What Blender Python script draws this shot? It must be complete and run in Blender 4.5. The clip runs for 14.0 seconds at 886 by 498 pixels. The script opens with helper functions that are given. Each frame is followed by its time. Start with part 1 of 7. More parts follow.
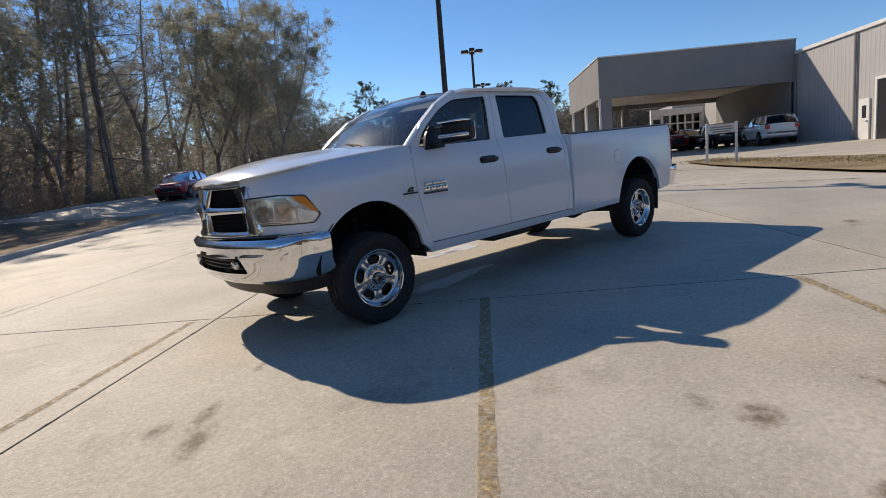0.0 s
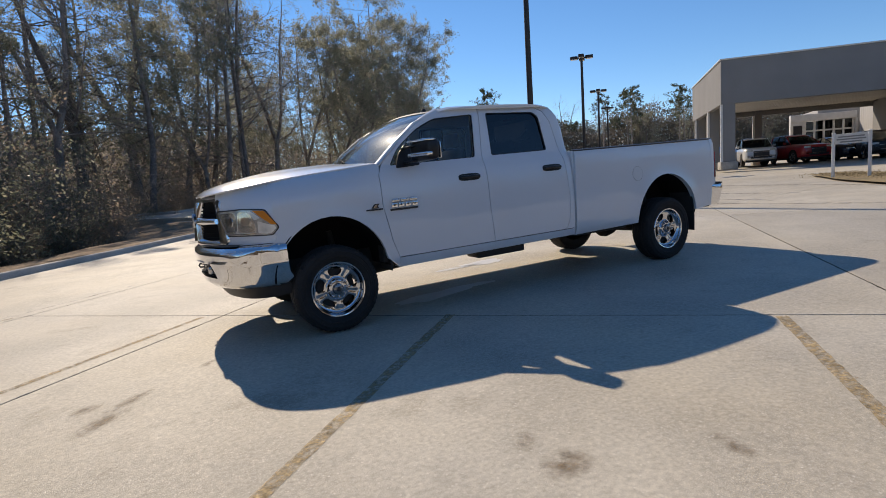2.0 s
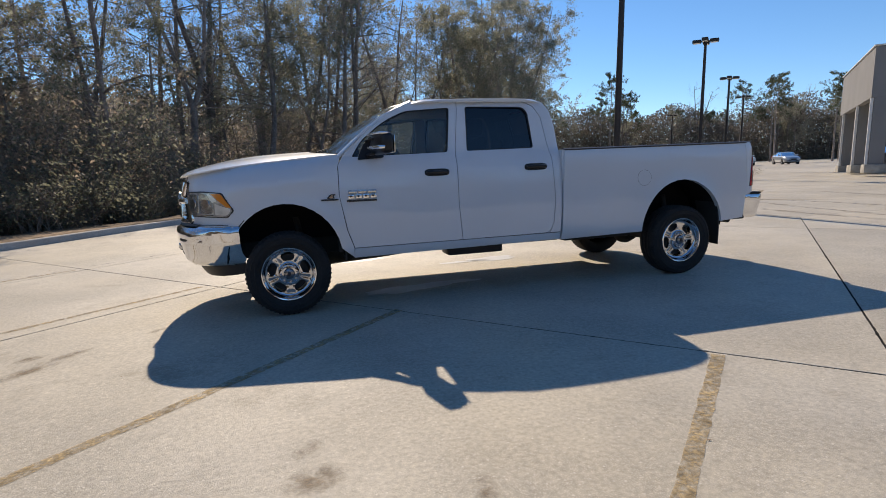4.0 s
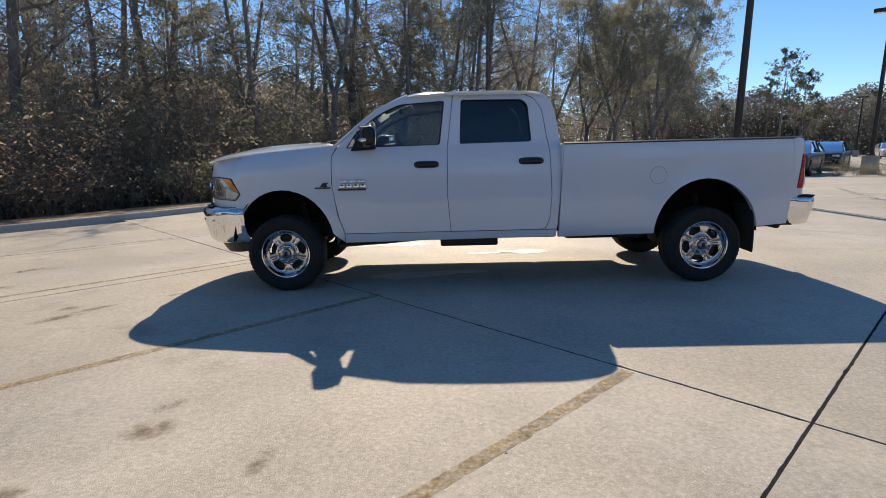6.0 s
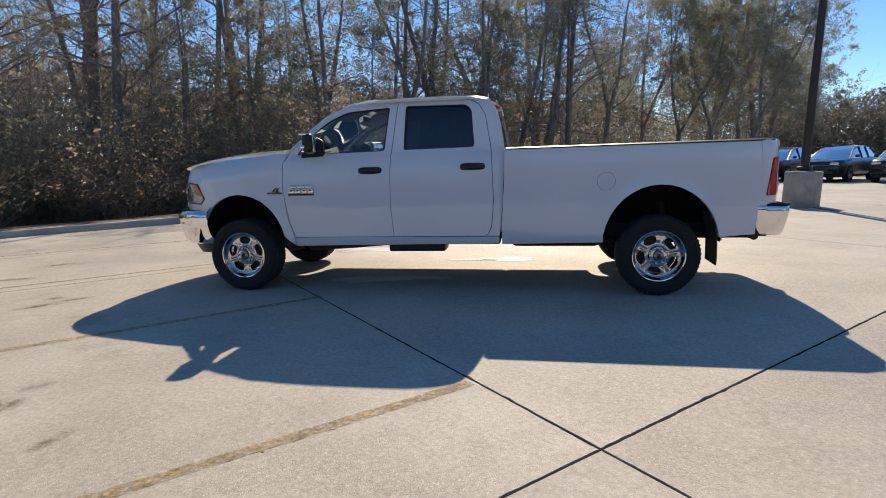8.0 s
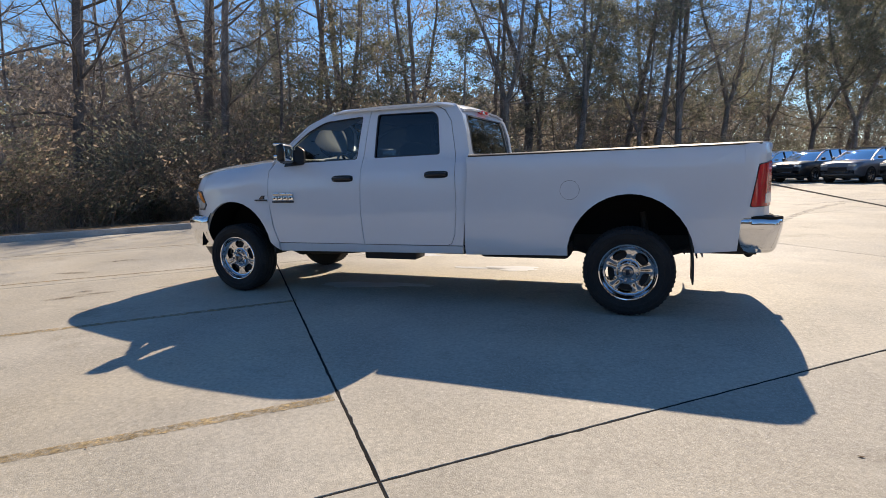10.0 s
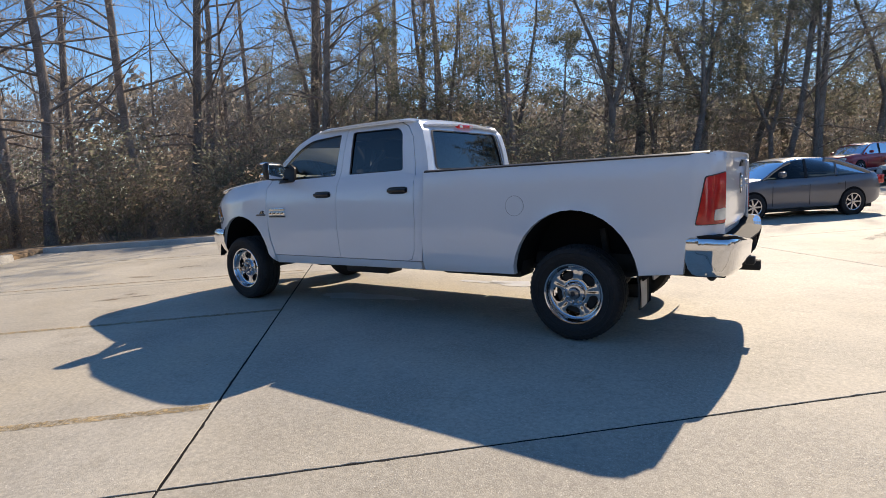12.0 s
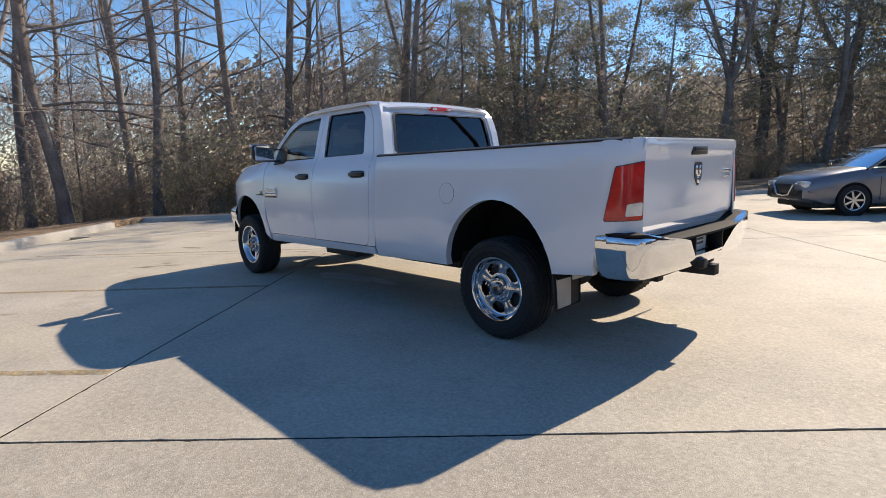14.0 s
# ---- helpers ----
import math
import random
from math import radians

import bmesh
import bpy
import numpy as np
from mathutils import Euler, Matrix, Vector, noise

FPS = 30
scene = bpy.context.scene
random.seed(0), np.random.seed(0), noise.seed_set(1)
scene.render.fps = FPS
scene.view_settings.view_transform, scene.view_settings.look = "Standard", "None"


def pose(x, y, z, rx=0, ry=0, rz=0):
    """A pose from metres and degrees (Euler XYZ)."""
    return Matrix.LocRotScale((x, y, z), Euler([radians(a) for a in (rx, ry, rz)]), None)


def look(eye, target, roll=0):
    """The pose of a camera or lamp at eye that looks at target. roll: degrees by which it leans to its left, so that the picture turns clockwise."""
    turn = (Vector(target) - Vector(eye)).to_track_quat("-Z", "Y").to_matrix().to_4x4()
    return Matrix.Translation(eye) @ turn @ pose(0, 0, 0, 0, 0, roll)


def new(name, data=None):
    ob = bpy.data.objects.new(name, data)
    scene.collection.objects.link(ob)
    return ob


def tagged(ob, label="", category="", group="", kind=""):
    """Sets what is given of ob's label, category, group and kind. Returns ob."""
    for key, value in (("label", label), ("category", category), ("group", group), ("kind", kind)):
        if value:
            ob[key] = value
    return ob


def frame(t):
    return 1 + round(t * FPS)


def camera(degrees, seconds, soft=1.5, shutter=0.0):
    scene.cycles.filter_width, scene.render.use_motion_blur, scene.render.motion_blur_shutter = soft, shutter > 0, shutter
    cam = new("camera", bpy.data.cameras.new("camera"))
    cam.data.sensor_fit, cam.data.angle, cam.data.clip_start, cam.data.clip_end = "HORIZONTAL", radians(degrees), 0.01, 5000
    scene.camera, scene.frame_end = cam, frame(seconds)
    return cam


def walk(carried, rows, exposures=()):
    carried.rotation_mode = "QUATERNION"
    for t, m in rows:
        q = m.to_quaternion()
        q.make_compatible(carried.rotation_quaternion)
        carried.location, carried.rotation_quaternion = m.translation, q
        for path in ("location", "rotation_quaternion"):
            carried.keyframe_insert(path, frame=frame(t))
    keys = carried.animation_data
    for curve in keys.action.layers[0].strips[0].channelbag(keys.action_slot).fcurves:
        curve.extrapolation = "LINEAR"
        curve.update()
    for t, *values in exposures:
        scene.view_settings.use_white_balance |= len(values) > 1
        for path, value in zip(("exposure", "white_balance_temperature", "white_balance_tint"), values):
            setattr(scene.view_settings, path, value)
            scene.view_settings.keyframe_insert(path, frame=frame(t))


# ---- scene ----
EXPO = 0.3
cam = camera(78.6, 14.0, soft=0.9)
# The paved lot rises gently towards the truck's tail; LOT lays its plane into the upright world.
LOT = pose(0, 0, 0, 0, -1.9, 0)
PATH = [
    (0, (-4.638, -4.75, 1.332), (-3.358, -3.249, 1.001), -6.2),
    (0.5, (-4.412, -5.028, 1.314), (-3.242, -3.433, 1.017), -6.1),
    (1, (-4.142, -5.263, 1.32), (-3.073, -3.597, 1.035), -5.9),
    (1.5, (-3.826, -5.446, 1.302), (-2.808, -3.747, 1.028), -5.9),
    (2, (-3.512, -5.641, 1.3), (-2.592, -3.886, 1.035), -5.4),
    (2.5, (-3.172, -5.806, 1.289), (-2.376, -3.993, 1.008), -4.4),
    (3, (-2.818, -5.922, 1.26), (-2.122, -4.07, 0.97), -3.9),
    (3.2, (-2.67, -5.959, 1.266), (-1.996, -4.099, 0.972), -3.6),
    (5.3, (-1.105, -6.402, 1.361), (-0.934, -4.434, 1.05), -1.1),
    (5.5, (-0.955, -6.43, 1.359), (-0.831, -4.459, 1.04), -1.1),
    (6, (-0.561, -6.465, 1.357), (-0.552, -4.494, 1.016), -1.2),
    (6.5, (-0.171, -6.462, 1.338), (-0.242, -4.494, 0.989), -1.4),
    (7, (0.213, -6.455, 1.344), (0.061, -4.488, 1.018), -1.2),
    (7.5, (0.611, -6.429, 1.327), (0.365, -4.469, 1.012), -1.3),
    (8, (0.979, -6.358, 1.313), (0.645, -4.41, 1.004), -1.5),
    (8.2, (1.115, -6.354, 1.351), (0.75, -4.413, 1.035), -1.3),
    (10.3, (2.608, -5.796, 1.345), (1.81, -3.985, 1.054), -2.1),
    (10.5, (2.767, -5.751, 1.362), (1.926, -3.96, 1.07), -2.2),
    (11, (3.139, -5.552, 1.376), (2.194, -3.813, 1.09), -2.5),
    (11.5, (3.427, -5.362, 1.355), (2.396, -3.669, 1.09), -2.7),
    (12, (3.756, -5.113, 1.359), (2.626, -3.481, 1.108), -2.9),
    (12.5, (4.072, -4.905, 1.359), (2.836, -3.353, 1.107), -3.1),
    (13, (4.355, -4.632, 1.36), (3.016, -3.172, 1.086), -3.1),
    (13.5, (4.561, -4.345, 1.344), (3.176, -2.932, 1.051), -2.6),
    (14, (4.822, -4.034, 1.335), (3.384, -2.677, 1.032), -2.0),
]
walk(cam, [(t, LOT @ look(eye, target, roll)) for t, eye, target, roll in PATH], exposures=[(0.0, EXPO - 0.13, 6850, 12), (5.0, EXPO - 0.02, 6900, 12), (10.0, EXPO + 0.14, 6950, 12), (14.0, EXPO + 0.27, 6950, 12)])

# ---- light ----
SUN_WAY = (LOT.to_3x3() @ Vector((0.03, 1.31, 1.0))).normalized()
world = bpy.data.worlds.new("world")
scene.world = world
world.use_nodes = True
wn = world.node_tree.nodes
wl = world.node_tree.links
sky = wn.new("ShaderNodeTexSky")
sky.sky_type = "NISHITA"
sky.sun_disc = False
sky.sun_elevation = math.asin(SUN_WAY.z)
sky.sun_rotation = math.atan2(SUN_WAY.x, SUN_WAY.y)
sky.air_density = 1.0
sky.dust_density = 0.0
sky.ozone_density = 4.0
sky.altitude = 1500.0
deep = wn.new("ShaderNodeHueSaturation")
deep.inputs["Saturation"].default_value = 1.16
wl.new(sky.outputs["Color"], deep.inputs["Color"])
wl.new(deep.outputs["Color"], wn["Background"].inputs["Color"])
wn["Background"].inputs["Strength"].default_value = 0.121
sun_data = bpy.data.lights.new("sun", "SUN")
sun_data.energy = 4.22
sun_data.angle = radians(0.53)
sun_data.color = (1.0, 0.885, 0.735)
sun = new("sun", sun_data)
sun.matrix_world = look(SUN_WAY * 60, (0, 0, 0))

# ---- materials ----
def mat(name, color, rough=0.5, metal=0.0, coat=0.0, spec=0.5, vary=0.0, vary_scale=3.0, fine=0.0, fine_scale=60.0, bump=0.0, bump_scale=80.0, transmission=0.0, alpha=1.0, ior=1.45, per_object=0.0, rough_vary=0.0):
    m = bpy.data.materials.new(name)
    m.use_nodes = True
    nt = m.node_tree
    b = nt.nodes["Principled BSDF"]
    b.inputs["Base Color"].default_value = (*color, 1)
    b.inputs["Roughness"].default_value = rough
    b.inputs["Metallic"].default_value = metal
    b.inputs["Coat Weight"].default_value = coat
    b.inputs["Coat Roughness"].default_value = 0.04
    b.inputs["Specular IOR Level"].default_value = spec
    b.inputs["Transmission Weight"].default_value = transmission
    b.inputs["IOR"].default_value = ior
    b.inputs["Alpha"].default_value = alpha
    tc = nt.nodes.new("ShaderNodeTexCoord")

    def noise_at(scale, detail=4.0):
        n = nt.nodes.new("ShaderNodeTexNoise")
        n.inputs["Scale"].default_value = scale
        n.inputs["Detail"].default_value = detail
        nt.links.new(tc.outputs["Object"], n.inputs["Vector"])
        return n

    col = None
    if vary or fine or per_object:
        rgb = nt.nodes.new("ShaderNodeRGB")
        rgb.outputs[0].default_value = (*color, 1)
        col = rgb.outputs[0]
        for amount, scale in ((vary, vary_scale), (fine, fine_scale)):
            if amount:
                n = noise_at(scale)
                mr = nt.nodes.new("ShaderNodeMapRange")
                mr.inputs["From Min"].default_value, mr.inputs["From Max"].default_value = 0.3, 0.7
                mr.inputs["To Min"].default_value, mr.inputs["To Max"].default_value = 1 - amount, 1 + amount
                nt.links.new(n.outputs["Fac"], mr.inputs["Value"])
                col = scaled(nt, col, mr.outputs[0])
        if per_object:
            oi = nt.nodes.new("ShaderNodeObjectInfo")
            mr = nt.nodes.new("ShaderNodeMapRange")
            mr.inputs["To Min"].default_value, mr.inputs["To Max"].default_value = 1 - per_object, 1 + per_object
            nt.links.new(oi.outputs["Random"], mr.inputs["Value"])
            col = scaled(nt, col, mr.outputs[0])
        nt.links.new(col, b.inputs["Base Color"])
    if rough_vary:
        n = noise_at(vary_scale * 3)
        mr = nt.nodes.new("ShaderNodeMapRange")
        mr.inputs["To Min"].default_value, mr.inputs["To Max"].default_value = max(0.0, rough - rough_vary), min(1.0, rough + rough_vary)
        nt.links.new(n.outputs["Fac"], mr.inputs["Value"])
        nt.links.new(mr.outputs[0], b.inputs["Roughness"])
    if bump:
        n = noise_at(bump_scale, 6.0)
        bp = nt.nodes.new("ShaderNodeBump")
        bp.inputs["Strength"].default_value = bump
        bp.inputs["Distance"].default_value = 0.01
        nt.links.new(n.outputs["Fac"], bp.inputs["Height"])
        nt.links.new(bp.outputs[0], b.inputs["Normal"])
    return m


def scaled(nt, col, fac):
    v = nt.nodes.new("ShaderNodeVectorMath")
    v.operation = "SCALE"
    nt.links.new(col, v.inputs[0])
    nt.links.new(fac, v.inputs["Scale"])
    return v.outputs[0]


def mixed(nt, a, b, fac):
    n = nt.nodes.new("ShaderNodeMix")
    n.data_type = "RGBA"
    nt.links.new(fac, n.inputs["Factor"])
    for value, key in ((a, 6), (b, 7)):
        if isinstance(value, tuple):
            n.inputs[key].default_value = (*value, 1)
        else:
            nt.links.new(value, n.inputs[key])
    return n.outputs[2]


def concrete_material():
    """Broom-finished concrete with pale grit, tyre smears and blotchy tan stains."""
    m = mat("concrete", (0.44, 0.40, 0.33), rough=0.78, spec=0.35)
    nt = m.node_tree
    b = nt.nodes["Principled BSDF"]
    tc = nt.nodes.new("ShaderNodeTexCoord")
    geo = nt.nodes.new("ShaderNodeNewGeometry")

    def n3(scale, detail=5.0, rough=0.55, vec=None):
        n = nt.nodes.new("ShaderNodeTexNoise")
        n.inputs["Scale"].default_value = scale
        n.inputs["Detail"].default_value = detail
        n.inputs["Roughness"].default_value = rough
        nt.links.new(vec or geo.outputs["Position"], n.inputs["Vector"])
        return n.outputs["Fac"]

    def ramp(fac, lo, hi, to_lo=0.0, to_hi=1.0):
        r = nt.nodes.new("ShaderNodeMapRange")
        r.inputs["From Min"].default_value, r.inputs["From Max"].default_value = lo, hi
        r.inputs["To Min"].default_value, r.inputs["To Max"].default_value = to_lo, to_hi
        nt.links.new(fac, r.inputs["Value"])
        return r.outputs[0]

    col = mixed(nt, (0.505, 0.45, 0.352), (0.555, 0.508, 0.42), ramp(n3(0.55), 0.35, 0.65))
    col = mixed(nt, col, (0.41, 0.37, 0.298), ramp(n3(2.2, 8.0, 0.7), 0.48, 0.74, 0.0, 0.8))
    col = mixed(nt, col, (0.38, 0.34, 0.268), ramp(n3(9.0, 9.0, 0.8), 0.54, 0.75, 0.0, 0.45))
    col = mixed(nt, col, (0.30, 0.24, 0.155), ramp(n3(1.1, 6.0, 0.65), 0.60, 0.74, 0.0, 0.5))
    col = mixed(nt, col, (0.40, 0.375, 0.33), ramp(n3(0.22, 3.0), 0.48, 0.66, 0.0, 0.55))
    col = mixed(nt, col, (0.62, 0.565, 0.47), ramp(n3(5.0, 9.0, 0.75), 0.56, 0.74, 0.0, 0.35))
    # fine grit: pale sand grains and dark pits
    v = nt.nodes.new("ShaderNodeTexVoronoi")
    v.inputs["Scale"].default_value = 130.0
    nt.links.new(geo.outputs["Position"], v.inputs["Vector"])
    grain = ramp(v.outputs["Distance"], 0.0, 0.5, 1.30, 0.82)
    patch = ramp(n3(0.8), 0.4, 0.6)
    one = nt.nodes.new("ShaderNodeMix")
    one.inputs[2].default_value = 1.0
    nt.links.new(patch, one.inputs[0])
    nt.links.new(grain, one.inputs[3])
    col = scaled(nt, col, one.outputs[0])
    col = scaled(nt, col, ramp(n3(38.0, 3.0), 0.3, 0.7, 0.82, 1.14))
    # scattered pale aggregate flecks, their glint put into the colour
    fl = nt.nodes.new("ShaderNodeTexVoronoi")
    fl.inputs["Scale"].default_value = 48.0
    fl.inputs["Randomness"].default_value = 1.0
    nt.links.new(geo.outputs["Position"], fl.inputs["Vector"])
    lot = nt.nodes.new("ShaderNodeSeparateColor")
    nt.links.new(fl.outputs["Color"], lot.inputs[0])
    some = ramp(lot.outputs[0], 0.68, 1.0, 0.0, 0.9)
    spot = ramp(fl.outputs["Distance"], 0.12, 0.36, 1.0, 0.0)
    both_f = nt.nodes.new("ShaderNodeMath")
    both_f.operation = "MULTIPLY"
    nt.links.new(some, both_f.inputs[0])
    nt.links.new(spot, both_f.inputs[1])
    col = mixed(nt, col, (0.69, 0.64, 0.55), both_f.outputs[0])
    oi = nt.nodes.new("ShaderNodeObjectInfo")
    col = scaled(nt, col, ramp(oi.outputs["Random"], 0, 1, 0.91, 1.05))
    nt.links.new(col, b.inputs["Base Color"])
    # polished aggregate catches the light in patches
    nt.links.new(ramp(n3(140.0, 2.0), 0.35, 0.7, 0.85, 0.42), b.inputs["Roughness"])
    bp = nt.nodes.new("ShaderNodeBump")
    bp.inputs["Strength"].default_value = 0.8
    bp.inputs["Distance"].default_value = 0.004
    nt.links.new(n3(120.0, 4.0, 0.7), bp.inputs["Height"])
    nt.links.new(bp.outputs[0], b.inputs["Normal"])
    return m


M_CONC = concrete_material()
M_JOINT = mat("joint_sealant", (0.025, 0.023, 0.022), rough=0.95, spec=0.1, vary=0.4, vary_scale=4)
M_STRIPE = mat("worn_stripe", (0.38, 0.28, 0.142), rough=0.85, vary=0.45, vary_scale=5, fine=0.5, fine_scale=40, bump=0.3)
M_STAIN = mat("oil_stain", (0.23, 0.17, 0.105), rough=0.75, vary=0.35, vary_scale=6, fine=0.3, fine_scale=50)
# even pale coat, lighter and glossier than the concrete
M_PALE = mat("pale_film", (0.62, 0.605, 0.57), rough=0.45, spec=0.4, vary=0.12, vary_scale=3, rough_vary=0.04)
M_KERB = mat("kerb_concrete", (0.42, 0.40, 0.36), rough=0.85, vary=0.2, vary_scale=1.5, fine=0.18, fine_scale=40, bump=0.4)
M_LITTER = mat("leaf_litter", (0.25, 0.17, 0.10), rough=0.95, vary=0.5, vary_scale=0.7, fine=0.5, fine_scale=9, bump=0.8, bump_scale=12)
M_GRASS = mat("dry_grass", (0.24, 0.18, 0.09), rough=0.95, vary=0.3, vary_scale=0.8, fine=0.4, fine_scale=14, bump=0.8, bump_scale=20)
M_PAINT = mat("white_paint", (0.70, 0.73, 0.765), rough=0.30, coat=1.0, vary=0.02, vary_scale=1.2)
M_PAINT.node_tree.nodes["Principled BSDF"].inputs["Coat IOR"].default_value = 1.65
M_PAINT.node_tree.nodes["Principled BSDF"].inputs["Coat Roughness"].default_value = 0.10
M_CHROME = mat("chrome", (0.82, 0.82, 0.83), rough=0.06, metal=1.0, rough_vary=0.03, vary_scale=4)
M_STEEL = mat("dull_chrome", (0.62, 0.62, 0.63), rough=0.22, metal=1.0, rough_vary=0.08)
M_RIM = mat("wheel_chrome", (0.60, 0.60, 0.615), rough=0.08, metal=1.0, rough_vary=0.05, vary_scale=4)
M_DULL = mat("hub_grey", (0.30, 0.30, 0.31), rough=0.25, metal=1.0, rough_vary=0.08)
M_BLACK = mat("black_plastic", (0.018, 0.018, 0.02), rough=0.45, vary=0.2)
M_PAD = mat("ribbed_rubber", (0.012, 0.012, 0.014), rough=0.75, spec=0.25, vary=0.2)
M_SATIN = mat("satin_black", (0.012, 0.012, 0.014), rough=0.3)
M_UNDER = mat("underbody", (0.03, 0.028, 0.026), rough=0.8, vary=0.4, vary_scale=5)
M_LINER = mat("wheel_liner", (0.012, 0.0115, 0.012), rough=0.95, spec=0.15)
M_TYRE = mat("tyre_rubber", (0.019, 0.0185, 0.0185), rough=0.75, vary=0.3, vary_scale=5, fine=0.2, bump=0.2, bump_scale=120)
M_SEAT = mat("grey_seat_cloth", (0.24, 0.23, 0.22), rough=0.9, fine=0.2, fine_scale=200)
M_DASH = mat("dash_plastic", (0.05, 0.05, 0.052), rough=0.6, fine=0.15)
M_HEADLINER = mat("headliner", (0.35, 0.34, 0.32), rough=0.95)
M_RED = mat("red_lens", (0.52, 0.018, 0.015), rough=0.12, coat=1.0, vary=0.25, vary_scale=9)
M_REDLIT = mat("red_lens_bright", (0.75, 0.03, 0.03), rough=0.12, coat=1.0)
M_AMBER = mat("amber_lens", (0.72, 0.24, 0.03), rough=0.12, coat=1.0)
M_LAMPCLEAR = mat("lamp_reflector", (0.72, 0.71, 0.66), rough=0.2, metal=0.3, coat=1.0, vary=0.3, vary_scale=9)
M_LENSDIM = mat("lamp_bowl", (0.66, 0.67, 0.66), rough=0.12, metal=0.85, coat=1.0, vary=0.3, vary_scale=14)
M_LAMPGREY = mat("lamp_housing", (0.60, 0.60, 0.57), rough=0.18, metal=0.6, coat=1.0, vary=0.4, vary_scale=16)
M_FLAP = mat("worn_plate", (0.42, 0.41, 0.39), rough=0.5, vary=0.2)
M_BED = mat("bed_liner_paint", (0.5, 0.5, 0.51), rough=0.5, vary=0.15)
M_GAP = mat("panel_gap", (0.02, 0.02, 0.022), rough=0.8)
M_EMBLEM = mat("emblem_dark", (0.03, 0.03, 0.035), rough=0.3)
M_MUD = mat("mud_flap", (0.03, 0.03, 0.03), rough=0.7, vary=0.3)
M_PLATE = mat("plate_white", (0.75, 0.75, 0.73), rough=0.4)


def glass_material(name, tint, alpha_clear, ior=1.5, glare=0.0):
    """Tinted glazing: the tint filters what lies behind, the surface reflects as glass does."""
    m = bpy.data.materials.new(name)
    m.use_nodes = True
    nt = m.node_tree
    nt.nodes.remove(nt.nodes["Principled BSDF"])
    out = nt.nodes["Material Output"]
    tr = nt.nodes.new("ShaderNodeBsdfTransparent")
    tr.inputs["Color"].default_value = (*(c * alpha_clear for c in tint), 1)
    gl = nt.nodes.new("ShaderNodeBsdfGlossy")
    gl.inputs["Roughness"].default_value = 0.015
    gl.inputs["Color"].default_value = (0.9, 0.93, 0.95, 1)
    fr = nt.nodes.new("ShaderNodeFresnel")
    fr.inputs["IOR"].default_value = ior
    mx = nt.nodes.new("ShaderNodeMixShader")
    nt.links.new(fr.outputs[0], mx.inputs[0])
    nt.links.new(tr.outputs[0], mx.inputs[1])
    nt.links.new(gl.outputs[0], mx.inputs[2])
    last = mx
    if glare:
        # pale rough gloss and diffuse mixed in to stand for sun glare
        for kind, share in (("ShaderNodeBsdfGlossy", glare), ("ShaderNodeBsdfDiffuse", glare * 1.5)):
            haze = nt.nodes.new(kind)
            haze.inputs["Color"].default_value = (0.75, 0.78, 0.78, 1)
            haze.inputs["Roughness"].default_value = 0.3
            both = nt.nodes.new("ShaderNodeMixShader")
            both.inputs[0].default_value = share
            nt.links.new(last.outputs[0], both.inputs[1])
            nt.links.new(haze.outputs[0], both.inputs[2])
            last = both
    nt.links.new(last.outputs[0], out.inputs["Surface"])
    return m


M_GLASS = glass_material("clear_glass", (0.86, 0.96, 0.94), 0.80, 1.75)
M_TINT = glass_material("dark_tinted_glass", (0.8, 0.9, 1.0), 0.10, 1.7)
M_SHIELD = glass_material("coated_windshield_glass", (0.78, 0.93, 0.98), 0.60, 1.75, 0.009)

# ---- builders ----
def thing(name, label, category, m, group="", kind=""):
    ob = new(name)
    ob.empty_display_size = 0.2
    ob.matrix_world = m
    return tagged(ob, label, category, group, kind)


def finish(name, bm, material, smooth=40):
    me = bpy.data.meshes.new(name)
    bm.normal_update()
    bm.to_mesh(me)
    bm.free()
    for mm in material if isinstance(material, (list, tuple)) else (material,):
        me.materials.append(mm)
    if smooth:
        me.shade_smooth()
        me.set_sharp_from_angle(angle=radians(smooth))
    return me


def part(name, bm, material, parent, label="", smooth=40, m=None):
    ob = new(name, finish(name, bm, material, smooth))
    ob.parent = parent
    if m is not None:
        ob.matrix_basis = m
    return tagged(ob, label)


def solo(name, bm, material, m, label, category, group="", kind="", smooth=40):
    ob = new(name, finish(name, bm, material, smooth))
    ob.matrix_world = m
    return tagged(ob, label, category, group, kind)


def on_lot(x, y, z=0.0, rz=0.0):
    return LOT @ pose(x, y, z, 0, 0, rz)


def upright(x, y, z=0.0, rz=0.0):
    p = LOT @ Vector((x, y, z))
    return pose(p.x, p.y, p.z, 0, 0, rz)


def add_box(bm, lo, hi, bevel=0.0, seg=2):
    made = bmesh.ops.create_cube(bm, size=1.0)["verts"]
    for v in made:
        v.co = Vector([(a + b) / 2 + c * (b - a) for a, b, c in zip(lo, hi, v.co)])
    if bevel:
        edges = list({e for v in made for e in v.link_edges})
        bmesh.ops.bevel(bm, geom=edges, offset=bevel, segments=seg, affect="EDGES", profile=0.5)
    return bm


def box(lo, hi, bevel=0.0, seg=2):
    return add_box(bmesh.new(), lo, hi, bevel, seg)


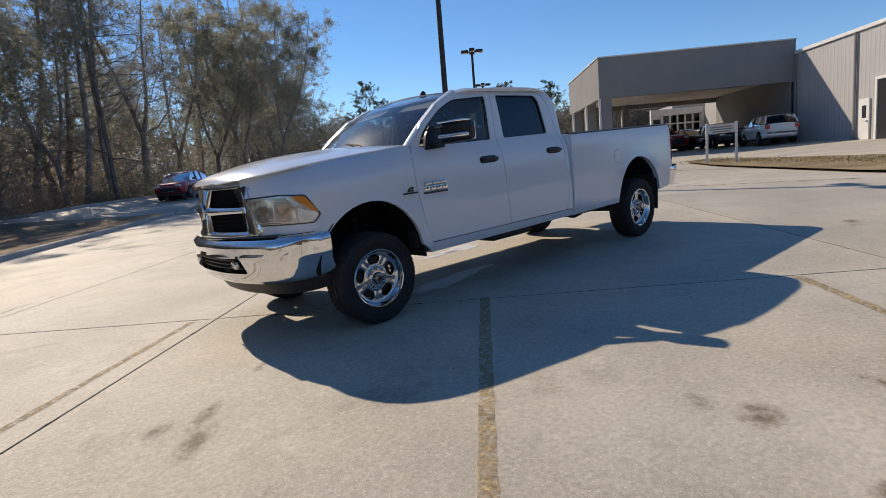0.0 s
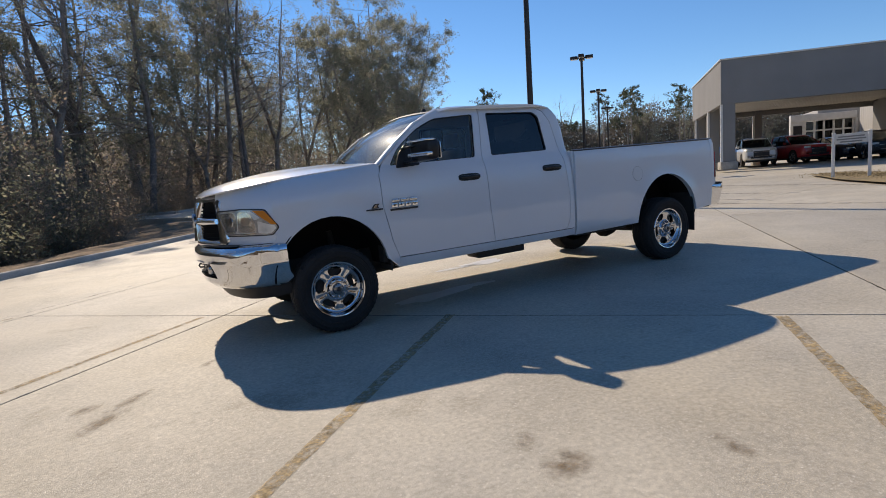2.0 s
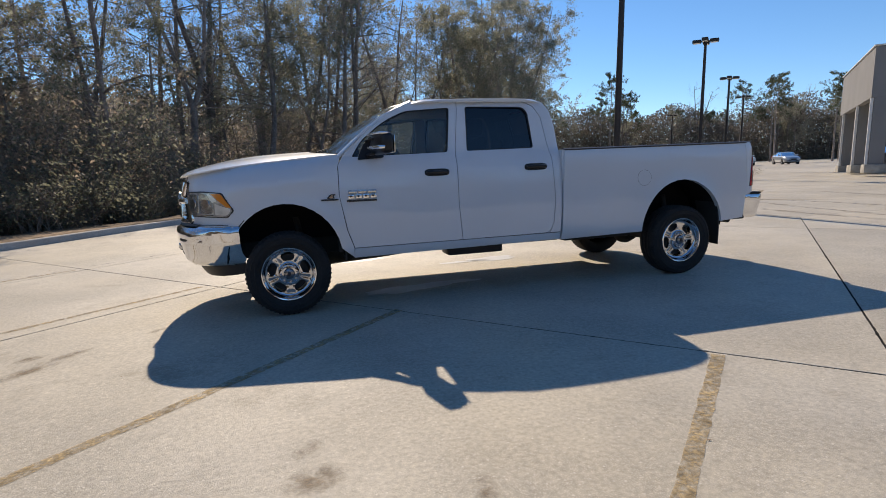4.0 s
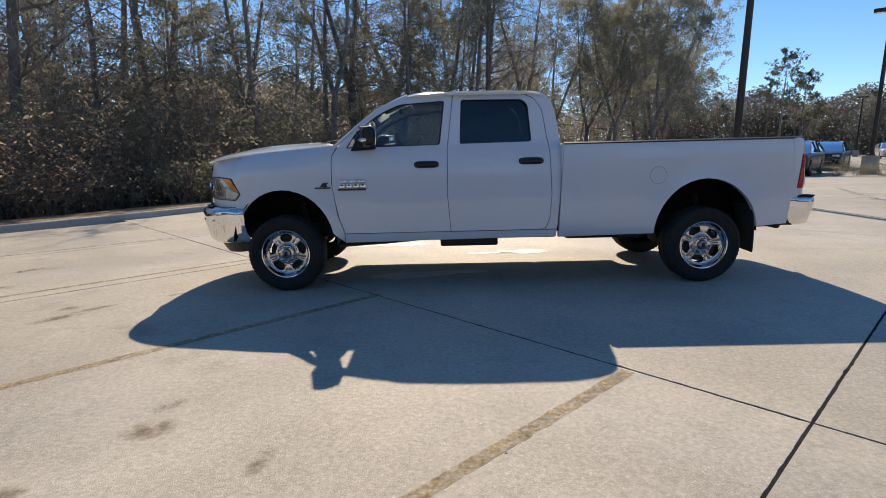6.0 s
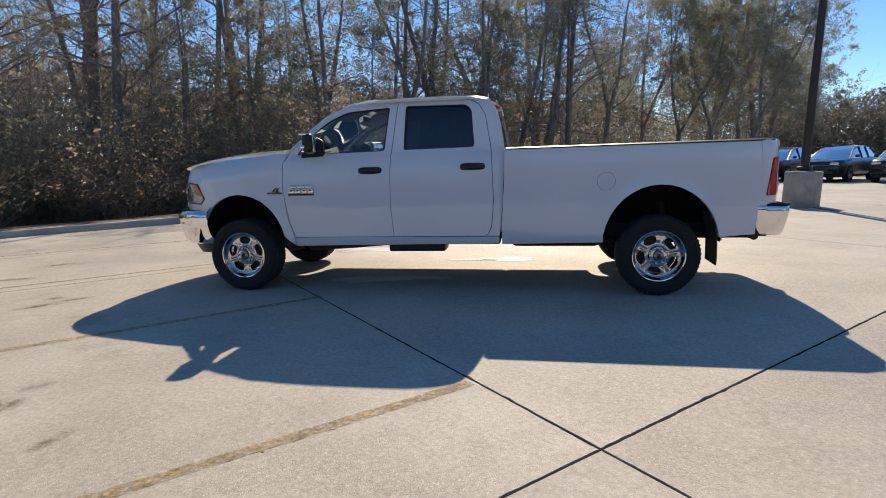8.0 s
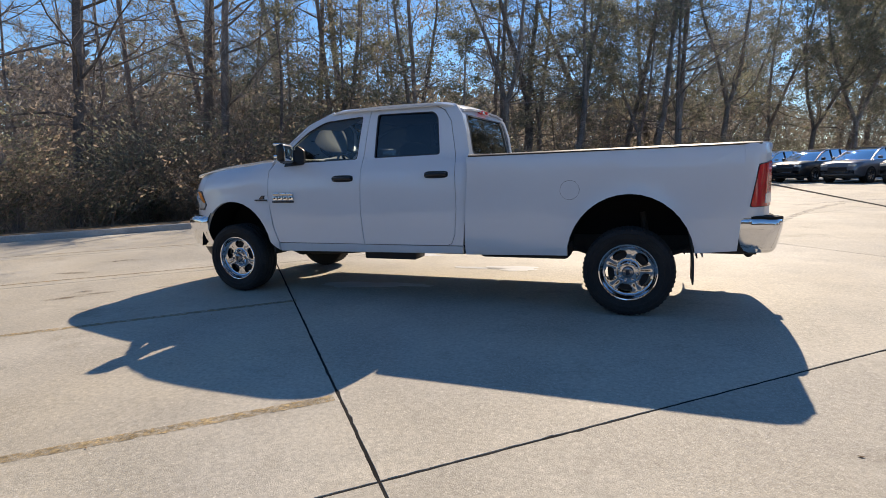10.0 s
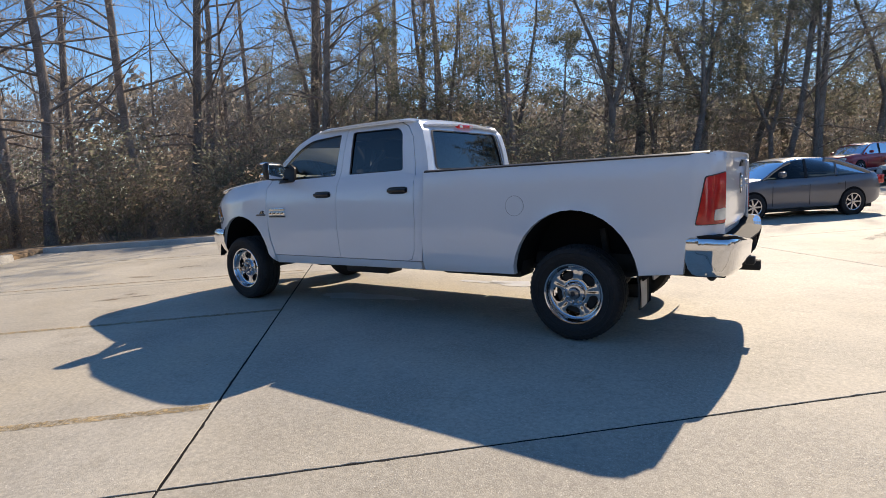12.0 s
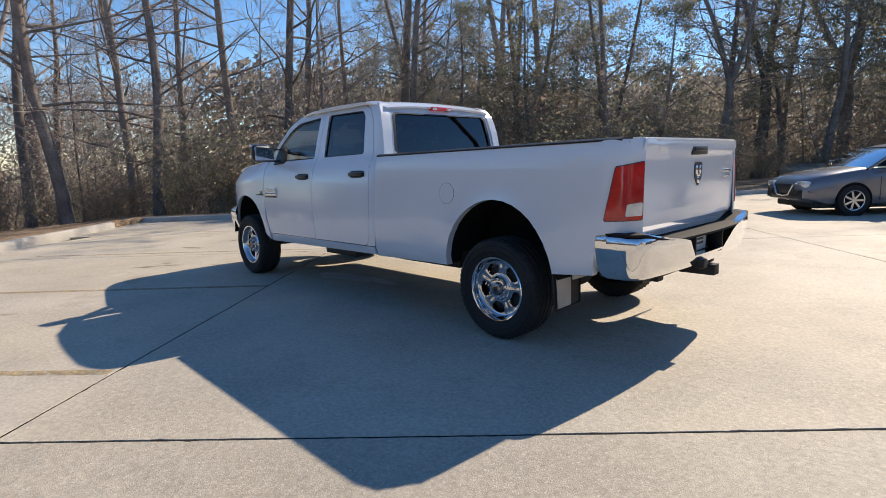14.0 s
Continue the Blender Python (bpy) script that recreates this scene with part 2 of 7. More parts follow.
def add_tube(bm, points, radii, sides=8, caps=True):
    """A round bar along points, with a radius at each."""
    pts = [Vector(p) for p in points]
    radii = radii if isinstance(radii, (list, tuple)) else [radii] * len(pts)
    rings, side = [], None
    for i, p in enumerate(pts):
        way = (pts[min(i + 1, len(pts) - 1)] - pts[max(i - 1, 0)]).normalized()
        if side is None:
            side = way.orthogonal().normalized()
        side = (side - way * side.dot(way)).normalized()
        other = way.cross(side)
        rings.append([bm.verts.new(p + radii[i] * (math.cos(a) * side + math.sin(a) * other)) for a in (2 * math.pi * k / sides for k in range(sides))])
    for a, b in zip(rings, rings[1:]):
        for k in range(sides):
            bm.faces.new((a[k], a[(k + 1) % sides], b[(k + 1) % sides], b[k]))
    if caps:
        bm.faces.new(rings[0][::-1])
        bm.faces.new(rings[-1])
    return bm


def tube(points, radii, sides=8):
    return add_tube(bmesh.new(), points, radii, sides)


def add_lathe(bm, profile, axis_y=True, steps=48):
    """Turn a profile of (radius, along) round the y axis (or z)."""
    rings = []
    for r, a in profile:
        ring = []
        for k in range(steps):
            t = 2 * math.pi * k / steps
            c, s = r * math.cos(t), r * math.sin(t)
            ring.append(bm.verts.new((c, a, s) if axis_y else (c, s, a)))
        rings.append(ring)
    for p, q in zip(rings, rings[1:]):
        for k in range(steps):
            bm.faces.new((p[k], p[(k + 1) % steps], q[(k + 1) % steps], q[k]))
    return bm


def lathe(profile, axis_y=True, steps=48):
    bm = add_lathe(bmesh.new(), profile, axis_y, steps)
    bmesh.ops.recalc_face_normals(bm, faces=bm.faces)
    return bm


def curve_at(table, x):
    """Smooth value at x from a table of (x, value), monotone between the entries."""
    if x <= table[0][0]:
        return table[0][1]
    if x >= table[-1][0]:
        return table[-1][1]
    n = len(table)
    d = [(table[i + 1][1] - table[i][1]) / (table[i + 1][0] - table[i][0]) for i in range(n - 1)]
    m = [d[0]] + [0.0 if d[i - 1] * d[i] <= 0 else 2 * d[i - 1] * d[i] / (d[i - 1] + d[i]) for i in range(1, n - 1)] + [d[-1]]
    for i in range(n - 1):
        if x <= table[i + 1][0]:
            h = table[i + 1][0] - table[i][0]
            t = (x - table[i][0]) / h
            return ((2 * t**3 - 3 * t**2 + 1) * table[i][1] + (t**3 - 2 * t**2 + t) * h * m[i]
                    + (-2 * t**3 + 3 * t**2) * table[i + 1][1] + (t**3 - t**2) * h * m[i + 1])


def rounded(points, r, seg=5):
    """A closed outline with its corners rounded; r is one radius or one for each corner."""
    out = []
    n = len(points)
    for i, p in enumerate(points):
        p, a, b = Vector(p), Vector(points[i - 1]), Vector(points[(i + 1) % n])
        ri = r[i] if isinstance(r, (list, tuple)) else r
        if ri <= 0:
            out.append(tuple(p))
            continue
        ua, ub = (a - p), (b - p)
        d = min(ri, ua.length * 0.45, ub.length * 0.45)
        s, e = p + ua.normalized() * d, p + ub.normalized() * d
        for k in range(seg + 1):
            t = k / seg
            out.append(tuple((1 - t) ** 2 * s + 2 * t * (1 - t) * p + t * t * e))
    return out


def panel(outline, shape, holes=(), depth=0.03, cell=0.08, lip=0.0):
    """A sheet over a flat outline (u, v), cut into cells and laid on shape(u, v) -> point; its rims are turned in by depth (a vector or metres in +y)."""
    bm = bmesh.new()
    edges = []
    for loop in (outline, *holes):
        vs = [bm.verts.new((u, 0, v)) for u, v in loop]
        edges += [bm.edges.new((vs[i - 1], vs[i])) for i in range(len(vs))]
    bmesh.ops.triangle_fill(bm, use_beauty=True, use_dissolve=False, edges=edges, normal=(0, -1, 0))
    us, vs = [p[0] for p in outline], [p[1] for p in outline]
    for axis, values in ((0, us), (2, vs)):
        lo, hi = min(values), max(values)
        n = max(1, int((hi - lo) / cell))
        for k in range(1, n):
            co, no = [0, 0, 0], [0, 0, 0]
            co[axis], no[axis] = lo + (hi - lo) * k / n, 1
            bmesh.ops.bisect_plane(bm, geom=bm.verts[:] + bm.edges[:] + bm.faces[:], plane_co=co, plane_no=no, dist=1e-5)
    bmesh.ops.dissolve_degenerate(bm, dist=1e-4, edges=bm.edges[:])
    for f in bm.faces:
        f.normal_update()
        if f.normal.y > 0:
            f.normal_flip()
    for v in bm.verts:
        v.co = Vector(shape(v.co.x, v.co.z))
    if depth:
        rim = [e for e in bm.edges if e.is_boundary]
        made = bmesh.ops.extrude_edge_only(bm, edges=rim)["geom"]
        push = Vector((0, depth, 0)) if not isinstance(depth, Vector) else depth
        for v in {v for g in made if isinstance(g, bmesh.types.BMVert) for v in (g,)}:
            v.co += push
    return bm


def mirrored(bm):
    """The same mesh on the other side of the truck's centre plane."""
    out = bm.copy()
    for v in out.verts:
        v.co.y = -v.co.y
    bmesh.ops.reverse_faces(out, faces=out.faces[:])
    return out


def grid(nu, nv, shape, close_u=False):
    bm = bmesh.new()
    vs = [[bm.verts.new(shape(i / nu, j / nv)) for j in range(nv + 1)] for i in range(nu + (0 if close_u else 1))]
    for i in range(nu):
        for j in range(nv):
            a, b = vs[i], vs[(i + 1) % len(vs)]
            bm.faces.new((a[j], b[j], b[j + 1], a[j + 1]))
    return bm


def thick(bm, t):
    """Give an open sheet a thickness."""
    bmesh.ops.recalc_face_normals(bm, faces=bm.faces[:])
    bmesh.ops.solidify(bm, geom=bm.faces[:], thickness=t)
    return bm


# ---- the lot, its kerbs and the ground round it ----
WALL_KERB = [(-12.5, -13.0), (-8.6, -7.0), (-7.6, -4.6), (-8.5, -3.15), (-11.6, -0.5)]
KERB = [(-12.7, 0.5), (-10.6, 2.75), (-9.1, 4.75), (-7.5, 7.1), (-6.2, 9.3), (-4.2, 12.1), (-2.0, 15.6), (0.5, 19.7), (2.7, 23.3), (2.3, 24.6), (0.4, 25.8), (-1.1, 26.9), (-2.7, 29.8), (-2.3, 31.6), (0.6, 32.6), (4.0, 37.0), (8.0, 41.5), (20.0, 56.0), (38.0, 80.0)]
OUT = [*WALL_KERB, *KERB, (60.0, 110.0)]


def kerb_gap(x, y):
    """How far a place lies beyond the kerb line (negative: on the lot), and the way out there."""
    best, way = None, None
    p = Vector((x, y))
    for a, b in zip(OUT, OUT[1:]):
        a, b = Vector(a), Vector(b)
        ab = b - a
        t = max(0.0, min(1.0, (p - a).dot(ab) / ab.dot(ab)))
        d = p - (a + ab * t)
        if best is None or d.length < abs(best):
            n = Vector((-ab.y, ab.x)).normalized()
            s = 1.0 if d.dot(n) > 0 else -1.0
            best, way = s * d.length, n
    return best, way


def smooth01(x):
    x = max(0.0, min(1.0, x))
    return x * x * (3 - 2 * x)


def terrain(x, y):
    """Height over the lot's plane."""
    d, _ = kerb_gap(x, y)
    if d < 1.6:
        return -0.07
    west = smooth01((4.0 - x) / 14.0)
    lumps = 0.14 * noise.noise(Vector((x * 0.35, y * 0.35, 0))) * min(1.0, (d - 1.6) / 3)
    return -0.07 + 0.05 * min(1.0, (d - 1.6)) - west * 2.3 * smooth01((d - 2.5) / 16) + lumps


def build_ground():
    near_x = np.arange(-52, 60.1, 1.6)
    near_y = np.arange(-30, 84.1, 1.6)
    xs = np.concatenate([[-1500, -800, -400, -200, -110, -75], near_x, [75, 110, 180, 300, 600, 1500]])
    ys = np.concatenate([[-1500, -700, -300, -140, -80, -50], near_y, [95, 120, 170, 260, 500, 1500]])
    bm = bmesh.new()
    vs = [[bm.verts.new((x, y, terrain(x, y))) for y in ys] for x in xs]
    for i in range(len(xs) - 1):
        for j in range(len(ys) - 1):
            bm.faces.new((vs[i][j], vs[i + 1][j], vs[i + 1][j + 1], vs[i][j + 1]))
    return solo("ground", bm, M_LITTER, LOT, "brown leaf-littered ground falling away into the woods", "ground", kind="structure", smooth=180)


build_ground()


def clip(poly, p, n):
    """The part of a convex outline on the side of the line through p to which n does not point."""
    out = []
    for i, b in enumerate(poly):
        a = poly[i - 1]
        da, db = (a - p).dot(n), (b - p).dot(n)
        if (da <= 0) != (db <= 0):
            out.append(a.lerp(b, da / (da - db)))
        if db <= 0:
            out.append(b)
    return out


chips = random.Random(404)


def slab_mesh(poly, gap=0.0062, t=0.05):
    c = sum(poly, Vector((0, 0))) / len(poly)
    bm = bmesh.new()
    top, low, rim, corners = [], [], [], []
    for i, p in enumerate(poly):
        a, b = (poly[i - 1] - p).normalized(), (poly[(i + 1) % len(poly)] - p).normalized()
        inw = a + b
        inw = inw.normalized() if inw.length > 1e-3 else (c - p).normalized()
        if inw.dot(c - p) < 0:
            inw = -inw
        sin = max(0.3, abs(a.x * inw.y - a.y * inw.x))
        q, r = p + inw * gap / sin, p + inw * (gap + 0.002) / sin
        corners.append((q, r))
    near = c.length < 8.5
    for i, (q, r) in enumerate(corners):
        q2, r2 = corners[(i + 1) % len(corners)]
        n = max(1, int((r2 - r).length / 0.055)) if near else 1
        d = (r2 - r).normalized()
        side = Vector((-d.y, d.x))
        if side.dot(c - r) < 0:
            side = -side
        for k in range(n):
            # chipped, slightly ragged edge
            j = side * (abs(chips.gauss(0.0, 0.0022)) + (0.012 * chips.random() if chips.random() < 0.06 else 0.0)) if k else Vector((0, 0))
            a, b = r.lerp(r2, k / n) + j, q.lerp(q2, k / n) + j * 0.8
            top.append(bm.verts.new((a.x, a.y, 0)))
            rim.append(bm.verts.new((b.x, b.y, -0.004)))
            low.append(bm.verts.new((b.x, b.y, -t)))
    f = bm.faces.new(top)
    for i in range(len(top)):
        bm.faces.new((top[i - 1], rim[i - 1], rim[i], top[i]))
        bm.faces.new((rim[i - 1], low[i - 1], low[i], rim[i]))
    bmesh.ops.recalc_face_normals(bm, faces=bm.faces[:])
    f.normal_update()
    if f.normal.z < 0:
        bmesh.ops.reverse_faces(bm, faces=bm.faces[:])
    return bm


def inside_length(poly, p, q):
    """How much of the stretch p-q lies in a convex outline."""
    area = sum(poly[i - 1].x * poly[i].y - poly[i].x * poly[i - 1].y for i in range(len(poly)))
    lo, hi = 0.0, 1.0
    for i, b in enumerate(poly):
        a = poly[i - 1]
        n = Vector((b.y - a.y, a.x - b.x)) * (1 if area > 0 else -1)
        dp, dq = (p - a).dot(n), (q - a).dot(n)
        if dp > 0 and dq > 0:
            return 0.0
        if dp > 0:
            lo = max(lo, dp / (dp - dq))
        elif dq > 0:
            hi = min(hi, dp / (dp - dq))
    return max(0.0, hi - lo) * (q - p).length


def build_slabs():
    pave = thing("pavement", "sunlit tan concrete slabs with dark joints and worn stripes", "pavement", LOT, kind="structure")
    cells = []
    a = Vector((-0.673, 0.740)).normalized()   # along the long joint
    b = Vector((0.714, 0.700)).normalized()    # across it
    o = Vector((1.28, -3.96))
    ia, ib = [-31.5, -25.2, -18.9, -12.6, -6.3, 0.0, 6.35, 9.55, 15.9, 22.2, 28.5, 34.8], [-28.2, -21.2, -14.2, -7.1, 0.0, 7.45, 14.6, 21.6, 28.6]
    for a0, a1 in zip(ia, ia[1:]):
        for b0, b1 in zip(ib, ib[1:]):
            poly = [o + a * u + b * v for u, v in ((a0, b0), (a1, b0), (a1, b1), (a0, b1))]
            cells.append(clip(poly, Vector((7.95, 0)), Vector((1, 0.012))))
    for i in range(7):
        for j in range(15):
            x, y = 7.95 + 6.1 * i, -30 + 6.55 * j
            poly = [Vector(p) for p in ((x, y), (x + 6.1, y), (x + 6.1, y + 6.55), (x, y + 6.55))]
            cells.append(clip(poly, Vector((7.95, 0)), Vector((-1, -0.012))) if i == 0 else poly)
    for cut, way in ((Vector((2.7, 23.3)), Vector((0.3, 1))), (Vector((-7.6, -4.6)), Vector((1, 0.35)))):
        more = []
        for poly in cells:
            if len(poly) > 2 and inside_length(poly, cut, cut + Vector((0.01, 0))) > 0:
                more += [clip(poly, cut, way), clip(poly, cut, -way)]
            else:
                more.append(poly)
        cells = more
    for poly in cells:
        if len(poly) < 3:
            continue
        for p0, p1 in zip(OUT, OUT[1:]):
            p0, p1 = Vector(p0), Vector(p1)
            ab = p1 - p0
            n = Vector((-ab.y, ab.x)).normalized()
            if inside_length(poly, p0, p1) > 0.05:
                poly = clip(poly, p0 + n * 0.12, n)
                if len(poly) < 3:
                    break
        if len(poly) < 3:
            continue
        mid = sum(poly, Vector((0, 0))) / len(poly)
        if kerb_gap(mid.x, mid.y)[0] > 0.3:
            continue
        clean = [p for i, p in enumerate(poly) if (p - poly[i - 1]).length > 0.02]
        if len(clean) > 2:
            part("slab", slab_mesh(clean), M_CONC, pave, smooth=0)
    fill = bmesh.new()
    fill.faces.new([fill.verts.new((x, y, -0.0028)) for x, y in ((-7.2, -4.2), (-8.2, -3.0), (-11.6, 0.3), (-9.3, 3.2), (-6.0, 8.2), (-2.0, 14.2), (1.2, 18.2), (44.0, 18.2), (44.0, -29.0), (-6.0, -29.0), (-7.0, -8.0))])
    bmesh.ops.recalc_face_normals(fill, faces=fill.faces[:])
    part("joint_sealant", fill, M_JOINT, pave, "black joint sealant", smooth=0)
    far = bmesh.new()
    add_box(far, (50.6, -60, -0.06), (120, 120, -0.004))
    add_box(far, (-14, -70, -0.06), (50.6, -30.02, -0.004))
    part("far_paving", far, M_CONC, pave, smooth=0)


def kerb_run(points, name, label, w=0.17, h=0.145, top=None):
    """A kerb with a battered face, rounded nose and joints every three metres."""
    k = thing(name, label, "kerb", LOT, group="kerbs round the lot", kind="structure")
    for a, b in zip(points, points[1:]):
        a, b = Vector(a), Vector(b)
        n_piece = max(1, round((b - a).length / 3.0))
        for i in range(n_piece):
            p, q = a.lerp(b, i / n_piece), a.lerp(b, (i + 1) / n_piece)
            d = (q - p).normalized()
            n = Vector((-d.y, d.x))
            p, q = p + d * 0.004 - (d * 0.03 if i == 0 else d * 0), q - d * 0.004
            sec = [(-0.02, -0.05), (0.0, h - 0.03), (0.012, h - 0.008), (0.035, h), (w - 0.015, h), (w, h - 0.012), (w, -0.05)]
            bm = bmesh.new()
            ra = [bm.verts.new((*(p + n * u), z)) for u, z in sec]
            rb = [bm.verts.new((*(q + n * u), z)) for u, z in sec]
            for j in range(len(sec) - 1):
                bm.faces.new((ra[j], rb[j], rb[j + 1], ra[j + 1]))
            bm.faces.new(ra)
            bm.faces.new(rb[::-1])
            bmesh.ops.recalc_face_normals(bm, faces=bm.faces[:])
            part("kerb_stone", bm, M_KERB, k, smooth=50)
    return k


kerb_run(WALL_KERB, "kerb", "pale sunlit concrete kerb beside the woods", h=0.17)
kerb_run(KERB, "kerb", "grey concrete kerb at the foot of the trees")


def side_drive():
    """A narrow drive that climbs from the lot between the mulch strip and the woods."""
    near = [(3.3, 24.3, 0.02), (0.55, 25.6, 0.22), (-0.9, 26.8, 0.29), (-2.4, 29.6, 0.36), (-5.2, 34.0, 0.42)]
    far = [(7.2, 31.0, 0.55), (4.6, 34.6, 0.78), (0.6, 32.2, 0.74), (-2.2, 31.6, 0.58), (-5.6, 36.0, 0.60)]
    bm = bmesh.new()
    rows = []
    for i in range(33):
        k = i / 32 * (len(near) - 1)
        j = min(len(near) - 2, int(k))
        a = Vector(near[j]).lerp(Vector(near[j + 1]), k - j)
        b = Vector(far[j]).lerp(Vector(far[j + 1]), k - j)
        rows.append([bm.verts.new(a.lerp(b, v / 6)) for v in range(7)])
    for r, t in zip(rows, rows[1:]):
        for j in range(6):
            bm.faces.new((r[j], r[j + 1], t[j + 1], t[j]))
    bmesh.ops.recalc_face_normals(bm, faces=bm.faces[:])
    if sum(f.normal.z for f in bm.faces) < 0:
        bmesh.ops.reverse_faces(bm, faces=bm.faces[:])
    rim = [e for e in bm.edges if e.is_boundary]
    for g in bmesh.ops.extrude_edge_only(bm, edges=rim)["geom"]:
        if isinstance(g, bmesh.types.BMVert):
            g.co.z = -0.15
    solo("driveway", bm, M_CONC, LOT, "pale sloping drive striped by tree shadows beside the woods", "driveway", kind="structure", smooth=30)
    edge = thing("kerb", "low grey kerb along the side drive", "kerb", LOT, group="kerbs round the lot", kind="structure")
    for a, b in zip(far[1:], far[2:]):
        a, b = Vector(a), Vector(b)
        d = (b - a).normalized()
        side = Vector((-d.y, d.x, 0)).normalized() * (-0.08)
        k = bmesh.new()
        ring = [[k.verts.new(p + side * u + Vector((0, 0, z))) for u, z in ((-1, -0.1), (-1, 0.11), (-0.6, 0.14), (1, 0.14), (1, -0.1))] for p in (a - d * 0.02, b - d * 0.03)]
        for m in range(4):
            k.faces.new((ring[0][m], ring[0][m + 1], ring[1][m + 1], ring[1][m]))
        for r in ring:
            k.faces.new(r)
        bmesh.ops.recalc_face_normals(k, faces=k.faces[:])
        part("kerb_stone", k, M_KERB, edge, smooth=50)


side_drive()


def verge():
    """Soil and leaf litter banked against the back of the kerb."""
    bm = bmesh.new()
    rows = []
    pts = []
    for a, b in zip(OUT, OUT[1:-1]):
        a, b = Vector(a), Vector(b)
        m = max(2, int((b - a).length / 0.8))
        pts += [a.lerp(b, i / m) for i in range(m)]
    pts.append(Vector(OUT[-2]))
    for i, p in enumerate(pts):
        d = (pts[min(i + 3, len(pts) - 1)] - pts[max(i - 3, 0)]).normalized()
        n = Vector((-d.y, d.x))
        row = []
        for u, z in ((0.16, -0.05), (0.165, 0.10), (0.5, 0.14), (1.1, 0.10), (1.8, 0.03), (2.8, None), (3.4, None)):
            q = p + n * u
            zz = z + 0.05 * noise.noise(Vector((q.x * 1.5, q.y * 1.5, 3))) if z is not None else terrain(q.x, q.y) - (0.10 if u > 3 else -0.01)
            row.append(bm.verts.new((q.x, q.y, zz)))
        rows.append(row)
    for r, s in zip(rows, rows[1:]):
        for j in range(len(r) - 1):
            bm.faces.new((r[j], s[j], s[j + 1], r[j + 1]))
    solo("verge", bm, M_LITTER, LOT, "bank of brown leaves behind the kerb", "ground", kind="structure", smooth=180)


verge()


def worn(m, scale, lo, hi):
    """Let a coat break up in patches, so that the concrete shows through."""
    nt = m.node_tree
    b = nt.nodes["Principled BSDF"]
    geo = nt.nodes.new("ShaderNodeNewGeometry")
    n = nt.nodes.new("ShaderNodeTexNoise")
    n.inputs["Scale"].default_value = scale
    n.inputs["Detail"].default_value = 9.0
    n.inputs["Roughness"].default_value = 0.7
    nt.links.new(geo.outputs["Position"], n.inputs["Vector"])
    r = nt.nodes.new("ShaderNodeMapRange")
    r.inputs["From Min"].default_value, r.inputs["From Max"].default_value = lo, hi
    nt.links.new(n.outputs["Fac"], r.inputs["Value"])
    nt.links.new(r.outputs[0], b.inputs["Alpha"])
    return r, nt, b


worn(M_STRIPE, 22.0, 0.36, 0.66)


def stain_fade(m):
    """Stains thin out towards their rims."""
    r, nt, b = worn(m, 11.0, 0.38, 0.68)
    tc = nt.nodes.new("ShaderNodeTexCoord")
    g = nt.nodes.new("ShaderNodeVectorMath")
    g.operation = "DISTANCE"
    g.inputs[1].default_value = (0.5, 0.5, 0.5)
    nt.links.new(tc.outputs["Generated"], g.inputs[0])
    e = nt.nodes.new("ShaderNodeMapRange")
    e.inputs["From Min"].default_value, e.inputs["From Max"].default_value = 0.10, 0.5
    e.inputs["To Min"].default_value, e.inputs["To Max"].default_value = 0.95, 0.0
    nt.links.new(g.outputs["Value"], e.inputs["Value"])
    mu = nt.nodes.new("ShaderNodeMath")
    mu.operation = "MULTIPLY"
    nt.links.new(r.outputs[0], mu.inputs[0])
    nt.links.new(e.outputs[0], mu.inputs[1])
    nt.links.new(mu.outputs[0], b.inputs["Alpha"])


stain_fade(M_STAIN)
SKID = mat("skid_mark", (0.16, 0.14, 0.12), rough=0.8, vary=0.3)
worn(SKID, 5.0, 0.42, 0.85)


def band(p, q, w, wob=0.005, seed=0, bend=0.0):
    """A flat strip with an uneven edge, 3 mm over the paving."""
    rnd = random.Random(seed)
    p, q = Vector(p), Vector(q)
    n = max(6, int((q - p).length / 0.10))
    d = (q - p).normalized()
    s = Vector((-d.y, d.x))
    bm = bmesh.new()
    rows = []
    for i in range(n + 1):
        c = p.lerp(q, i / n) + s * bend * math.sin(math.pi * i / n)
        a, b = w / 2 + rnd.uniform(-wob, wob), w / 2 + rnd.uniform(-wob, wob)
        rows.append((bm.verts.new((*(c + s * a), 0.003)), bm.verts.new((*(c - s * b), 0.003))))
    for r, t in zip(rows, rows[1:]):
        bm.faces.new((r[0], r[1], t[1], t[0]))
    bmesh.ops.recalc_face_normals(bm, faces=bm.faces[:])
    if bm.faces[:][0].normal.z < 0:
        bmesh.ops.reverse_faces(bm, faces=bm.faces[:])
    return bm


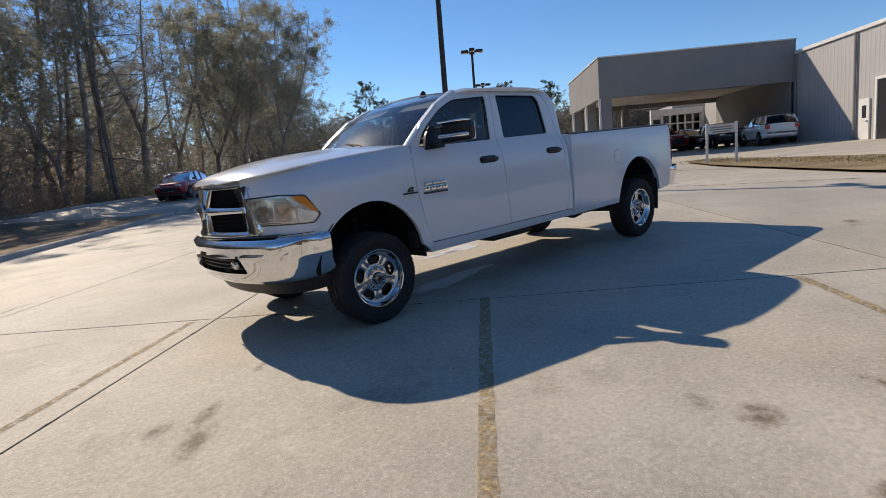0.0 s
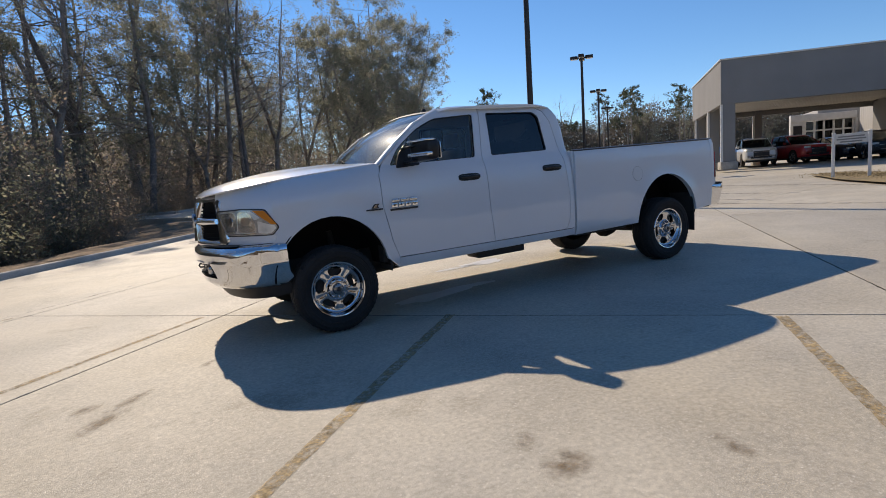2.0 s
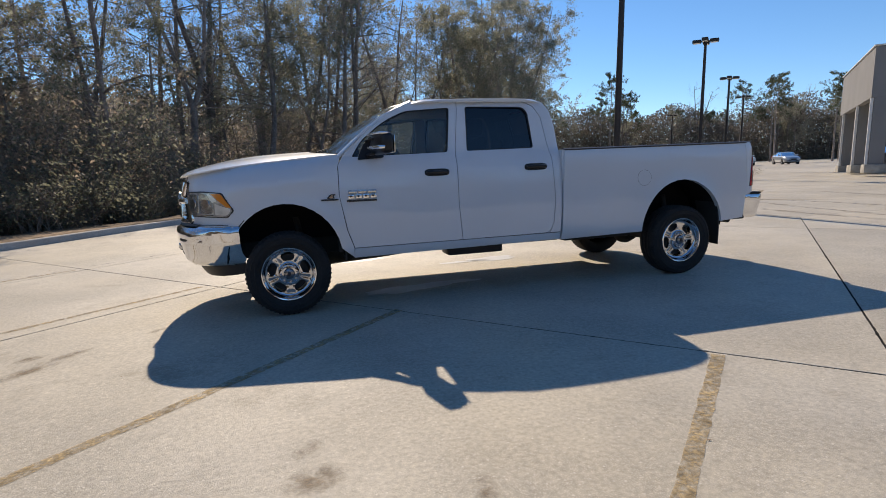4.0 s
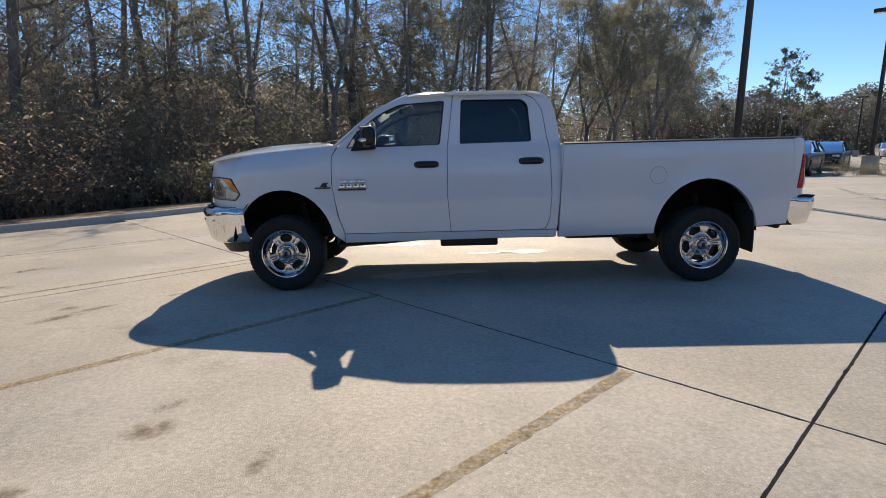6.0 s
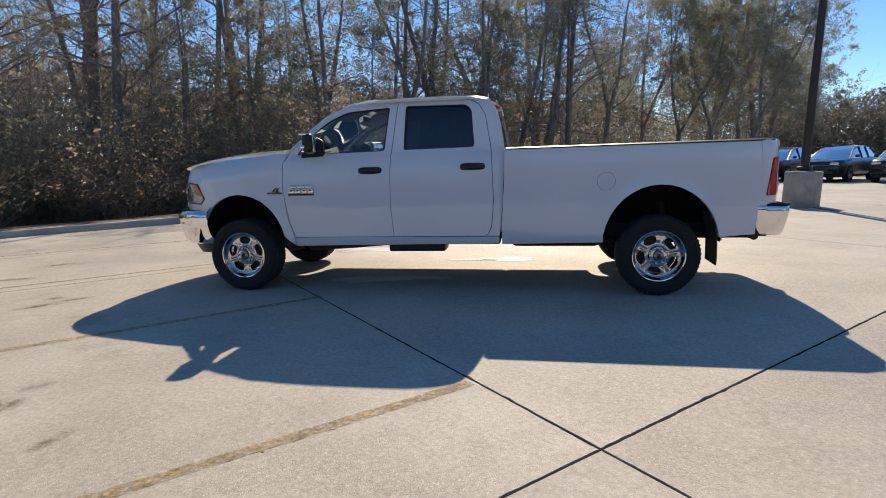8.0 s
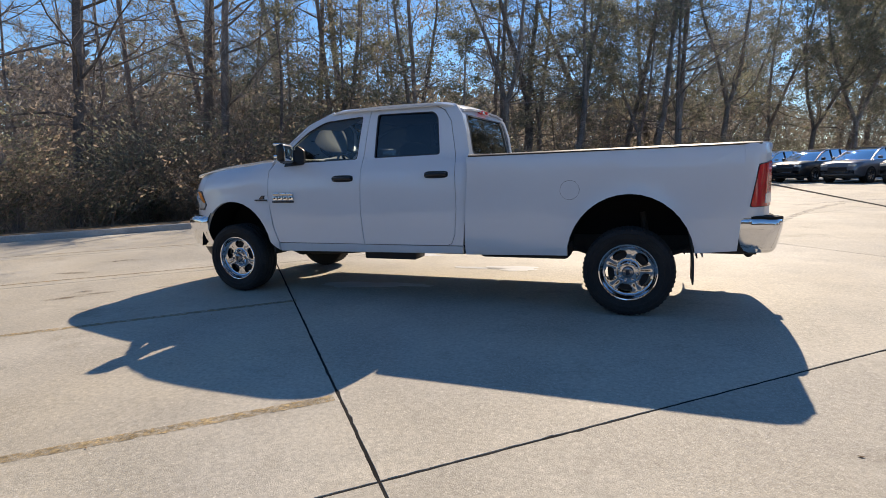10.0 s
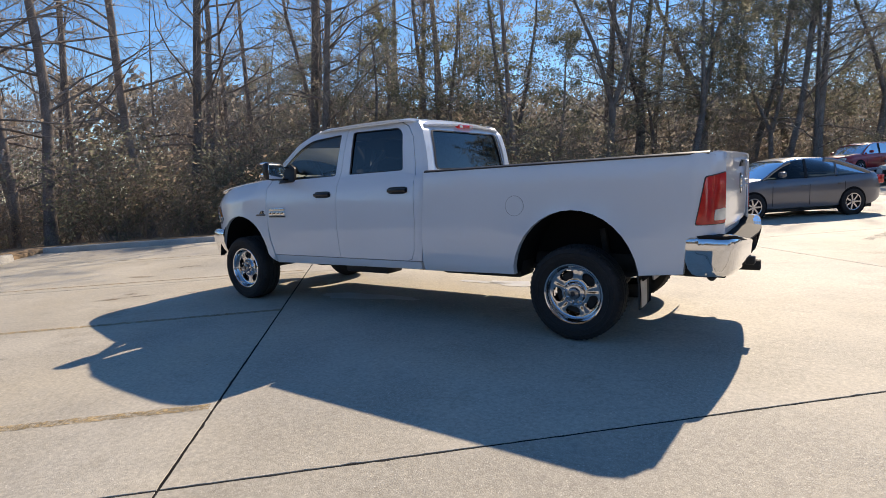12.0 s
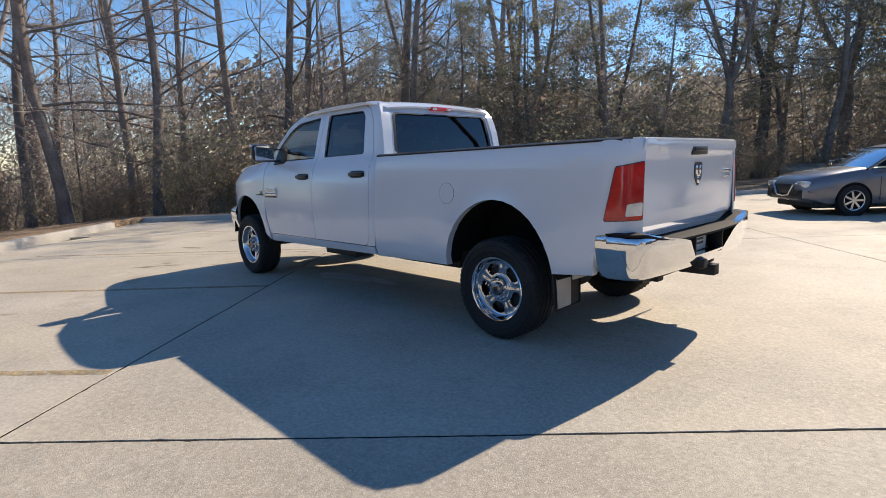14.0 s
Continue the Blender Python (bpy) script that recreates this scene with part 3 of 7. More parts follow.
for i, (p, q, w) in enumerate((((-1.18, -1.22), (-5.6, -5.55), 0.125), ((0.60, -3.26), (-3.9, -7.55), 0.125), ((-3.2, 0.86), (-7.0, -2.75), 0.10), ((-5.3, 3.12), (-9.0, 0.0), 0.08), ((3.0, -5.8), (-0.5, -9.2), 0.12), ((10.6, 6.6), (14.6, 10.0), 0.22), ((9.5, 9.0), (12.5, 5.0), 0.10))):
    solo("parking_stripe", band(p, q, w * 0.70, seed=i), M_STRIPE, LOT, "worn tan parking stripe on the concrete", "parking stripe", group="worn parking stripes")
for i, (p, q, w, bend) in enumerate((((9.2, -2.0), (8.9, 4.5), 0.25, 0.3), ((10.8, 8.2), (11.4, 2.5), 0.22, 0.4), ((13.0, 12.0), (9.5, 2.0), 0.20, -0.5), ((15.0, 8.0), (12.0, -1.0), 0.3, 0.6), ((6.0, 12.0), (12.0, 16.0), 0.2, 0.3), ((4.5, 6.5), (7.5, 13.0), 0.18, 0.2), ((-6.8, 1.9), (-3.9, 4.6), 0.05, 0.0))):
    solo("tyre_mark", band(p, q, w, 0.03, 40 + i, bend), SKID, LOT, "faint dark tyre mark on the concrete", "tyre mark", group="tyre marks")


def blot(x, y, rx, ry, turn, seed, wet=False):
    # wet: takes the pale coat and a more ragged rim
    rnd = random.Random(seed)
    bm = bmesh.new()
    c = bm.verts.new((0, 0, 0.003))
    ring = []
    for k in range(28):
        a = 2 * math.pi * k / 28
        r = 1 + (0.5 if wet else 0.22) * noise.noise(Vector((math.cos(a) * 1.7, math.sin(a) * 1.7, seed * 3.1)))
        ring.append(bm.verts.new((rx * r * math.cos(a), ry * r * math.sin(a), 0.003)))
    for k in range(28):
        bm.faces.new((c, ring[k], ring[(k + 1) % 28]))
    if wet:
        solo("puddle", bm, M_PALE, on_lot(x, y, 0, turn), "pale half-gloss patch on the concrete", "puddle", group="wet patches under the truck")
    else:
        solo("oil_stain", bm, M_STAIN, on_lot(x, y, 0, turn), "brown oil stain soaked into the concrete", "stain", group="oil stains")


for i, s in enumerate(((-2.08, -3.87, 0.17, 0.12, 20), (-2.10, -3.60, 0.11, 0.06, 60), (-3.97, -1.80, 0.25, 0.10, 50), (-3.82, -1.50, 0.24, 0.07, 45), (-4.08, -1.48, 0.12, 0.08, 30), (-3.27, -1.02, 0.14, 0.05, 40), (-5.6, -0.6, 0.35, 0.10, 20), (-5.9, 0.4, 0.25, 0.10, 60), (-2.4, -4.4, 0.10, 0.07, 0), (-1.4, -4.2, 0.14, 0.06, 80), (2.2, -4.6, 0.25, 0.18, 0), (3.6, -3.0, 0.2, 0.14, 30))):
    blot(*s, i + 1)
# pale half-gloss patches, lighter than the slabs they lie on
for i, s in enumerate(((-0.85, -0.33, 0.50, 0.16, 12), (-0.30, -0.22, 0.28, 0.08, -4), (-1.42, 1.85, 0.62, 0.17, 0), (0.62, 1.02, 0.36, 0.17, 0), (0.15, 0.98, 0.36, 0.07, 0))):
    blot(*s, i + 31, True)

# thin grassy island with a notice board
def island():
    pts = [(18.8, 6.2), (15.2, 3.4), (10.2, -2.0), (8.9, -5.5), (10.5, -9.0), (14.0, -9.0), (14.6, -3.0), (17.6, 2.4), (19.6, 5.2)]
    pts = rounded(pts, 0.8, 4)
    bm = bmesh.new()
    f = bm.faces.new([bm.verts.new((x, y, 0.0)) for x, y in pts])
    f.normal_update()
    if f.normal.z < 0:
        f.normal_flip()
    ext = bmesh.ops.inset_region(bm, faces=[f], thickness=0.35, depth=0.10)
    for k in range(3):
        bmesh.ops.inset_region(bm, faces=[f], thickness=0.25, depth=0.02)
    solo("grass_island", bm, M_GRASS, on_lot(0, 0, 0.006), "dry brown grass island edged by concrete", "ground", kind="structure", smooth=60)
    bm = bmesh.new()
    rnd = random.Random(5)
    for k in range(2600):
        t = rnd.random()
        c = Vector((18.3, 5.4)).lerp(Vector((11.0, -4.5)), t)
        p = c + Vector((rnd.gauss(0, 0.5), rnd.gauss(0, 0.5)))
        h, a = rnd.uniform(0.01, 0.035), rnd.uniform(0, math.pi)
        w = Vector((math.cos(a), math.sin(a))) * 0.012
        lean = Vector((rnd.uniform(-0.06, 0.06), rnd.uniform(-0.06, 0.06)))
        v = [bm.verts.new((*(p + w), 0.10)), bm.verts.new((*(p - w), 0.10)), bm.verts.new((*(p + lean), 0.12 + h))]
        bm.faces.new(v)
    solo("dry_grass", bm, M_GRASS, LOT, "tufts of dry tan grass on the island", "grass", kind="stuff", smooth=0)


island()

# ---- the pickup truck ----
CAB_Z = [(0.45, 0.90), (0.50, 0.955), (0.56, 0.980), (0.64, 0.983), (0.72, 0.986), (0.80, 0.991), (0.83, 0.991), (0.95, 0.986), (1.10, 0.977), (1.25, 0.963), (1.38, 0.931), (1.46, 0.880), (1.70, 0.832), (1.92, 0.778), (1.97, 0.745), (2.02, 0.70)]
BED_Z = [(0.48, 0.93), (0.54, 0.972), (0.64, 0.984), (0.72, 0.987), (0.80, 0.992), (0.83, 0.992), (0.96, 0.988), (1.12, 0.981), (1.32, 0.971), (1.41, 0.960), (1.46, 0.94)]
FEN_Z = [(0.45, 0.94), (0.60, 0.98), (0.90, 0.988), (1.10, 0.987), (1.165, 0.982), (1.185, 0.977), (1.20, 0.968), (1.29, 0.905), (1.35, 0.835), (1.42, 0.74)]
SHOULDER = [(-3.1, -0.03), (-2.78, 0.0), (-2.49, 0.050), (-2.0, 0.090), (-1.76, 0.130)]
NOSE = [(0.0, (-2.62, 0.915)), (0.2, (-2.785, 0.84)), (0.4, (-2.93, 0.715)), (0.55, (-3.015, 0.57)), (0.75, (-3.095, 0.32)), (1.0, (-3.135, 0.0))]
TAPER = [(-2.62, 0.073), (-2.45, 0.036), (-2.25, 0.012), (-2.05, 0.0), (-1.5, 0.0)]
HOOD_EDGE = [(-3.14, 1.306), (-3.06, 1.326), (-2.90, 1.350), (-2.57, 1.395), (-2.2, 1.43), (-1.70, 1.468), (-1.55, 1.475)]
HOOD_TOP = [(-3.13, 1.312), (-3.09, 1.350), (-3.03, 1.380), (-2.95, 1.405), (-2.84, 1.428), (-2.62, 1.465), (-2.24, 1.50), (-1.85, 1.515), (-1.5, 1.52)]


def arch_swell(x, z, hub_x, r_in=0.56, amount=0.013):
    """The rolled lip round a wheel opening."""
    d = math.hypot(x - hub_x, (z - 0.47))
    return amount * math.exp(-((d - r_in) / 0.09) ** 2) if z > 0.4 else 0.0


def body_crease(z, low=0.80):
    return -0.005 * math.exp(-((z - low) / 0.02) ** 2)


def cab_side(x, z):
    return (x, -(curve_at(CAB_Z, z) + body_crease(z, 0.812)), z)


def bed_side(x, z):
    return (x, -(curve_at(BED_Z, z) + arch_swell(x, z, 2.152) + body_crease(z, 0.815)), z)


def fender_side(x, z):
    k = max(0.0, min(1.0, (x + 2.02) / 0.42))
    k = k * k * (3 - 2 * k)
    return (x, -(curve_at(FEN_Z, z - curve_at(SHOULDER, x)) * (1 - k) + curve_at(CAB_Z, z) * k - curve_at(TAPER, x) + arch_swell(x, z, -2.152)), z)


def ring_points(hub_x, outline, n=18):
    """Points of a wheel opening from its rear foot over the top to the front foot."""
    return [(hub_x + outline[0] * math.cos(a), outline[1] + outline[2] * math.sin(a)) for a in (math.pi * k / n for k in range(n + 1))]


def shrink(hole, by):
    cx, cy = sum(p[0] for p in hole) / len(hole), sum(p[1] for p in hole) / len(hole)
    out = []
    for x, y in hole:
        d = math.hypot(x - cx, y - cy)
        out.append((cx + (x - cx) * (1 - by / d), cy + (y - cy) * (1 - by / d)))
    return out


def corner_plan(u):
    """The rear corner in plan, u metres along it from the tailgate round on to the flank: place and outward way."""
    if u < 0.10:
        return 3.228 - 0.423 * u, 0.795 + 0.906 * u, 0.906, 0.423
    r = 0.182
    a = radians(25) + (u - 0.10) / r
    if a < math.pi / 2:
        return 3.0208 + r * math.cos(a), 0.8087 + r * math.sin(a), math.cos(a), math.sin(a)
    return 3.0208 - (u - 0.10 - r * radians(65)), 0.990, 0.0, 1.0


def both(name, bm, material, parent, label="", smooth=40):
    """A part and its twin on the far side."""
    other = mirrored(bm)
    a = part(name, bm, material, parent, label, smooth)
    b = part(name, other, material, parent, label, smooth)
    return a, b


def wheel(parent, x, y, side):
    """One wheel: a tyre with blocks and grooves, a chrome five-spoke rim with eight nuts and a drum behind."""
    hub = new("wheel")
    hub.parent = parent
    hub.matrix_basis = Matrix.Translation((x, y, 0.391)) @ Matrix.Diagonal((1, side, 1, 1)) @ pose(0, 0, 0, 0, 17 if x < 0 else -9, 0)
    prof = [(0.245, -0.105), (0.262, -0.118), (0.285, -0.128), (0.325, -0.137), (0.360, -0.134), (0.385, -0.122), (0.397, -0.100),
            (0.402, -0.062), (0.394, -0.058), (0.394, -0.046), (0.404, -0.042), (0.405, -0.008), (0.396, -0.005), (0.396, 0.005), (0.405, 0.008), (0.404, 0.042),
            (0.394, 0.046), (0.394, 0.058), (0.402, 0.062), (0.397, 0.100), (0.385, 0.122), (0.325, 0.137), (0.262, 0.118), (0.245, 0.105)]
    prof = [(0.245 + (r - 0.245) * 0.9125, a) for r, a in prof]
    bm = lathe(prof, steps=72)
    # shoulder blocks
    for k in range(56):
        a = 2 * math.pi * k / 56
        for s in (-1, 1):
            blk = bmesh.new()
            add_box(blk, (-0.012, -0.022, -0.010), (0.0085, 0.022, 0.010), 0.004, 1)
            mm = Matrix.Rotation(-a, 4, "Y") @ Matrix.Translation((0.3755, s * 0.106, 0)) @ Matrix.Rotation(s * 0.5, 4, "Z")
            blk.transform(mm)
            me = bpy.data.meshes.new("t")
            blk.to_mesh(me)
            blk.free()
            bm.from_mesh(me)
            bpy.data.meshes.remove(me)
    # raised sidewall ribs
    add_lathe(bm, [(0.296, -0.131), (0.299, -0.1375), (0.305, -0.1385), (0.308, -0.134)], steps=72)
    add_lathe(bm, [(0.336, -0.1365), (0.339, -0.1405), (0.344, -0.1400), (0.347, -0.1345)], steps=72)
    part("tyre", bm, M_TYRE, hub, "black all-terrain tyre")
    rim = bmesh.new()
    add_lathe(rim, [(0.252, -0.116), (0.247, -0.122), (0.238, -0.120), (0.232, -0.108), (0.226, -0.085), (0.218, -0.06), (0.212, 0.09)], steps=72)
    part("rim", rim, M_CHROME, hub)
    # spoked face: a dished disc with five windows
    face = bmesh.new()
    nu, nr = 150, 26
    dish = [(0.045, -0.088), (0.080, -0.084), (0.095, -0.060), (0.115, -0.054), (0.15, -0.056), (0.19, -0.058), (0.212, -0.064), (0.226, -0.088), (0.236, -0.112)]

    def solid(r, a):
        s = (a / (2 * math.pi) * 5) % 1.0
        off = abs(s - 0.5) * 2 * math.pi / 5 * r  # distance from the middle of a window
        half = curve_at([(0.116, 0.020), (0.130, 0.042), (0.155, 0.058), (0.178, 0.064), (0.190, 0.054), (0.199, 0.022)], r)
        return not (0.116 < r < 0.200 and off < half)

    rs = [0.045 + (0.236 - 0.045) * j / nr for j in range(nr + 1)]
    vs = []
    for i in range(nu):
        a = 2 * math.pi * i / nu
        row = []
        for r in rs:
            s = abs(((a / (2 * math.pi) * 5) % 1.0) - 0.5) * 2  # 1 on a spoke's middle line
            rib = -0.004 * math.sin(min(1, max(0, (r - 0.09) / 0.12)) * math.pi) * (1 - abs(s - 0.75) * 4 if abs(s - 0.75) < 0.25 else 0)
            row.append(face.verts.new((r * math.cos(a), curve_at(dish, r) + rib, r * math.sin(a))))
        vs.append(row)
    for i in range(nu):
        for j in range(nr):
            if solid((rs[j] + rs[j + 1]) / 2, 2 * math.pi * (i + 0.5) / nu):
                face.faces.new((vs[i][j], vs[(i + 1) % nu][j], vs[(i + 1) % nu][j + 1], vs[i][j + 1]))
    bmesh.ops.delete(face, geom=[v for v in face.verts if not v.link_faces], context="VERTS")
    rimed = [e for e in face.edges if e.is_boundary]
    made = bmesh.ops.extrude_edge_only(face, edges=rimed)["geom"]
    for g in made:
        if isinstance(g, bmesh.types.BMVert):
            g.co.y += 0.05
    part("spokes", face, M_RIM, hub)
    part("hub_cap", lathe([(0.0, -0.118), (0.030, -0.117), (0.044, -0.112), (0.050, -0.100), (0.052, -0.080)], steps=32), M_DULL, hub)
    badge = box((-0.016, -0.1215, -0.020), (0.016, -0.115, 0.020), 0.006)
    part("emblem", badge, M_EMBLEM, hub)
    nuts = None
    for k in range(8):
        a = 2 * math.pi * (k + 0.5) / 8
        nut = new("lug_nut", nuts) if nuts else part("lug_nut", lathe([(0.0, -0.112), (0.009, -0.111), (0.012, -0.104), (0.0125, -0.074)], steps=8), M_STEEL, hub)
        nuts = nut.data
        nut.parent = hub
        nut.matrix_basis = Matrix.Translation((0.079 * math.cos(a), 0, 0.079 * math.sin(a)))
    part("brake_disc", lathe([(0.0, -0.02), (0.175, -0.02), (0.178, -0.012), (0.178, 0.012), (0.09, 0.014), (0.09, 0.09), (0.0, 0.09)], steps=40), M_UNDER, hub, "dark brake disc")
    return hub


def headlight(parent, side):
    def skin(u, v, out):
        p = Vector(nose_point(u, v))
        c = Vector((-2.4, 0, v))
        w = (p - c).normalized()
        p += w * out
        return Vector((p.x, p.y * side, p.z))

    lamp = new("headlight")
    lamp.parent = parent
    tagged(lamp, "clear headlamp with an amber corner")
    outline = rounded([(-0.040, 1.005), (0.07, 1.168), (0.30, 1.186), (0.562, 1.181), (0.485, 0.957), (0.02, 0.940)], 0.02, 3)

    def build(pts, out, material, name, label="", cell=0.06):
        bm = panel(pts, lambda u, v: skin(u, v, out), depth=0, cell=cell)
        bmesh.ops.recalc_face_normals(bm, faces=bm.faces[:])
        if sum(f.normal.x for f in bm.faces) > 0:
            bmesh.ops.reverse_faces(bm, faces=bm.faces[:])
        bmesh.ops.solidify(bm, geom=bm.faces[:], thickness=0.006)
        return part(name, bm, material, lamp, label)

    build(outline, 0.004, M_EMBLEM, "bezel", "thin black lamp surround")
    build(rounded([(-0.026, 1.004), (0.077, 1.158), (0.30, 1.176), (0.551, 1.171), (0.477, 0.967), (0.028, 0.950)], 0.02, 3), 0.008, M_LAMPGREY, "reflector", "silvery lamp housing behind clear glass")
    build(rounded([(-0.020, 1.030), (0.080, 1.155), (0.190, 1.163), (0.100, 1.090), (0.030, 1.036)], 0.010, 3), 0.013, M_AMBER, "turn_signal", "amber turn signal lens")
    build(rounded([(0.120, 1.096), (0.205, 1.160), (0.235, 1.160), (0.175, 1.080)], 0.008, 2), 0.013, M_LAMPCLEAR, "side_reflector", "pale side reflector")
    build(rounded([(-0.010, 1.000), (0.000, 1.024), (0.060, 1.040), (0.150, 1.074), (0.155, 0.972), (0.035, 0.962)], 0.012, 3), 0.011, M_LAMPCLEAR, "corner_lens")
    build(rounded([(0.172, 1.055), (0.225, 1.158), (0.335, 1.164), (0.335, 0.985), (0.172, 0.980)], 0.04, 4), 0.012, M_LENSDIM, "low_beam_bowl")
    build(rounded([(0.350, 1.160), (0.530, 1.156), (0.472, 0.985), (0.350, 0.988)], 0.04, 4), 0.012, M_LENSDIM, "high_beam_bowl")
    build(rounded([(0.215, 1.110), (0.305, 1.114), (0.305, 1.040), (0.205, 1.036)], 0.03, 4), 0.015, M_CHROME, "bulb_shield")
    build(rounded([(0.388, 1.112), (0.470, 1.112), (0.455, 1.040), (0.388, 1.040)], 0.03, 4), 0.015, M_CHROME, "bulb_shield")
    build([(0.172, 0.972), (0.470, 0.978), (0.468, 0.971), (0.172, 0.964)], 0.012, M_CHROME, "trim_line")
    return lamp


def nose_point(u, z):
    """The nose skin: u from the fender (0) round the corner to the middle (1); below 0 it runs on along the fender."""
    if u < 0:
        return (-2.62 - u, fender_side(-2.62 - u, z)[1], z)
    x = curve_at([(a, p[0]) for a, p in NOSE], u)
    y = curve_at([(a, p[1]) for a, p in NOSE], u)
    inset = 0.988 - curve_at(FEN_Z, z - curve_at(SHOULDER, x))
    lean = curve_at([(0.85, 0.0), (1.05, 0.0), (1.2, 0.008), (1.32, 0.028), (1.40, 0.10)], z)
    return (x + lean * (0.25 + 0.75 * u), -(y - inset * (1 - 0.4 * u) * y / 0.915), z)


def build_truck():
    truck = thing("pickup_truck", "white four-door pickup truck with chrome bumpers and wheels parked on concrete", "pickup truck", LOT)
    # --- front fender with the wheel opening
    arch_f = ring_points(-2.152, (0.51, 0.50, 0.545))
    arch = [p for p in arch_f if p[0] < -1.645 or p[1] > 0.6]
    outline = [(-1.538, 0.50)] + arch[:-1] + [(-2.662, 0.60), (-2.655, 0.865), (-2.62, 0.90), (-2.62, 1.385), (-2.4, 1.41), (-2.2, 1.43), (-1.95, 1.45), (-1.70, 1.465), (-1.60, 1.47), (-1.643, 1.36), (-1.648, 1.10), (-1.596, 0.77), (-1.536, 0.592)]
    both("front_fender", panel(outline, fender_side, depth=0.035, cell=0.04), M_PAINT, truck)
    # --- nose skin round the lamps and the grille
    both("nose_panel", grid(18, 9, lambda u, v: nose_point(u * 0.58, 0.875 + v * (curve_at(HOOD_EDGE, nose_point(u * 0.58, 1.3)[0]) - 0.875))), M_PAINT, truck)
    # --- hood
    def hood_rear(k):
        return -1.90 + 0.27 * k * k
    def hood(u, v):
        k = 2 * v - 1
        x = -3.120 + u * (hood_rear(k) + 3.120)
        edge = curve_at([(-3.120, 0.26), (-3.09, 0.40), (-3.03, 0.55), (-2.93, 0.665), (-2.75, 0.755), (-2.5, 0.80), (-2.1, 0.832), (-1.8, 0.862), (-1.6, 0.874)], x)
        y = k * edge
        k = abs(k)
        top, low = curve_at(HOOD_TOP, x), curve_at(HOOD_EDGE, x) + 0.004
        dome = 0.018 * math.exp(-(k / 0.42) ** 4) * min(1.0, max(0.0, (x + 3.0) / 0.5))
        return (x, y, top + dome - (top - low) * (k**3.0))
    part("hood", thick(grid(48, 40, lambda u, v: hood(u**1.5, v)), 0.012), M_PAINT, truck, smooth=60)
    def cowl(u, v):
        k = 2 * v - 1
        x = hood_rear(k) + 0.005 + u * 0.16
        return (x, k * 0.868, 1.518 - 0.022 * u - 0.050 * abs(k) ** 2 + 0.005 * u)
    part("cowl", grid(4, 30, cowl), M_BLACK, truck, "black plastic windshield cowl")
    for y in (-0.42, 0.18):
        part("wiper", tube([(-1.80, y, 1.515), (-1.755, y + 0.10, 1.532), (-1.655, y + 0.50, 1.568)], 0.007, 6), M_PAD, truck)
    # --- cab sides: doors with their window frames
    win_f = rounded([(-1.50, 1.445), (-1.40, 1.60), (-1.16, 1.785), (-0.95, 1.875), (-0.49, 1.905), (-0.545, 1.463)], [0.02, 0.15, 0.2, 0.06, 0.03, 0.03], 4)
    door_f = [(-1.528, 0.590), (-1.582, 0.75), (-1.641, 1.08), (-1.636, 1.37), (-1.585, 1.455), (-1.42, 1.655), (-1.17, 1.845), (-0.93, 1.945), (-0.70, 1.965), (-0.405, 1.97), (-0.475, 1.43), (-0.480, 0.94), (-0.452, 0.592)]
    both("front_door_panel", panel(door_f, cab_side, [win_f], depth=0.05, cell=0.075), M_PAINT, truck)
    win_r = rounded([(-0.345, 1.468), (-0.325, 1.912), (0.30, 1.905), (0.355, 1.85), (0.385, 1.478)], [0.02, 0.03, 0.07, 0.09, 0.03], 4)
    door_r = [(-0.446, 0.592), (-0.474, 0.94), (-0.469, 1.43), (-0.399, 1.97), (0.1, 1.972), (0.32, 1.955), (0.42, 1.905), (0.49, 1.80), (0.555, 1.42), (0.575, 0.95), (0.555, 0.70), (0.52, 0.615), (0.47, 0.595)]
    both("rear_door_panel", panel(door_r, cab_side, [win_r], depth=0.05, cell=0.075), M_PAINT, truck)
    # rear corner of the cab
    corner = [(0.477, 0.595), (0.525, 0.61), (0.561, 0.70), (0.581, 0.95), (0.561, 1.42), (0.496, 1.80), (0.425, 1.911), (0.325, 1.963), (0.44, 1.985), (0.53, 1.955), (0.60, 1.86), (0.645, 1.70), (0.675, 1.50), (0.685, 1.40), (0.665, 0.9), (0.635, 0.595)]
    both("cab_corner", panel(corner, lambda x, z: (x, cab_side(x, z)[1] + 0.10 * max(0.0, (x - 0.60) / 0.085) ** 2 * 0.4, z), depth=0.10, cell=0.06), M_PAINT, truck)
    # hidden boxes, added to stop sun leaking through the front door gap
    both("door_jamb", box((-1.67, -0.915, 0.55), (-1.56, -0.80, 1.24)), M_UNDER, truck)
    rocker = [(-1.535, 0.49), (-1.53, 0.583), (0.632, 0.587), (0.628, 0.515)]
    both("rocker_panel", panel(rocker, cab_side, depth=0.10, cell=0.09), M_PAINT, truck)
    # roof, with a rail line along its sides
    def roof(u, v):
        x = -0.98 + u * 1.575
        k = 2 * v - 1
        edge = curve_at([(-0.98, 0.70), (-0.8, 0.765), (-0.5, 0.80), (0.3, 0.80), (0.595, 0.72)], x)
        base = curve_at([(-0.98, 1.925), (-0.86, 1.962), (-0.6, 1.985), (-0.2, 1.998), (0.2, 1.995), (0.45, 1.97), (0.595, 1.915)], x)
        lift = 0.028 * min(1.0, (x + 0.98) / 0.5)
        return (x, k * edge, base + lift * (1 - k * k) - 0.006 * abs(k) ** 12)
    part("roof", thick(grid(30, 30, roof), 0.02), M_PAINT, truck, smooth=60)
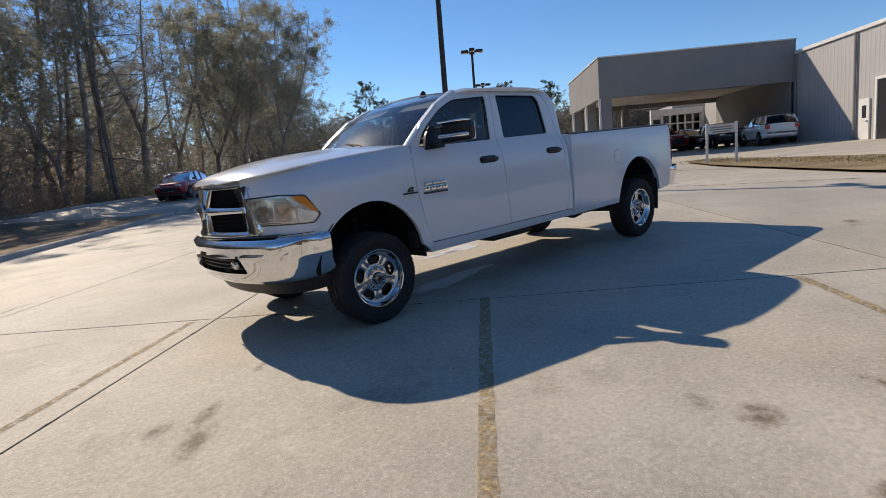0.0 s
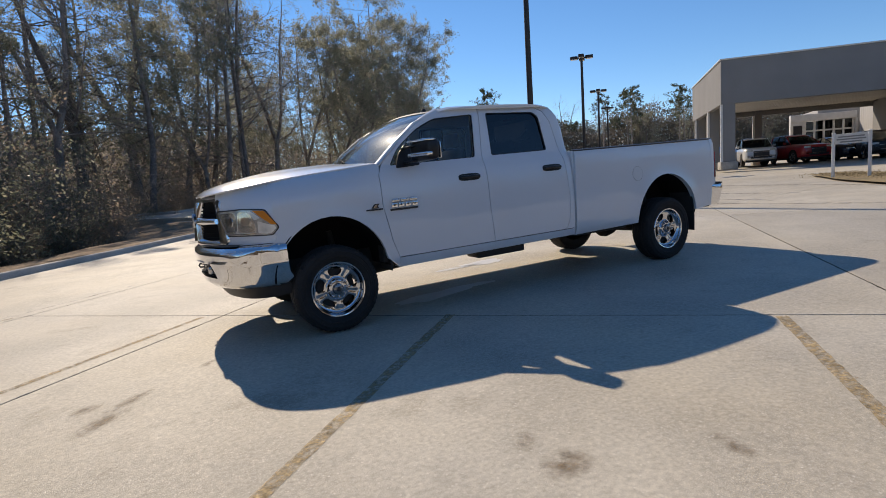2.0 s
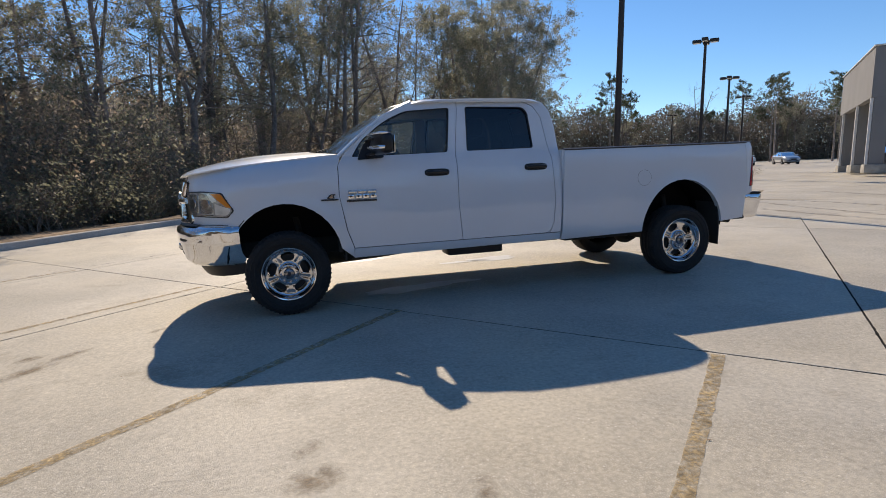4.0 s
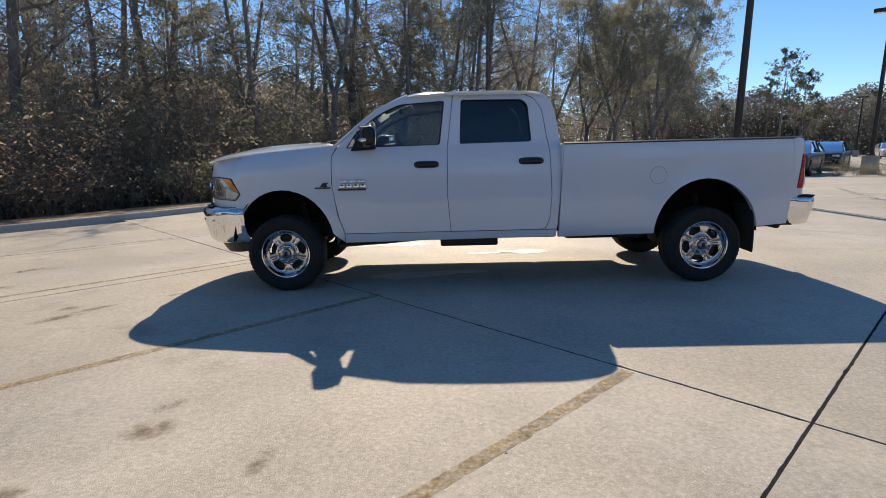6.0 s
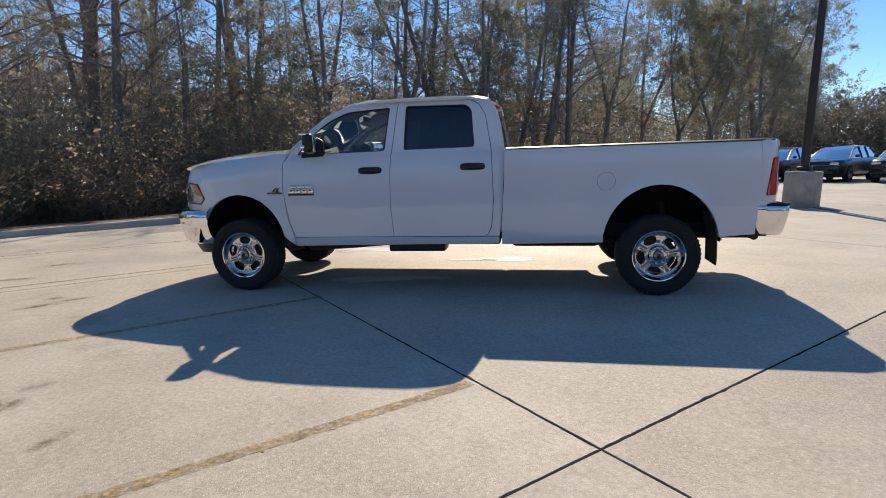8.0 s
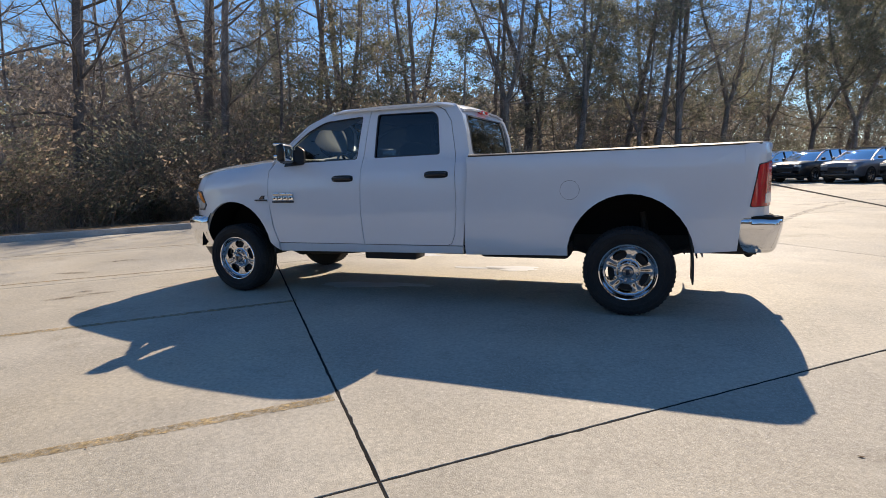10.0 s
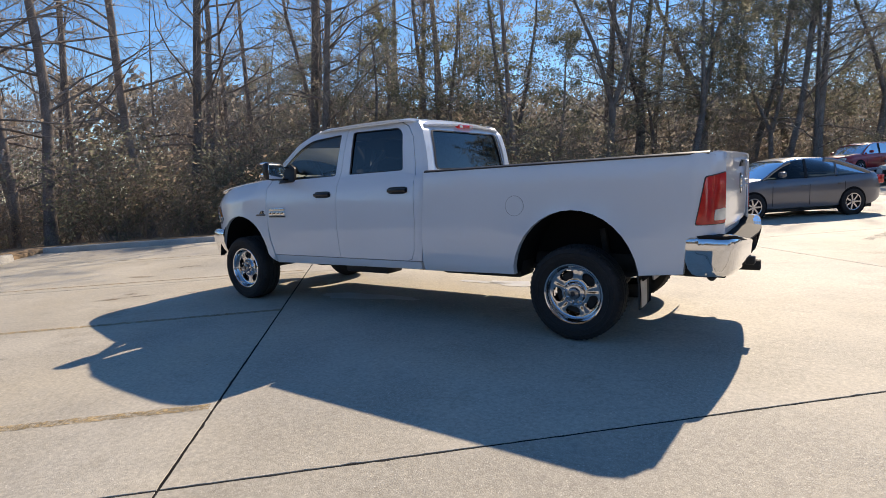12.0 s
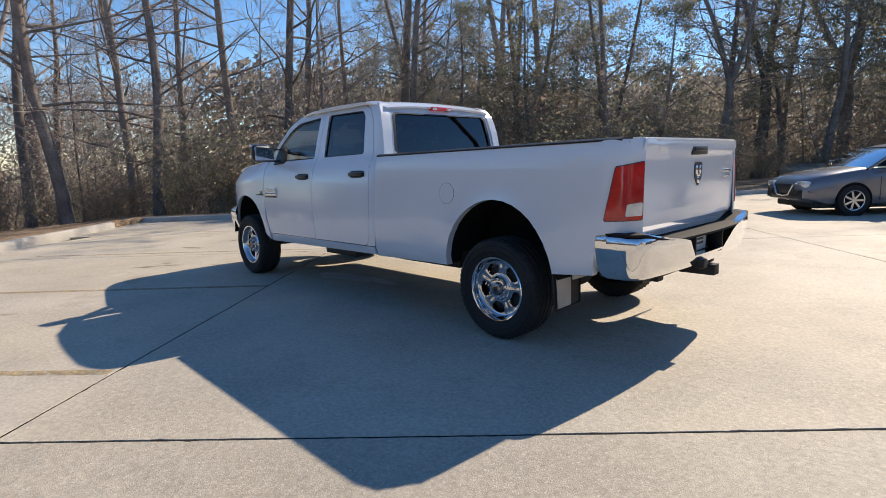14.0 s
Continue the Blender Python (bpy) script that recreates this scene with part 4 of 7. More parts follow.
    part("roof_antenna", lathe([(0.0, 0.058), (0.018, 0.054), (0.030, 0.036), (0.036, 0.012), (0.040, -0.02)], axis_y=False, steps=20), M_BLACK, truck, "small black roof antenna", m=Matrix.Translation((-0.635, 0, 2.022)))
    # A pillars and roof rails join the door frames to the glass
    for s in (-1, 1):
        pill = grid(16, 4, lambda u, v, s=s: (
            curve_at([(0, -1.625), (0.35, -1.315), (0.7, -1.045), (1, -0.865)], u) - 0.030 * v,
            s * (curve_at([(0, 0.895), (0.35, 0.838), (0.7, 0.790), (1, 0.752)], u) - 0.072 * v),
            1.452 + (1.968 - 1.452) * curve_at([(0, 0), (0.35, 0.50), (0.7, 0.84), (1, 1.0)], u) + 0.014 * math.sin(v * math.pi)))
        part("a_pillar", thick(pill, 0.02), M_PAINT, truck)
        rail = grid(24, 4, lambda u, v, s=s: (-0.88 + 1.40 * u, s * (0.806 - 0.05 * v - 0.012 * abs(2 * u - 1) ** 8 * 3), 1.968 + 0.022 * v - 0.035 * max(0, u - 0.88) * 6 * (u - 0.88) * 8 - 0.03 * max(0, 0.1 - u) * 8))
        part("roof_rail", thick(rail, 0.015), M_PAINT, truck)
    # --- glass
    for s in (1, -1):
        for hole, mt, nm in ((win_f, M_GLASS, "front_door_glass"), (win_r, M_TINT, "rear_door_glass")):
            bm = panel(shrink(hole, -0.02), lambda x, z, s=s: (x, s * (cab_side(x, z)[1] + 0.022), z), depth=0, cell=0.12)
            ob = part(nm, bm, mt, truck)
            ob.visible_shadow = nm != "front_door_glass"
        for hole, nm in ((win_f, "front_window_seal"), (win_r, "rear_window_seal")):
            bm = panel(shrink(hole, -0.012), lambda x, z, s=s: (x, s * (cab_side(x, z)[1] + 0.010), z), [shrink(hole, 0.016)], depth=0, cell=0.12)
            part(nm, bm, M_BLACK, truck, "black rubber window seal")
    def shield(u, v):
        k = 2 * v - 1
        x = curve_at([(0, -1.635), (0.35, -1.335), (0.7, -1.065), (1, -0.885)], u) - (0.155 - 0.075 * u) * (1 - k * k)
        z = 1.462 + (1.958 - 1.462) * curve_at([(0, 0), (0.35, 0.50), (0.7, 0.84), (1, 1.0)], u)
        return (x, k * (0.850 - 0.160 * u), z + 0.028 * (1 - k * k) * u)
    ob = part("windshield", grid(10, 20, shield), M_SHIELD, truck, "raked clear windshield")
    ob.visible_shadow = False
    part("windshield_band", grid(2, 20, lambda u, v: tuple(Vector(shield(0.93 + 0.09 * u, v)) + Vector((-0.004, 0, 0.004)))), M_BLACK, truck)
    # rear wall of the cab with its window
    def rear_wall(y, z):
        return (curve_at([(0.6, 0.665), (1.40, 0.675), (1.55, 0.655), (1.75, 0.62), (1.90, 0.575), (1.96, 0.52)], z), y, z)
    hole = rounded([(-0.70, 1.475), (-0.655, 1.865), (0.655, 1.865), (0.70, 1.475)], 0.05, 4)
    wall = panel([(-0.86, 0.6), (-0.86, 1.40), (-0.835, 1.55), (-0.78, 1.78), (-0.73, 1.90), (-0.69, 1.95), (0.69, 1.95), (0.73, 1.90), (0.78, 1.78), (0.835, 1.55), (0.86, 1.40), (0.86, 0.6)],
                 lambda u, v: rear_wall(u, v), [hole], depth=Vector((-0.03, 0, 0)), cell=0.09)
    part("cab_rear_wall", wall, M_PAINT, truck)
    part("rear_window", panel(shrink(hole, -0.015), lambda u, v: tuple(Vector(rear_wall(u, v)) + Vector((-0.012, 0, 0))), depth=0, cell=0.15), M_TINT, truck, "dark tinted rear window")
    part("rear_window_seal", panel(shrink(hole, -0.01), lambda u, v: tuple(Vector(rear_wall(u, v)) + Vector((0.004, 0, 0))), [shrink(hole, 0.022)], depth=0, cell=0.15), M_BLACK, truck, "black rubber window seal")
    part("third_brake_light", box((0.545, -0.145, 1.905), (0.605, 0.145, 1.945), 0.012), M_REDLIT, truck, "red high brake lamp")
    for y in (-0.10, 0.10):
        part("cargo_lamp", box((0.55, y - 0.03, 1.910), (0.609, y + 0.03, 1.935), 0.006), M_LAMPCLEAR, truck)
    # --- bed sides
    arch_r = ring_points(2.152, (0.53, 0.50, 0.575))
    arch = [p for p in arch_r if p[1] > 0.56]
    outline = [(2.675, 0.575)] + arch + [(1.63, 0.525), (0.655, 0.505), (0.668, 0.9), (0.70, 1.40), (0.703, 1.445), (1.9, 1.452), (3.026, 1.459), (3.026, 0.87), (3.005, 0.855), (2.985, 0.60)]
    both("bed_side", panel(outline, bed_side, depth=0.06, cell=0.08), M_PAINT, truck)
    def rail_cap(u, v):
        x = 0.70 + 2.44 * u
        turn = 0.182 - math.sqrt(max(0.0, 0.182**2 - max(0.0, x - 3.0208) ** 2))
        return (x, -(0.955 - turn - (0.085 - 0.5 * turn) * v), 1.450 + 0.012 * u + 0.012 * math.sin(math.pi * min(1.0, v * 1.15)))
    both("bed_rail_cap", thick(grid(20, 5, rail_cap), 0.012), M_BLACK, truck, "black plastic bed rail cap")
    # rounded rear corner post, on which the lamp sits
    def post(u, v):
        z = 0.87 + v * 0.59
        x, y = corner_plan(u * 0.312)[:2]
        return (x - 0.008 * max(0.0, (v - 0.9) / 0.1), -(y - (0.990 - curve_at(BED_Z, z)) * 0.9), z)
    both("bed_corner_post", thick(grid(18, 10, post), 0.012), M_PAINT, truck)
    # inner bed
    both("bed_inner_wall", add_box(add_box(box((0.70, -0.87, 0.85), (1.575, -0.84, 1.448)), (1.575, -0.87, 1.115), (2.73, -0.84, 1.448)), (2.73, -0.87, 0.85), (3.17, -0.84, 1.448)), M_BED, truck)
    part("bed_floor", add_box(add_box(box((0.70, -0.87, 0.82), (1.55, 0.87, 0.85)), (1.55, -0.45, 0.82), (2.76, 0.45, 0.85)), (2.76, -0.87, 0.82), (3.17, 0.87, 0.85)), M_BED, truck)
    part("bed_front_wall", box((0.679, -0.94, 0.62), (0.72, 0.94, 1.447), 0.004), M_PAINT, truck)
    def tub(u, v):
        a = math.pi * u
        return (2.152 + 0.60 * math.cos(a), -(0.838 - 0.398 * v), 0.52 + 0.64 * math.sin(a))
    both("wheel_tub", thick(grid(18, 2, tub), 0.01), M_BED, truck)
    both("wheel_tub_side", panel([(2.152 + 0.60 * math.cos(math.pi * k / 16), 0.52 + 0.64 * math.sin(math.pi * k / 16)) for k in range(17)], lambda x, z: (x, -0.438, max(z, 0.85)), depth=0, cell=0.3), M_BED, truck)
    # --- tailgate
    gate_out = rounded([(-0.775, 0.905), (-0.79, 1.43), (-0.76, 1.468), (0.76, 1.468), (0.79, 1.43), (0.775, 0.905)], 0.02, 3)
    def gate(y, z):
        x = curve_at([(0.90, 3.214), (0.94, 3.222), (1.36, 3.227), (1.40, 3.240), (1.445, 3.243), (1.47, 3.228)], z)
        return (x + 0.016 - 0.030 * (y / 0.8) ** 2, y, z)
    part("tailgate", panel(gate_out, gate, depth=Vector((-0.07, 0, 0)), cell=0.05), M_PAINT, truck, smooth=50)
    part("tailgate_cap", thick(grid(3, 24, lambda u, v: (3.14 + u * (gate(1.54 * v - 0.77, 1.466)[0] - 3.136), 1.54 * v - 0.77, 1.473 - 0.010 * u**4)), 0.01), M_PAINT, truck)
    tg_handle = new("tailgate_handle")
    tg_handle.parent = truck
    tagged(tg_handle, "black tailgate release handle")
    part("handle_recess", box((3.235, -0.13, 1.352), (3.2585, 0.13, 1.412), 0.008), M_BLACK, tg_handle)
    part("handle_paddle", box((3.25, -0.10, 1.376), (3.264, 0.10, 1.405), 0.005), M_SATIN, tg_handle)
    # emblem plate in the middle of the gate: a dark shield with pale shapes
    em = new("tailgate_emblem")
    em.parent = truck
    tagged(em, "dark shield emblem with a pale figure")
    part("shield", panel(rounded([(-0.065, 1.30), (0.065, 1.30), (0.068, 1.20), (0.0, 1.125), (-0.068, 1.20)], 0.02, 3), lambda y, z: tuple(Vector(gate(y, z)) + Vector((0.005, 0, 0))), depth=Vector((-0.012, 0, 0)), cell=0.05), M_EMBLEM, em)
    for lo, hi in (((-0.018, 1.15), (0.018, 1.20)), ((-0.045, 1.215), (-0.015, 1.28)), ((0.015, 1.215), (0.045, 1.28)), ((-0.03, 1.20), (0.03, 1.225))):
        part("figure_bar", box((3.234, lo[0], lo[1]), (3.251, hi[0], hi[1]), 0.006), M_CHROME, em)
    part("gate_badge", box((3.210, 0.50, 1.215), (3.234, 0.68, 1.238), 0.004), M_STEEL, truck, "thin bright name badge bar")
    part("gate_badge", box((3.210, 0.52, 1.175), (3.234, 0.66, 1.195), 0.004), M_STEEL, truck, "thin bright name badge bar")
    # --- tail lamps wrap the rear corners
    for s in (-1, 1):
        tl = new("tail_light")
        tl.parent = truck
        tagged(tl, "red tail lamp with a clear reversing section")
        def skin(u, v, out, s=s):
            x, y, nx, ny = corner_plan(u)
            return (x + nx * out, s * (y + ny * out - (0.990 - curve_at(BED_Z, v)) * 0.9), v)
        def lens(pts, out, material, name, t=0.008):
            bm = panel(pts, lambda u, v: skin(u, v, out), depth=0, cell=0.022)
            bmesh.ops.recalc_face_normals(bm, faces=bm.faces[:])
            if sum(f.normal.y * s for f in bm.faces) < 0:
                bmesh.ops.reverse_faces(bm, faces=bm.faces[:])
            bmesh.ops.solidify(bm, geom=bm.faces[:], thickness=t)
            return part(name, bm, material, tl, smooth=50)
        lens(rounded([(0.004, 0.955), (0.004, 1.325), (0.205, 1.297), (0.268, 0.955)], 0.015, 3), 0.003, M_EMBLEM, "bezel")
        lens(rounded([(0.010, 0.961), (0.010, 1.319), (0.200, 1.291), (0.262, 0.961)], 0.02, 3), 0.009, M_RED, "red_lens")
        lens(rounded([(0.018, 0.985), (0.018, 1.07), (0.13, 1.06), (0.14, 0.985)], 0.012, 3), 0.014, M_LAMPCLEAR, "reversing_lens")
    # --- front end
    grille(truck)
    for s in (1, -1):
        headlight(truck, s)
    front_bumper(truck)
    rear_bumper(truck)
    # --- mirrors, handles, badges, fuel door
    for s in (-1, 1):
        mir = new("door_mirror")
        mir.parent = truck
        tagged(mir, "black folding towing mirror")
        mir.matrix_basis = Matrix.Translation((0.085, 0, 0))
        def at(bm):
            return bm if s < 0 else mirrored(bm)
        part("mirror_arm", at(add_box(box((-1.445, -1.09, 1.452), (-1.385, -0.86, 1.472), 0.008), (-1.44, -1.09, 1.590), (-1.39, -0.83, 1.605), 0.007)), M_BLACK, mir)
        part("mirror_base", at(panel(rounded([(-1.535, 1.415), (-1.47, 1.555), (-1.39, 1.640), (-1.30, 1.590), (-1.275, 1.43)], 0.02, 3), lambda x, z: tuple(Vector(cab_side(x, z)) + Vector((0, -0.012, 0))), depth=0.03, cell=0.1)), M_BLACK, mir)
        shell = box((-1.400, -1.285, 1.450), (-1.285, -0.995, 1.640), 0.045, 4)
        for v in shell.verts:
            k = (-1.04 - v.co.y) / 0.26
            v.co.x += 0.07 * k - 0.015
            v.co.z += 0.012 * k
        part("mirror_shell", at(shell), M_SATIN, mir)
        glass = box((-1.277, -1.275, 1.470), (-1.269, -1.010, 1.620), 0.003)
        for v in glass.verts:
            v.co.x += 0.07 * (-1.04 - v.co.y) / 0.26 - 0.025
        part("mirror_glass", at(glass), M_CHROME, mir, "mirror glass")
        for z0, z1, wide in ((1.630, 1.652, 0.03), (1.500, 1.535, 0.006)):
            trim = box((-1.425, -1.280, z0), (-1.37 + wide, -1.005, z1), 0.010)
            for v in trim.verts:
                v.co.x += 0.07 * (-1.04 - v.co.y) / 0.26 - 0.015
            part("mirror_trim", at(trim), M_CHROME, mir, "bright chrome mirror trim")
        for x0, nm in ((-0.81, "door_handle"), (0.245, "door_handle")):
            zc = 1.27 if x0 < 0 else 1.285
            hd = new(nm)
            hd.parent = truck
            tagged(hd, "black door handle")
            y0 = curve_at(CAB_Z, zc)
            cup = panel([(x0 + 0.125 + 0.125 * math.copysign(abs(math.cos(a)) ** 0.5, math.cos(a)), zc + 0.035 * math.copysign(abs(math.sin(a)) ** 0.6, math.sin(a))) for a in (2 * math.pi * k / 24 for k in range(24))],
                        lambda x, z: tuple(Vector(cab_side(x, z)) + Vector((0, -0.003, 0))), depth=0.01, cell=0.1)
            part("handle_cup", at(cup), M_BLACK, hd)
            part("handle_grip", at(box((x0 + 0.01, -y0 - 0.035, zc - 0.018), (x0 + 0.24, -y0 - 0.006, zc + 0.018), 0.012)), M_SATIN, hd)
        # name badges as plain bright bars on a dark base
        bd = new("door_badge")
        bd.parent = truck
        tagged(bd, "bright raised letter bars on dark backing")
        for i, x in enumerate((-1.565, -1.495, -1.425, -1.355)):
            z0 = 1.055
            part("letter_bar", at(box((x, -0.9985, z0), (x + 0.058, -0.985, z0 + 0.042), 0.005)), M_CHROME, bd)
            part("letter_core", at(box((x + 0.016, -1.0005, z0 + 0.016), (x + 0.036, -0.986, z0 + 0.034), 0.002)), M_EMBLEM, bd)
        for x in (-1.56, -1.47, -1.38):
            part("small_letter_bar", at(box((x, -0.9965, 1.105), (x + 0.080, -0.983, 1.135), 0.005)), M_STEEL, bd)
        part("badge_base", at(box((-1.58, -0.9935, 1.028), (-1.295, -0.983, 1.046), 0.003)), M_EMBLEM, bd)
        fb = new("fender_badge")
        fb.parent = truck
        tagged(fb, "small bright engine badge")
        part("badge_bar", at(box((-1.815, -1.001, 1.050), (-1.655, -0.978, 1.064), 0.004)), M_EMBLEM, fb, "dark badge bar")
        part("badge_rim", at(panel(rounded([(-1.765, 1.068), (-1.73, 1.108), (-1.675, 1.108), (-1.70, 1.088), (-1.685, 1.068)], 0.01, 2), lambda x, z: tuple(Vector(fender_side(x, z)) + Vector((0, -0.006, 0))), depth=0.012, cell=0.1)), M_EMBLEM, fb, "dark badge rim")
        part("badge_crest", at(panel(rounded([(-1.748, 1.073), (-1.722, 1.101), (-1.695, 1.101), (-1.712, 1.086), (-1.70, 1.073)], 0.008, 2), lambda x, z: tuple(Vector(fender_side(x, z)) + Vector((0, -0.010, 0))), depth=0.006, cell=0.1)), M_CHROME, fb)
    ring = [(1.652 + 0.0862 * math.cos(a), 1.115 + 0.0862 * math.sin(a)) for a in (2 * math.pi * k / 32 for k in range(32))]
    inner = [(1.652 + 0.084 * math.cos(a), 1.115 + 0.084 * math.sin(a)) for a in (2 * math.pi * k / 32 for k in range(32))]
    part("fuel_door_gap", panel(ring, lambda x, z: tuple(Vector(bed_side(x, z)) + Vector((0, -0.0015, 0))), [inner], depth=0, cell=0.2), M_GAP, truck)
    part("fuel_door", panel([(1.652 + 0.083 * math.cos(a), 1.115 + 0.083 * math.sin(a)) for a in (2 * math.pi * k / 32 for k in range(32))], lambda x, z: tuple(Vector(bed_side(x, z)) + Vector((0, -0.003, 0))), depth=0.01, cell=0.06), M_PAINT, truck, "round white fuel door")
    under(truck)
    cabin(truck)
    for x in (-2.152, 2.152):
        for s in (1, -1):
            wheel(truck, x, -0.86 * s, s)
    return truck


def grille(truck):
    g = new("grille")
    g.parent = truck
    tagged(g, "chrome crosshair grille with black mesh")
    def skin(y, z, out):
        x = -3.140 + 0.24 * (abs(y) / 0.75) ** 2.0 + curve_at([(0.85, -0.01), (1.1, 0.01), (1.25, 0.04), (1.34, 0.085)], z)
        return (x - out, y, z)
    def sheet(pts, out, material, name, holes=(), depth=0.05, label="", swell=None, cell=0.05):
        bm = panel(pts, lambda u, v: skin(u, v, out + (swell(u, v) if swell else 0.0)), holes, depth=Vector((depth, 0, 0)), cell=cell)
        bmesh.ops.recalc_face_normals(bm, faces=bm.faces[:])
        return part(name, bm, material, g, label, smooth=60)
    outer = rounded([(-0.53, 1.322), (0.53, 1.322), (0.605, 1.245), (0.672, 0.915), (0.62, 0.868), (-0.62, 0.868), (-0.672, 0.915), (-0.605, 1.245)], 0.05, 5)
    inner = rounded([(-0.46, 1.266), (0.46, 1.266), (0.512, 1.218), (0.566, 0.95), (0.535, 0.924), (-0.535, 0.924), (-0.566, 0.95), (-0.512, 1.218)], 0.03, 5)
    def frame_swell(y, z):
        # a rounded bar: highest between the inner and the outer rim
        e = max(abs(y) / (0.556 + 0.185 * (1.24 - z)), abs(z - 1.095) / 0.200)
        return -0.016 * min(1.0, abs(e - 1.0) / 0.12) ** 2
    sheet(outer, 0.030, M_CHROME, "grille_surround", [inner], 0.06, "chrome grille frame", frame_swell, 0.022)
    sheet(shrink(inner, -0.01), -0.030, M_LINER, "mesh_panel", depth=0.01)
    sheet([(-0.056, 1.27), (0.056, 1.27), (0.046, 1.10), (0.066, 0.915), (-0.066, 0.915), (-0.046, 1.10)], 0.022, M_CHROME, "crosshair_post", depth=0.04, swell=lambda y, z: 0.030 * (1 - (y / 0.066) ** 2), cell=0.018)
    for s in (-1, 1):
        sheet([(s * 0.03, 1.062), (s * 0.03, 1.128), (s * 0.535, 1.118), (s * 0.54, 1.070)][:: s], 0.020, M_CHROME, "crosshair_bar", depth=0.03, swell=lambda y, z: 0.026 * max(0.0, 1 - ((z - 1.094) / 0.034) ** 2), cell=0.014)
        for z in [0.94 + 0.034 * k for k in range(9)]:
            if abs(z - 1.092) > 0.04:
                sheet([(s * 0.06, z), (s * 0.06, z + 0.009), (s * (0.745 - 0.19 * z), z + 0.009), (s * (0.745 - 0.19 * z), z)][:: s], -0.012, M_LINER, "mesh_bar", depth=0.010)
    part("grille_emblem", lathe([(0.0, 0.0), (0.05, 0.002), (0.062, 0.014), (0.058, 0.03)], axis_y=False, steps=20), M_STEEL, g, "round bright emblem", m=Matrix.Translation((-3.195, 0, 1.10)) @ pose(0, 0, 0, 0, 90, 0) @ Matrix.Diagonal((1.2, 0.95, 1, 1)))


FB = [(0.0, (-2.605, 0.972)), (0.2, (-2.78, 0.945)), (0.4, (-2.94, 0.86)), (0.55, (-3.06, 0.72)), (0.72, (-3.145, 0.50)), (0.88, (-3.20, 0.22)), (1.0, (-3.21, 0.0))]


def bumper_plan(u, z, plan, prof):
    x = curve_at([(a, p[0]) for a, p in plan], u)
    y = curve_at([(a, p[1]) for a, p in plan], u)
    k = curve_at(prof, z)
    return x, y, k


def front_bumper(truck):
    b = new("front_bumper")
    b.parent = truck
    tagged(b, "chrome front bumper with a dark centre opening")
    prof = [(0.50, -0.095), (0.53, -0.056), (0.58, -0.038), (0.66, -0.018), (0.74, 0.0), (0.755, -0.010), (0.77, 0.004), (0.83, 0.0), (0.862, -0.022), (0.875, -0.06)]
    def skin(s, z):
        """s: signed distance along the bumper as a share, -1..1."""
        u = 1 - abs(s)
        x, y, k = bumper_plan(u, z, FB, prof)
        w = Vector((x + 2.3, y * 0.9, 0)).normalized()
        low = 0.055 * max(0.0, 1 - u / 0.3) * max(0.0, (0.62 - z) / 0.12)
        return (x + w.x * k + low, math.copysign(y + w.y * k, -s if s else 1) , z)
    hole = rounded([(-0.335, 0.595), (-0.30, 0.725), (0.30, 0.725), (0.335, 0.595)], 0.02, 3)
    out = rounded([(-1, 0.56), (-1, 0.872), (1, 0.872), (1, 0.56), (0.93, 0.50), (-0.93, 0.50)], [0.01, 0.02, 0.02, 0.01, 0.03, 0.03], 3)
    bm = panel(out, skin, [hole], depth=Vector((0.05, 0, 0)), cell=0.035)
    part("bumper_face", bm, M_CHROME, b, smooth=50)
    def inner(s, z):
        p = skin(s, z)
        return (p[0] + 0.06, p[1], z)
    part("lower_opening", panel(shrink(hole, -0.02), inner, depth=0, cell=0.06), M_LINER, b, "dark lower opening")
    for z in (0.625, 0.66, 0.695):
        part("opening_bar", panel([(-0.31, z), (-0.31, z + 0.012), (0.31, z + 0.012), (0.31, z)], lambda s, zz: tuple(Vector(skin(s, zz)) + Vector((0.03, 0, 0))), depth=0, cell=0.06), M_BLACK, b)
    for s in (-1, 1):
        part("tow_hook", tube([(-3.12, s * 0.33, 0.62), (-3.165, s * 0.33, 0.62), (-3.175, s * 0.33, 0.638), (-3.165, s * 0.33, 0.655), (-3.12, s * 0.33, 0.655)], 0.010, 8), M_BLACK, b)
        part("fog_lamp_trim", box((-3.152, s * 0.43 - 0.055, 0.635), (-3.105, s * 0.43 + 0.055, 0.70), 0.01), M_STEEL, b)
    part("step_pad", panel([(-0.55, 0.874), (-0.55, 0.886), (0.55, 0.886), (0.55, 0.874)], lambda s, z: tuple(Vector(skin(s, 0.86)) + Vector((0.02 + (z - 0.874) * 6, 0, z - 0.858))), depth=0, cell=0.05), M_BLACK, b)
    def dam(u, v):
        s = 2 * u - 1
        p = Vector(skin(s * 0.93, 0.55))
        return (p.x + 0.07 + 0.10 * v, p.y * 0.95, 0.535 - 0.15 * v * (1 - 0.3 * abs(s) ** 4))
    part("air_dam", thick(grid(40, 3, dam), 0.015), M_BLACK, b, "black lower air dam")


RB = [(0.0, (3.05, 0.985)), (0.15, (3.17, 0.985)), (0.28, (3.255, 0.965)), (0.42, (3.315, 0.88)), (0.55, (3.345, 0.70)), (0.8, (3.375, 0.33)), (1.0, (3.385, 0.0))]


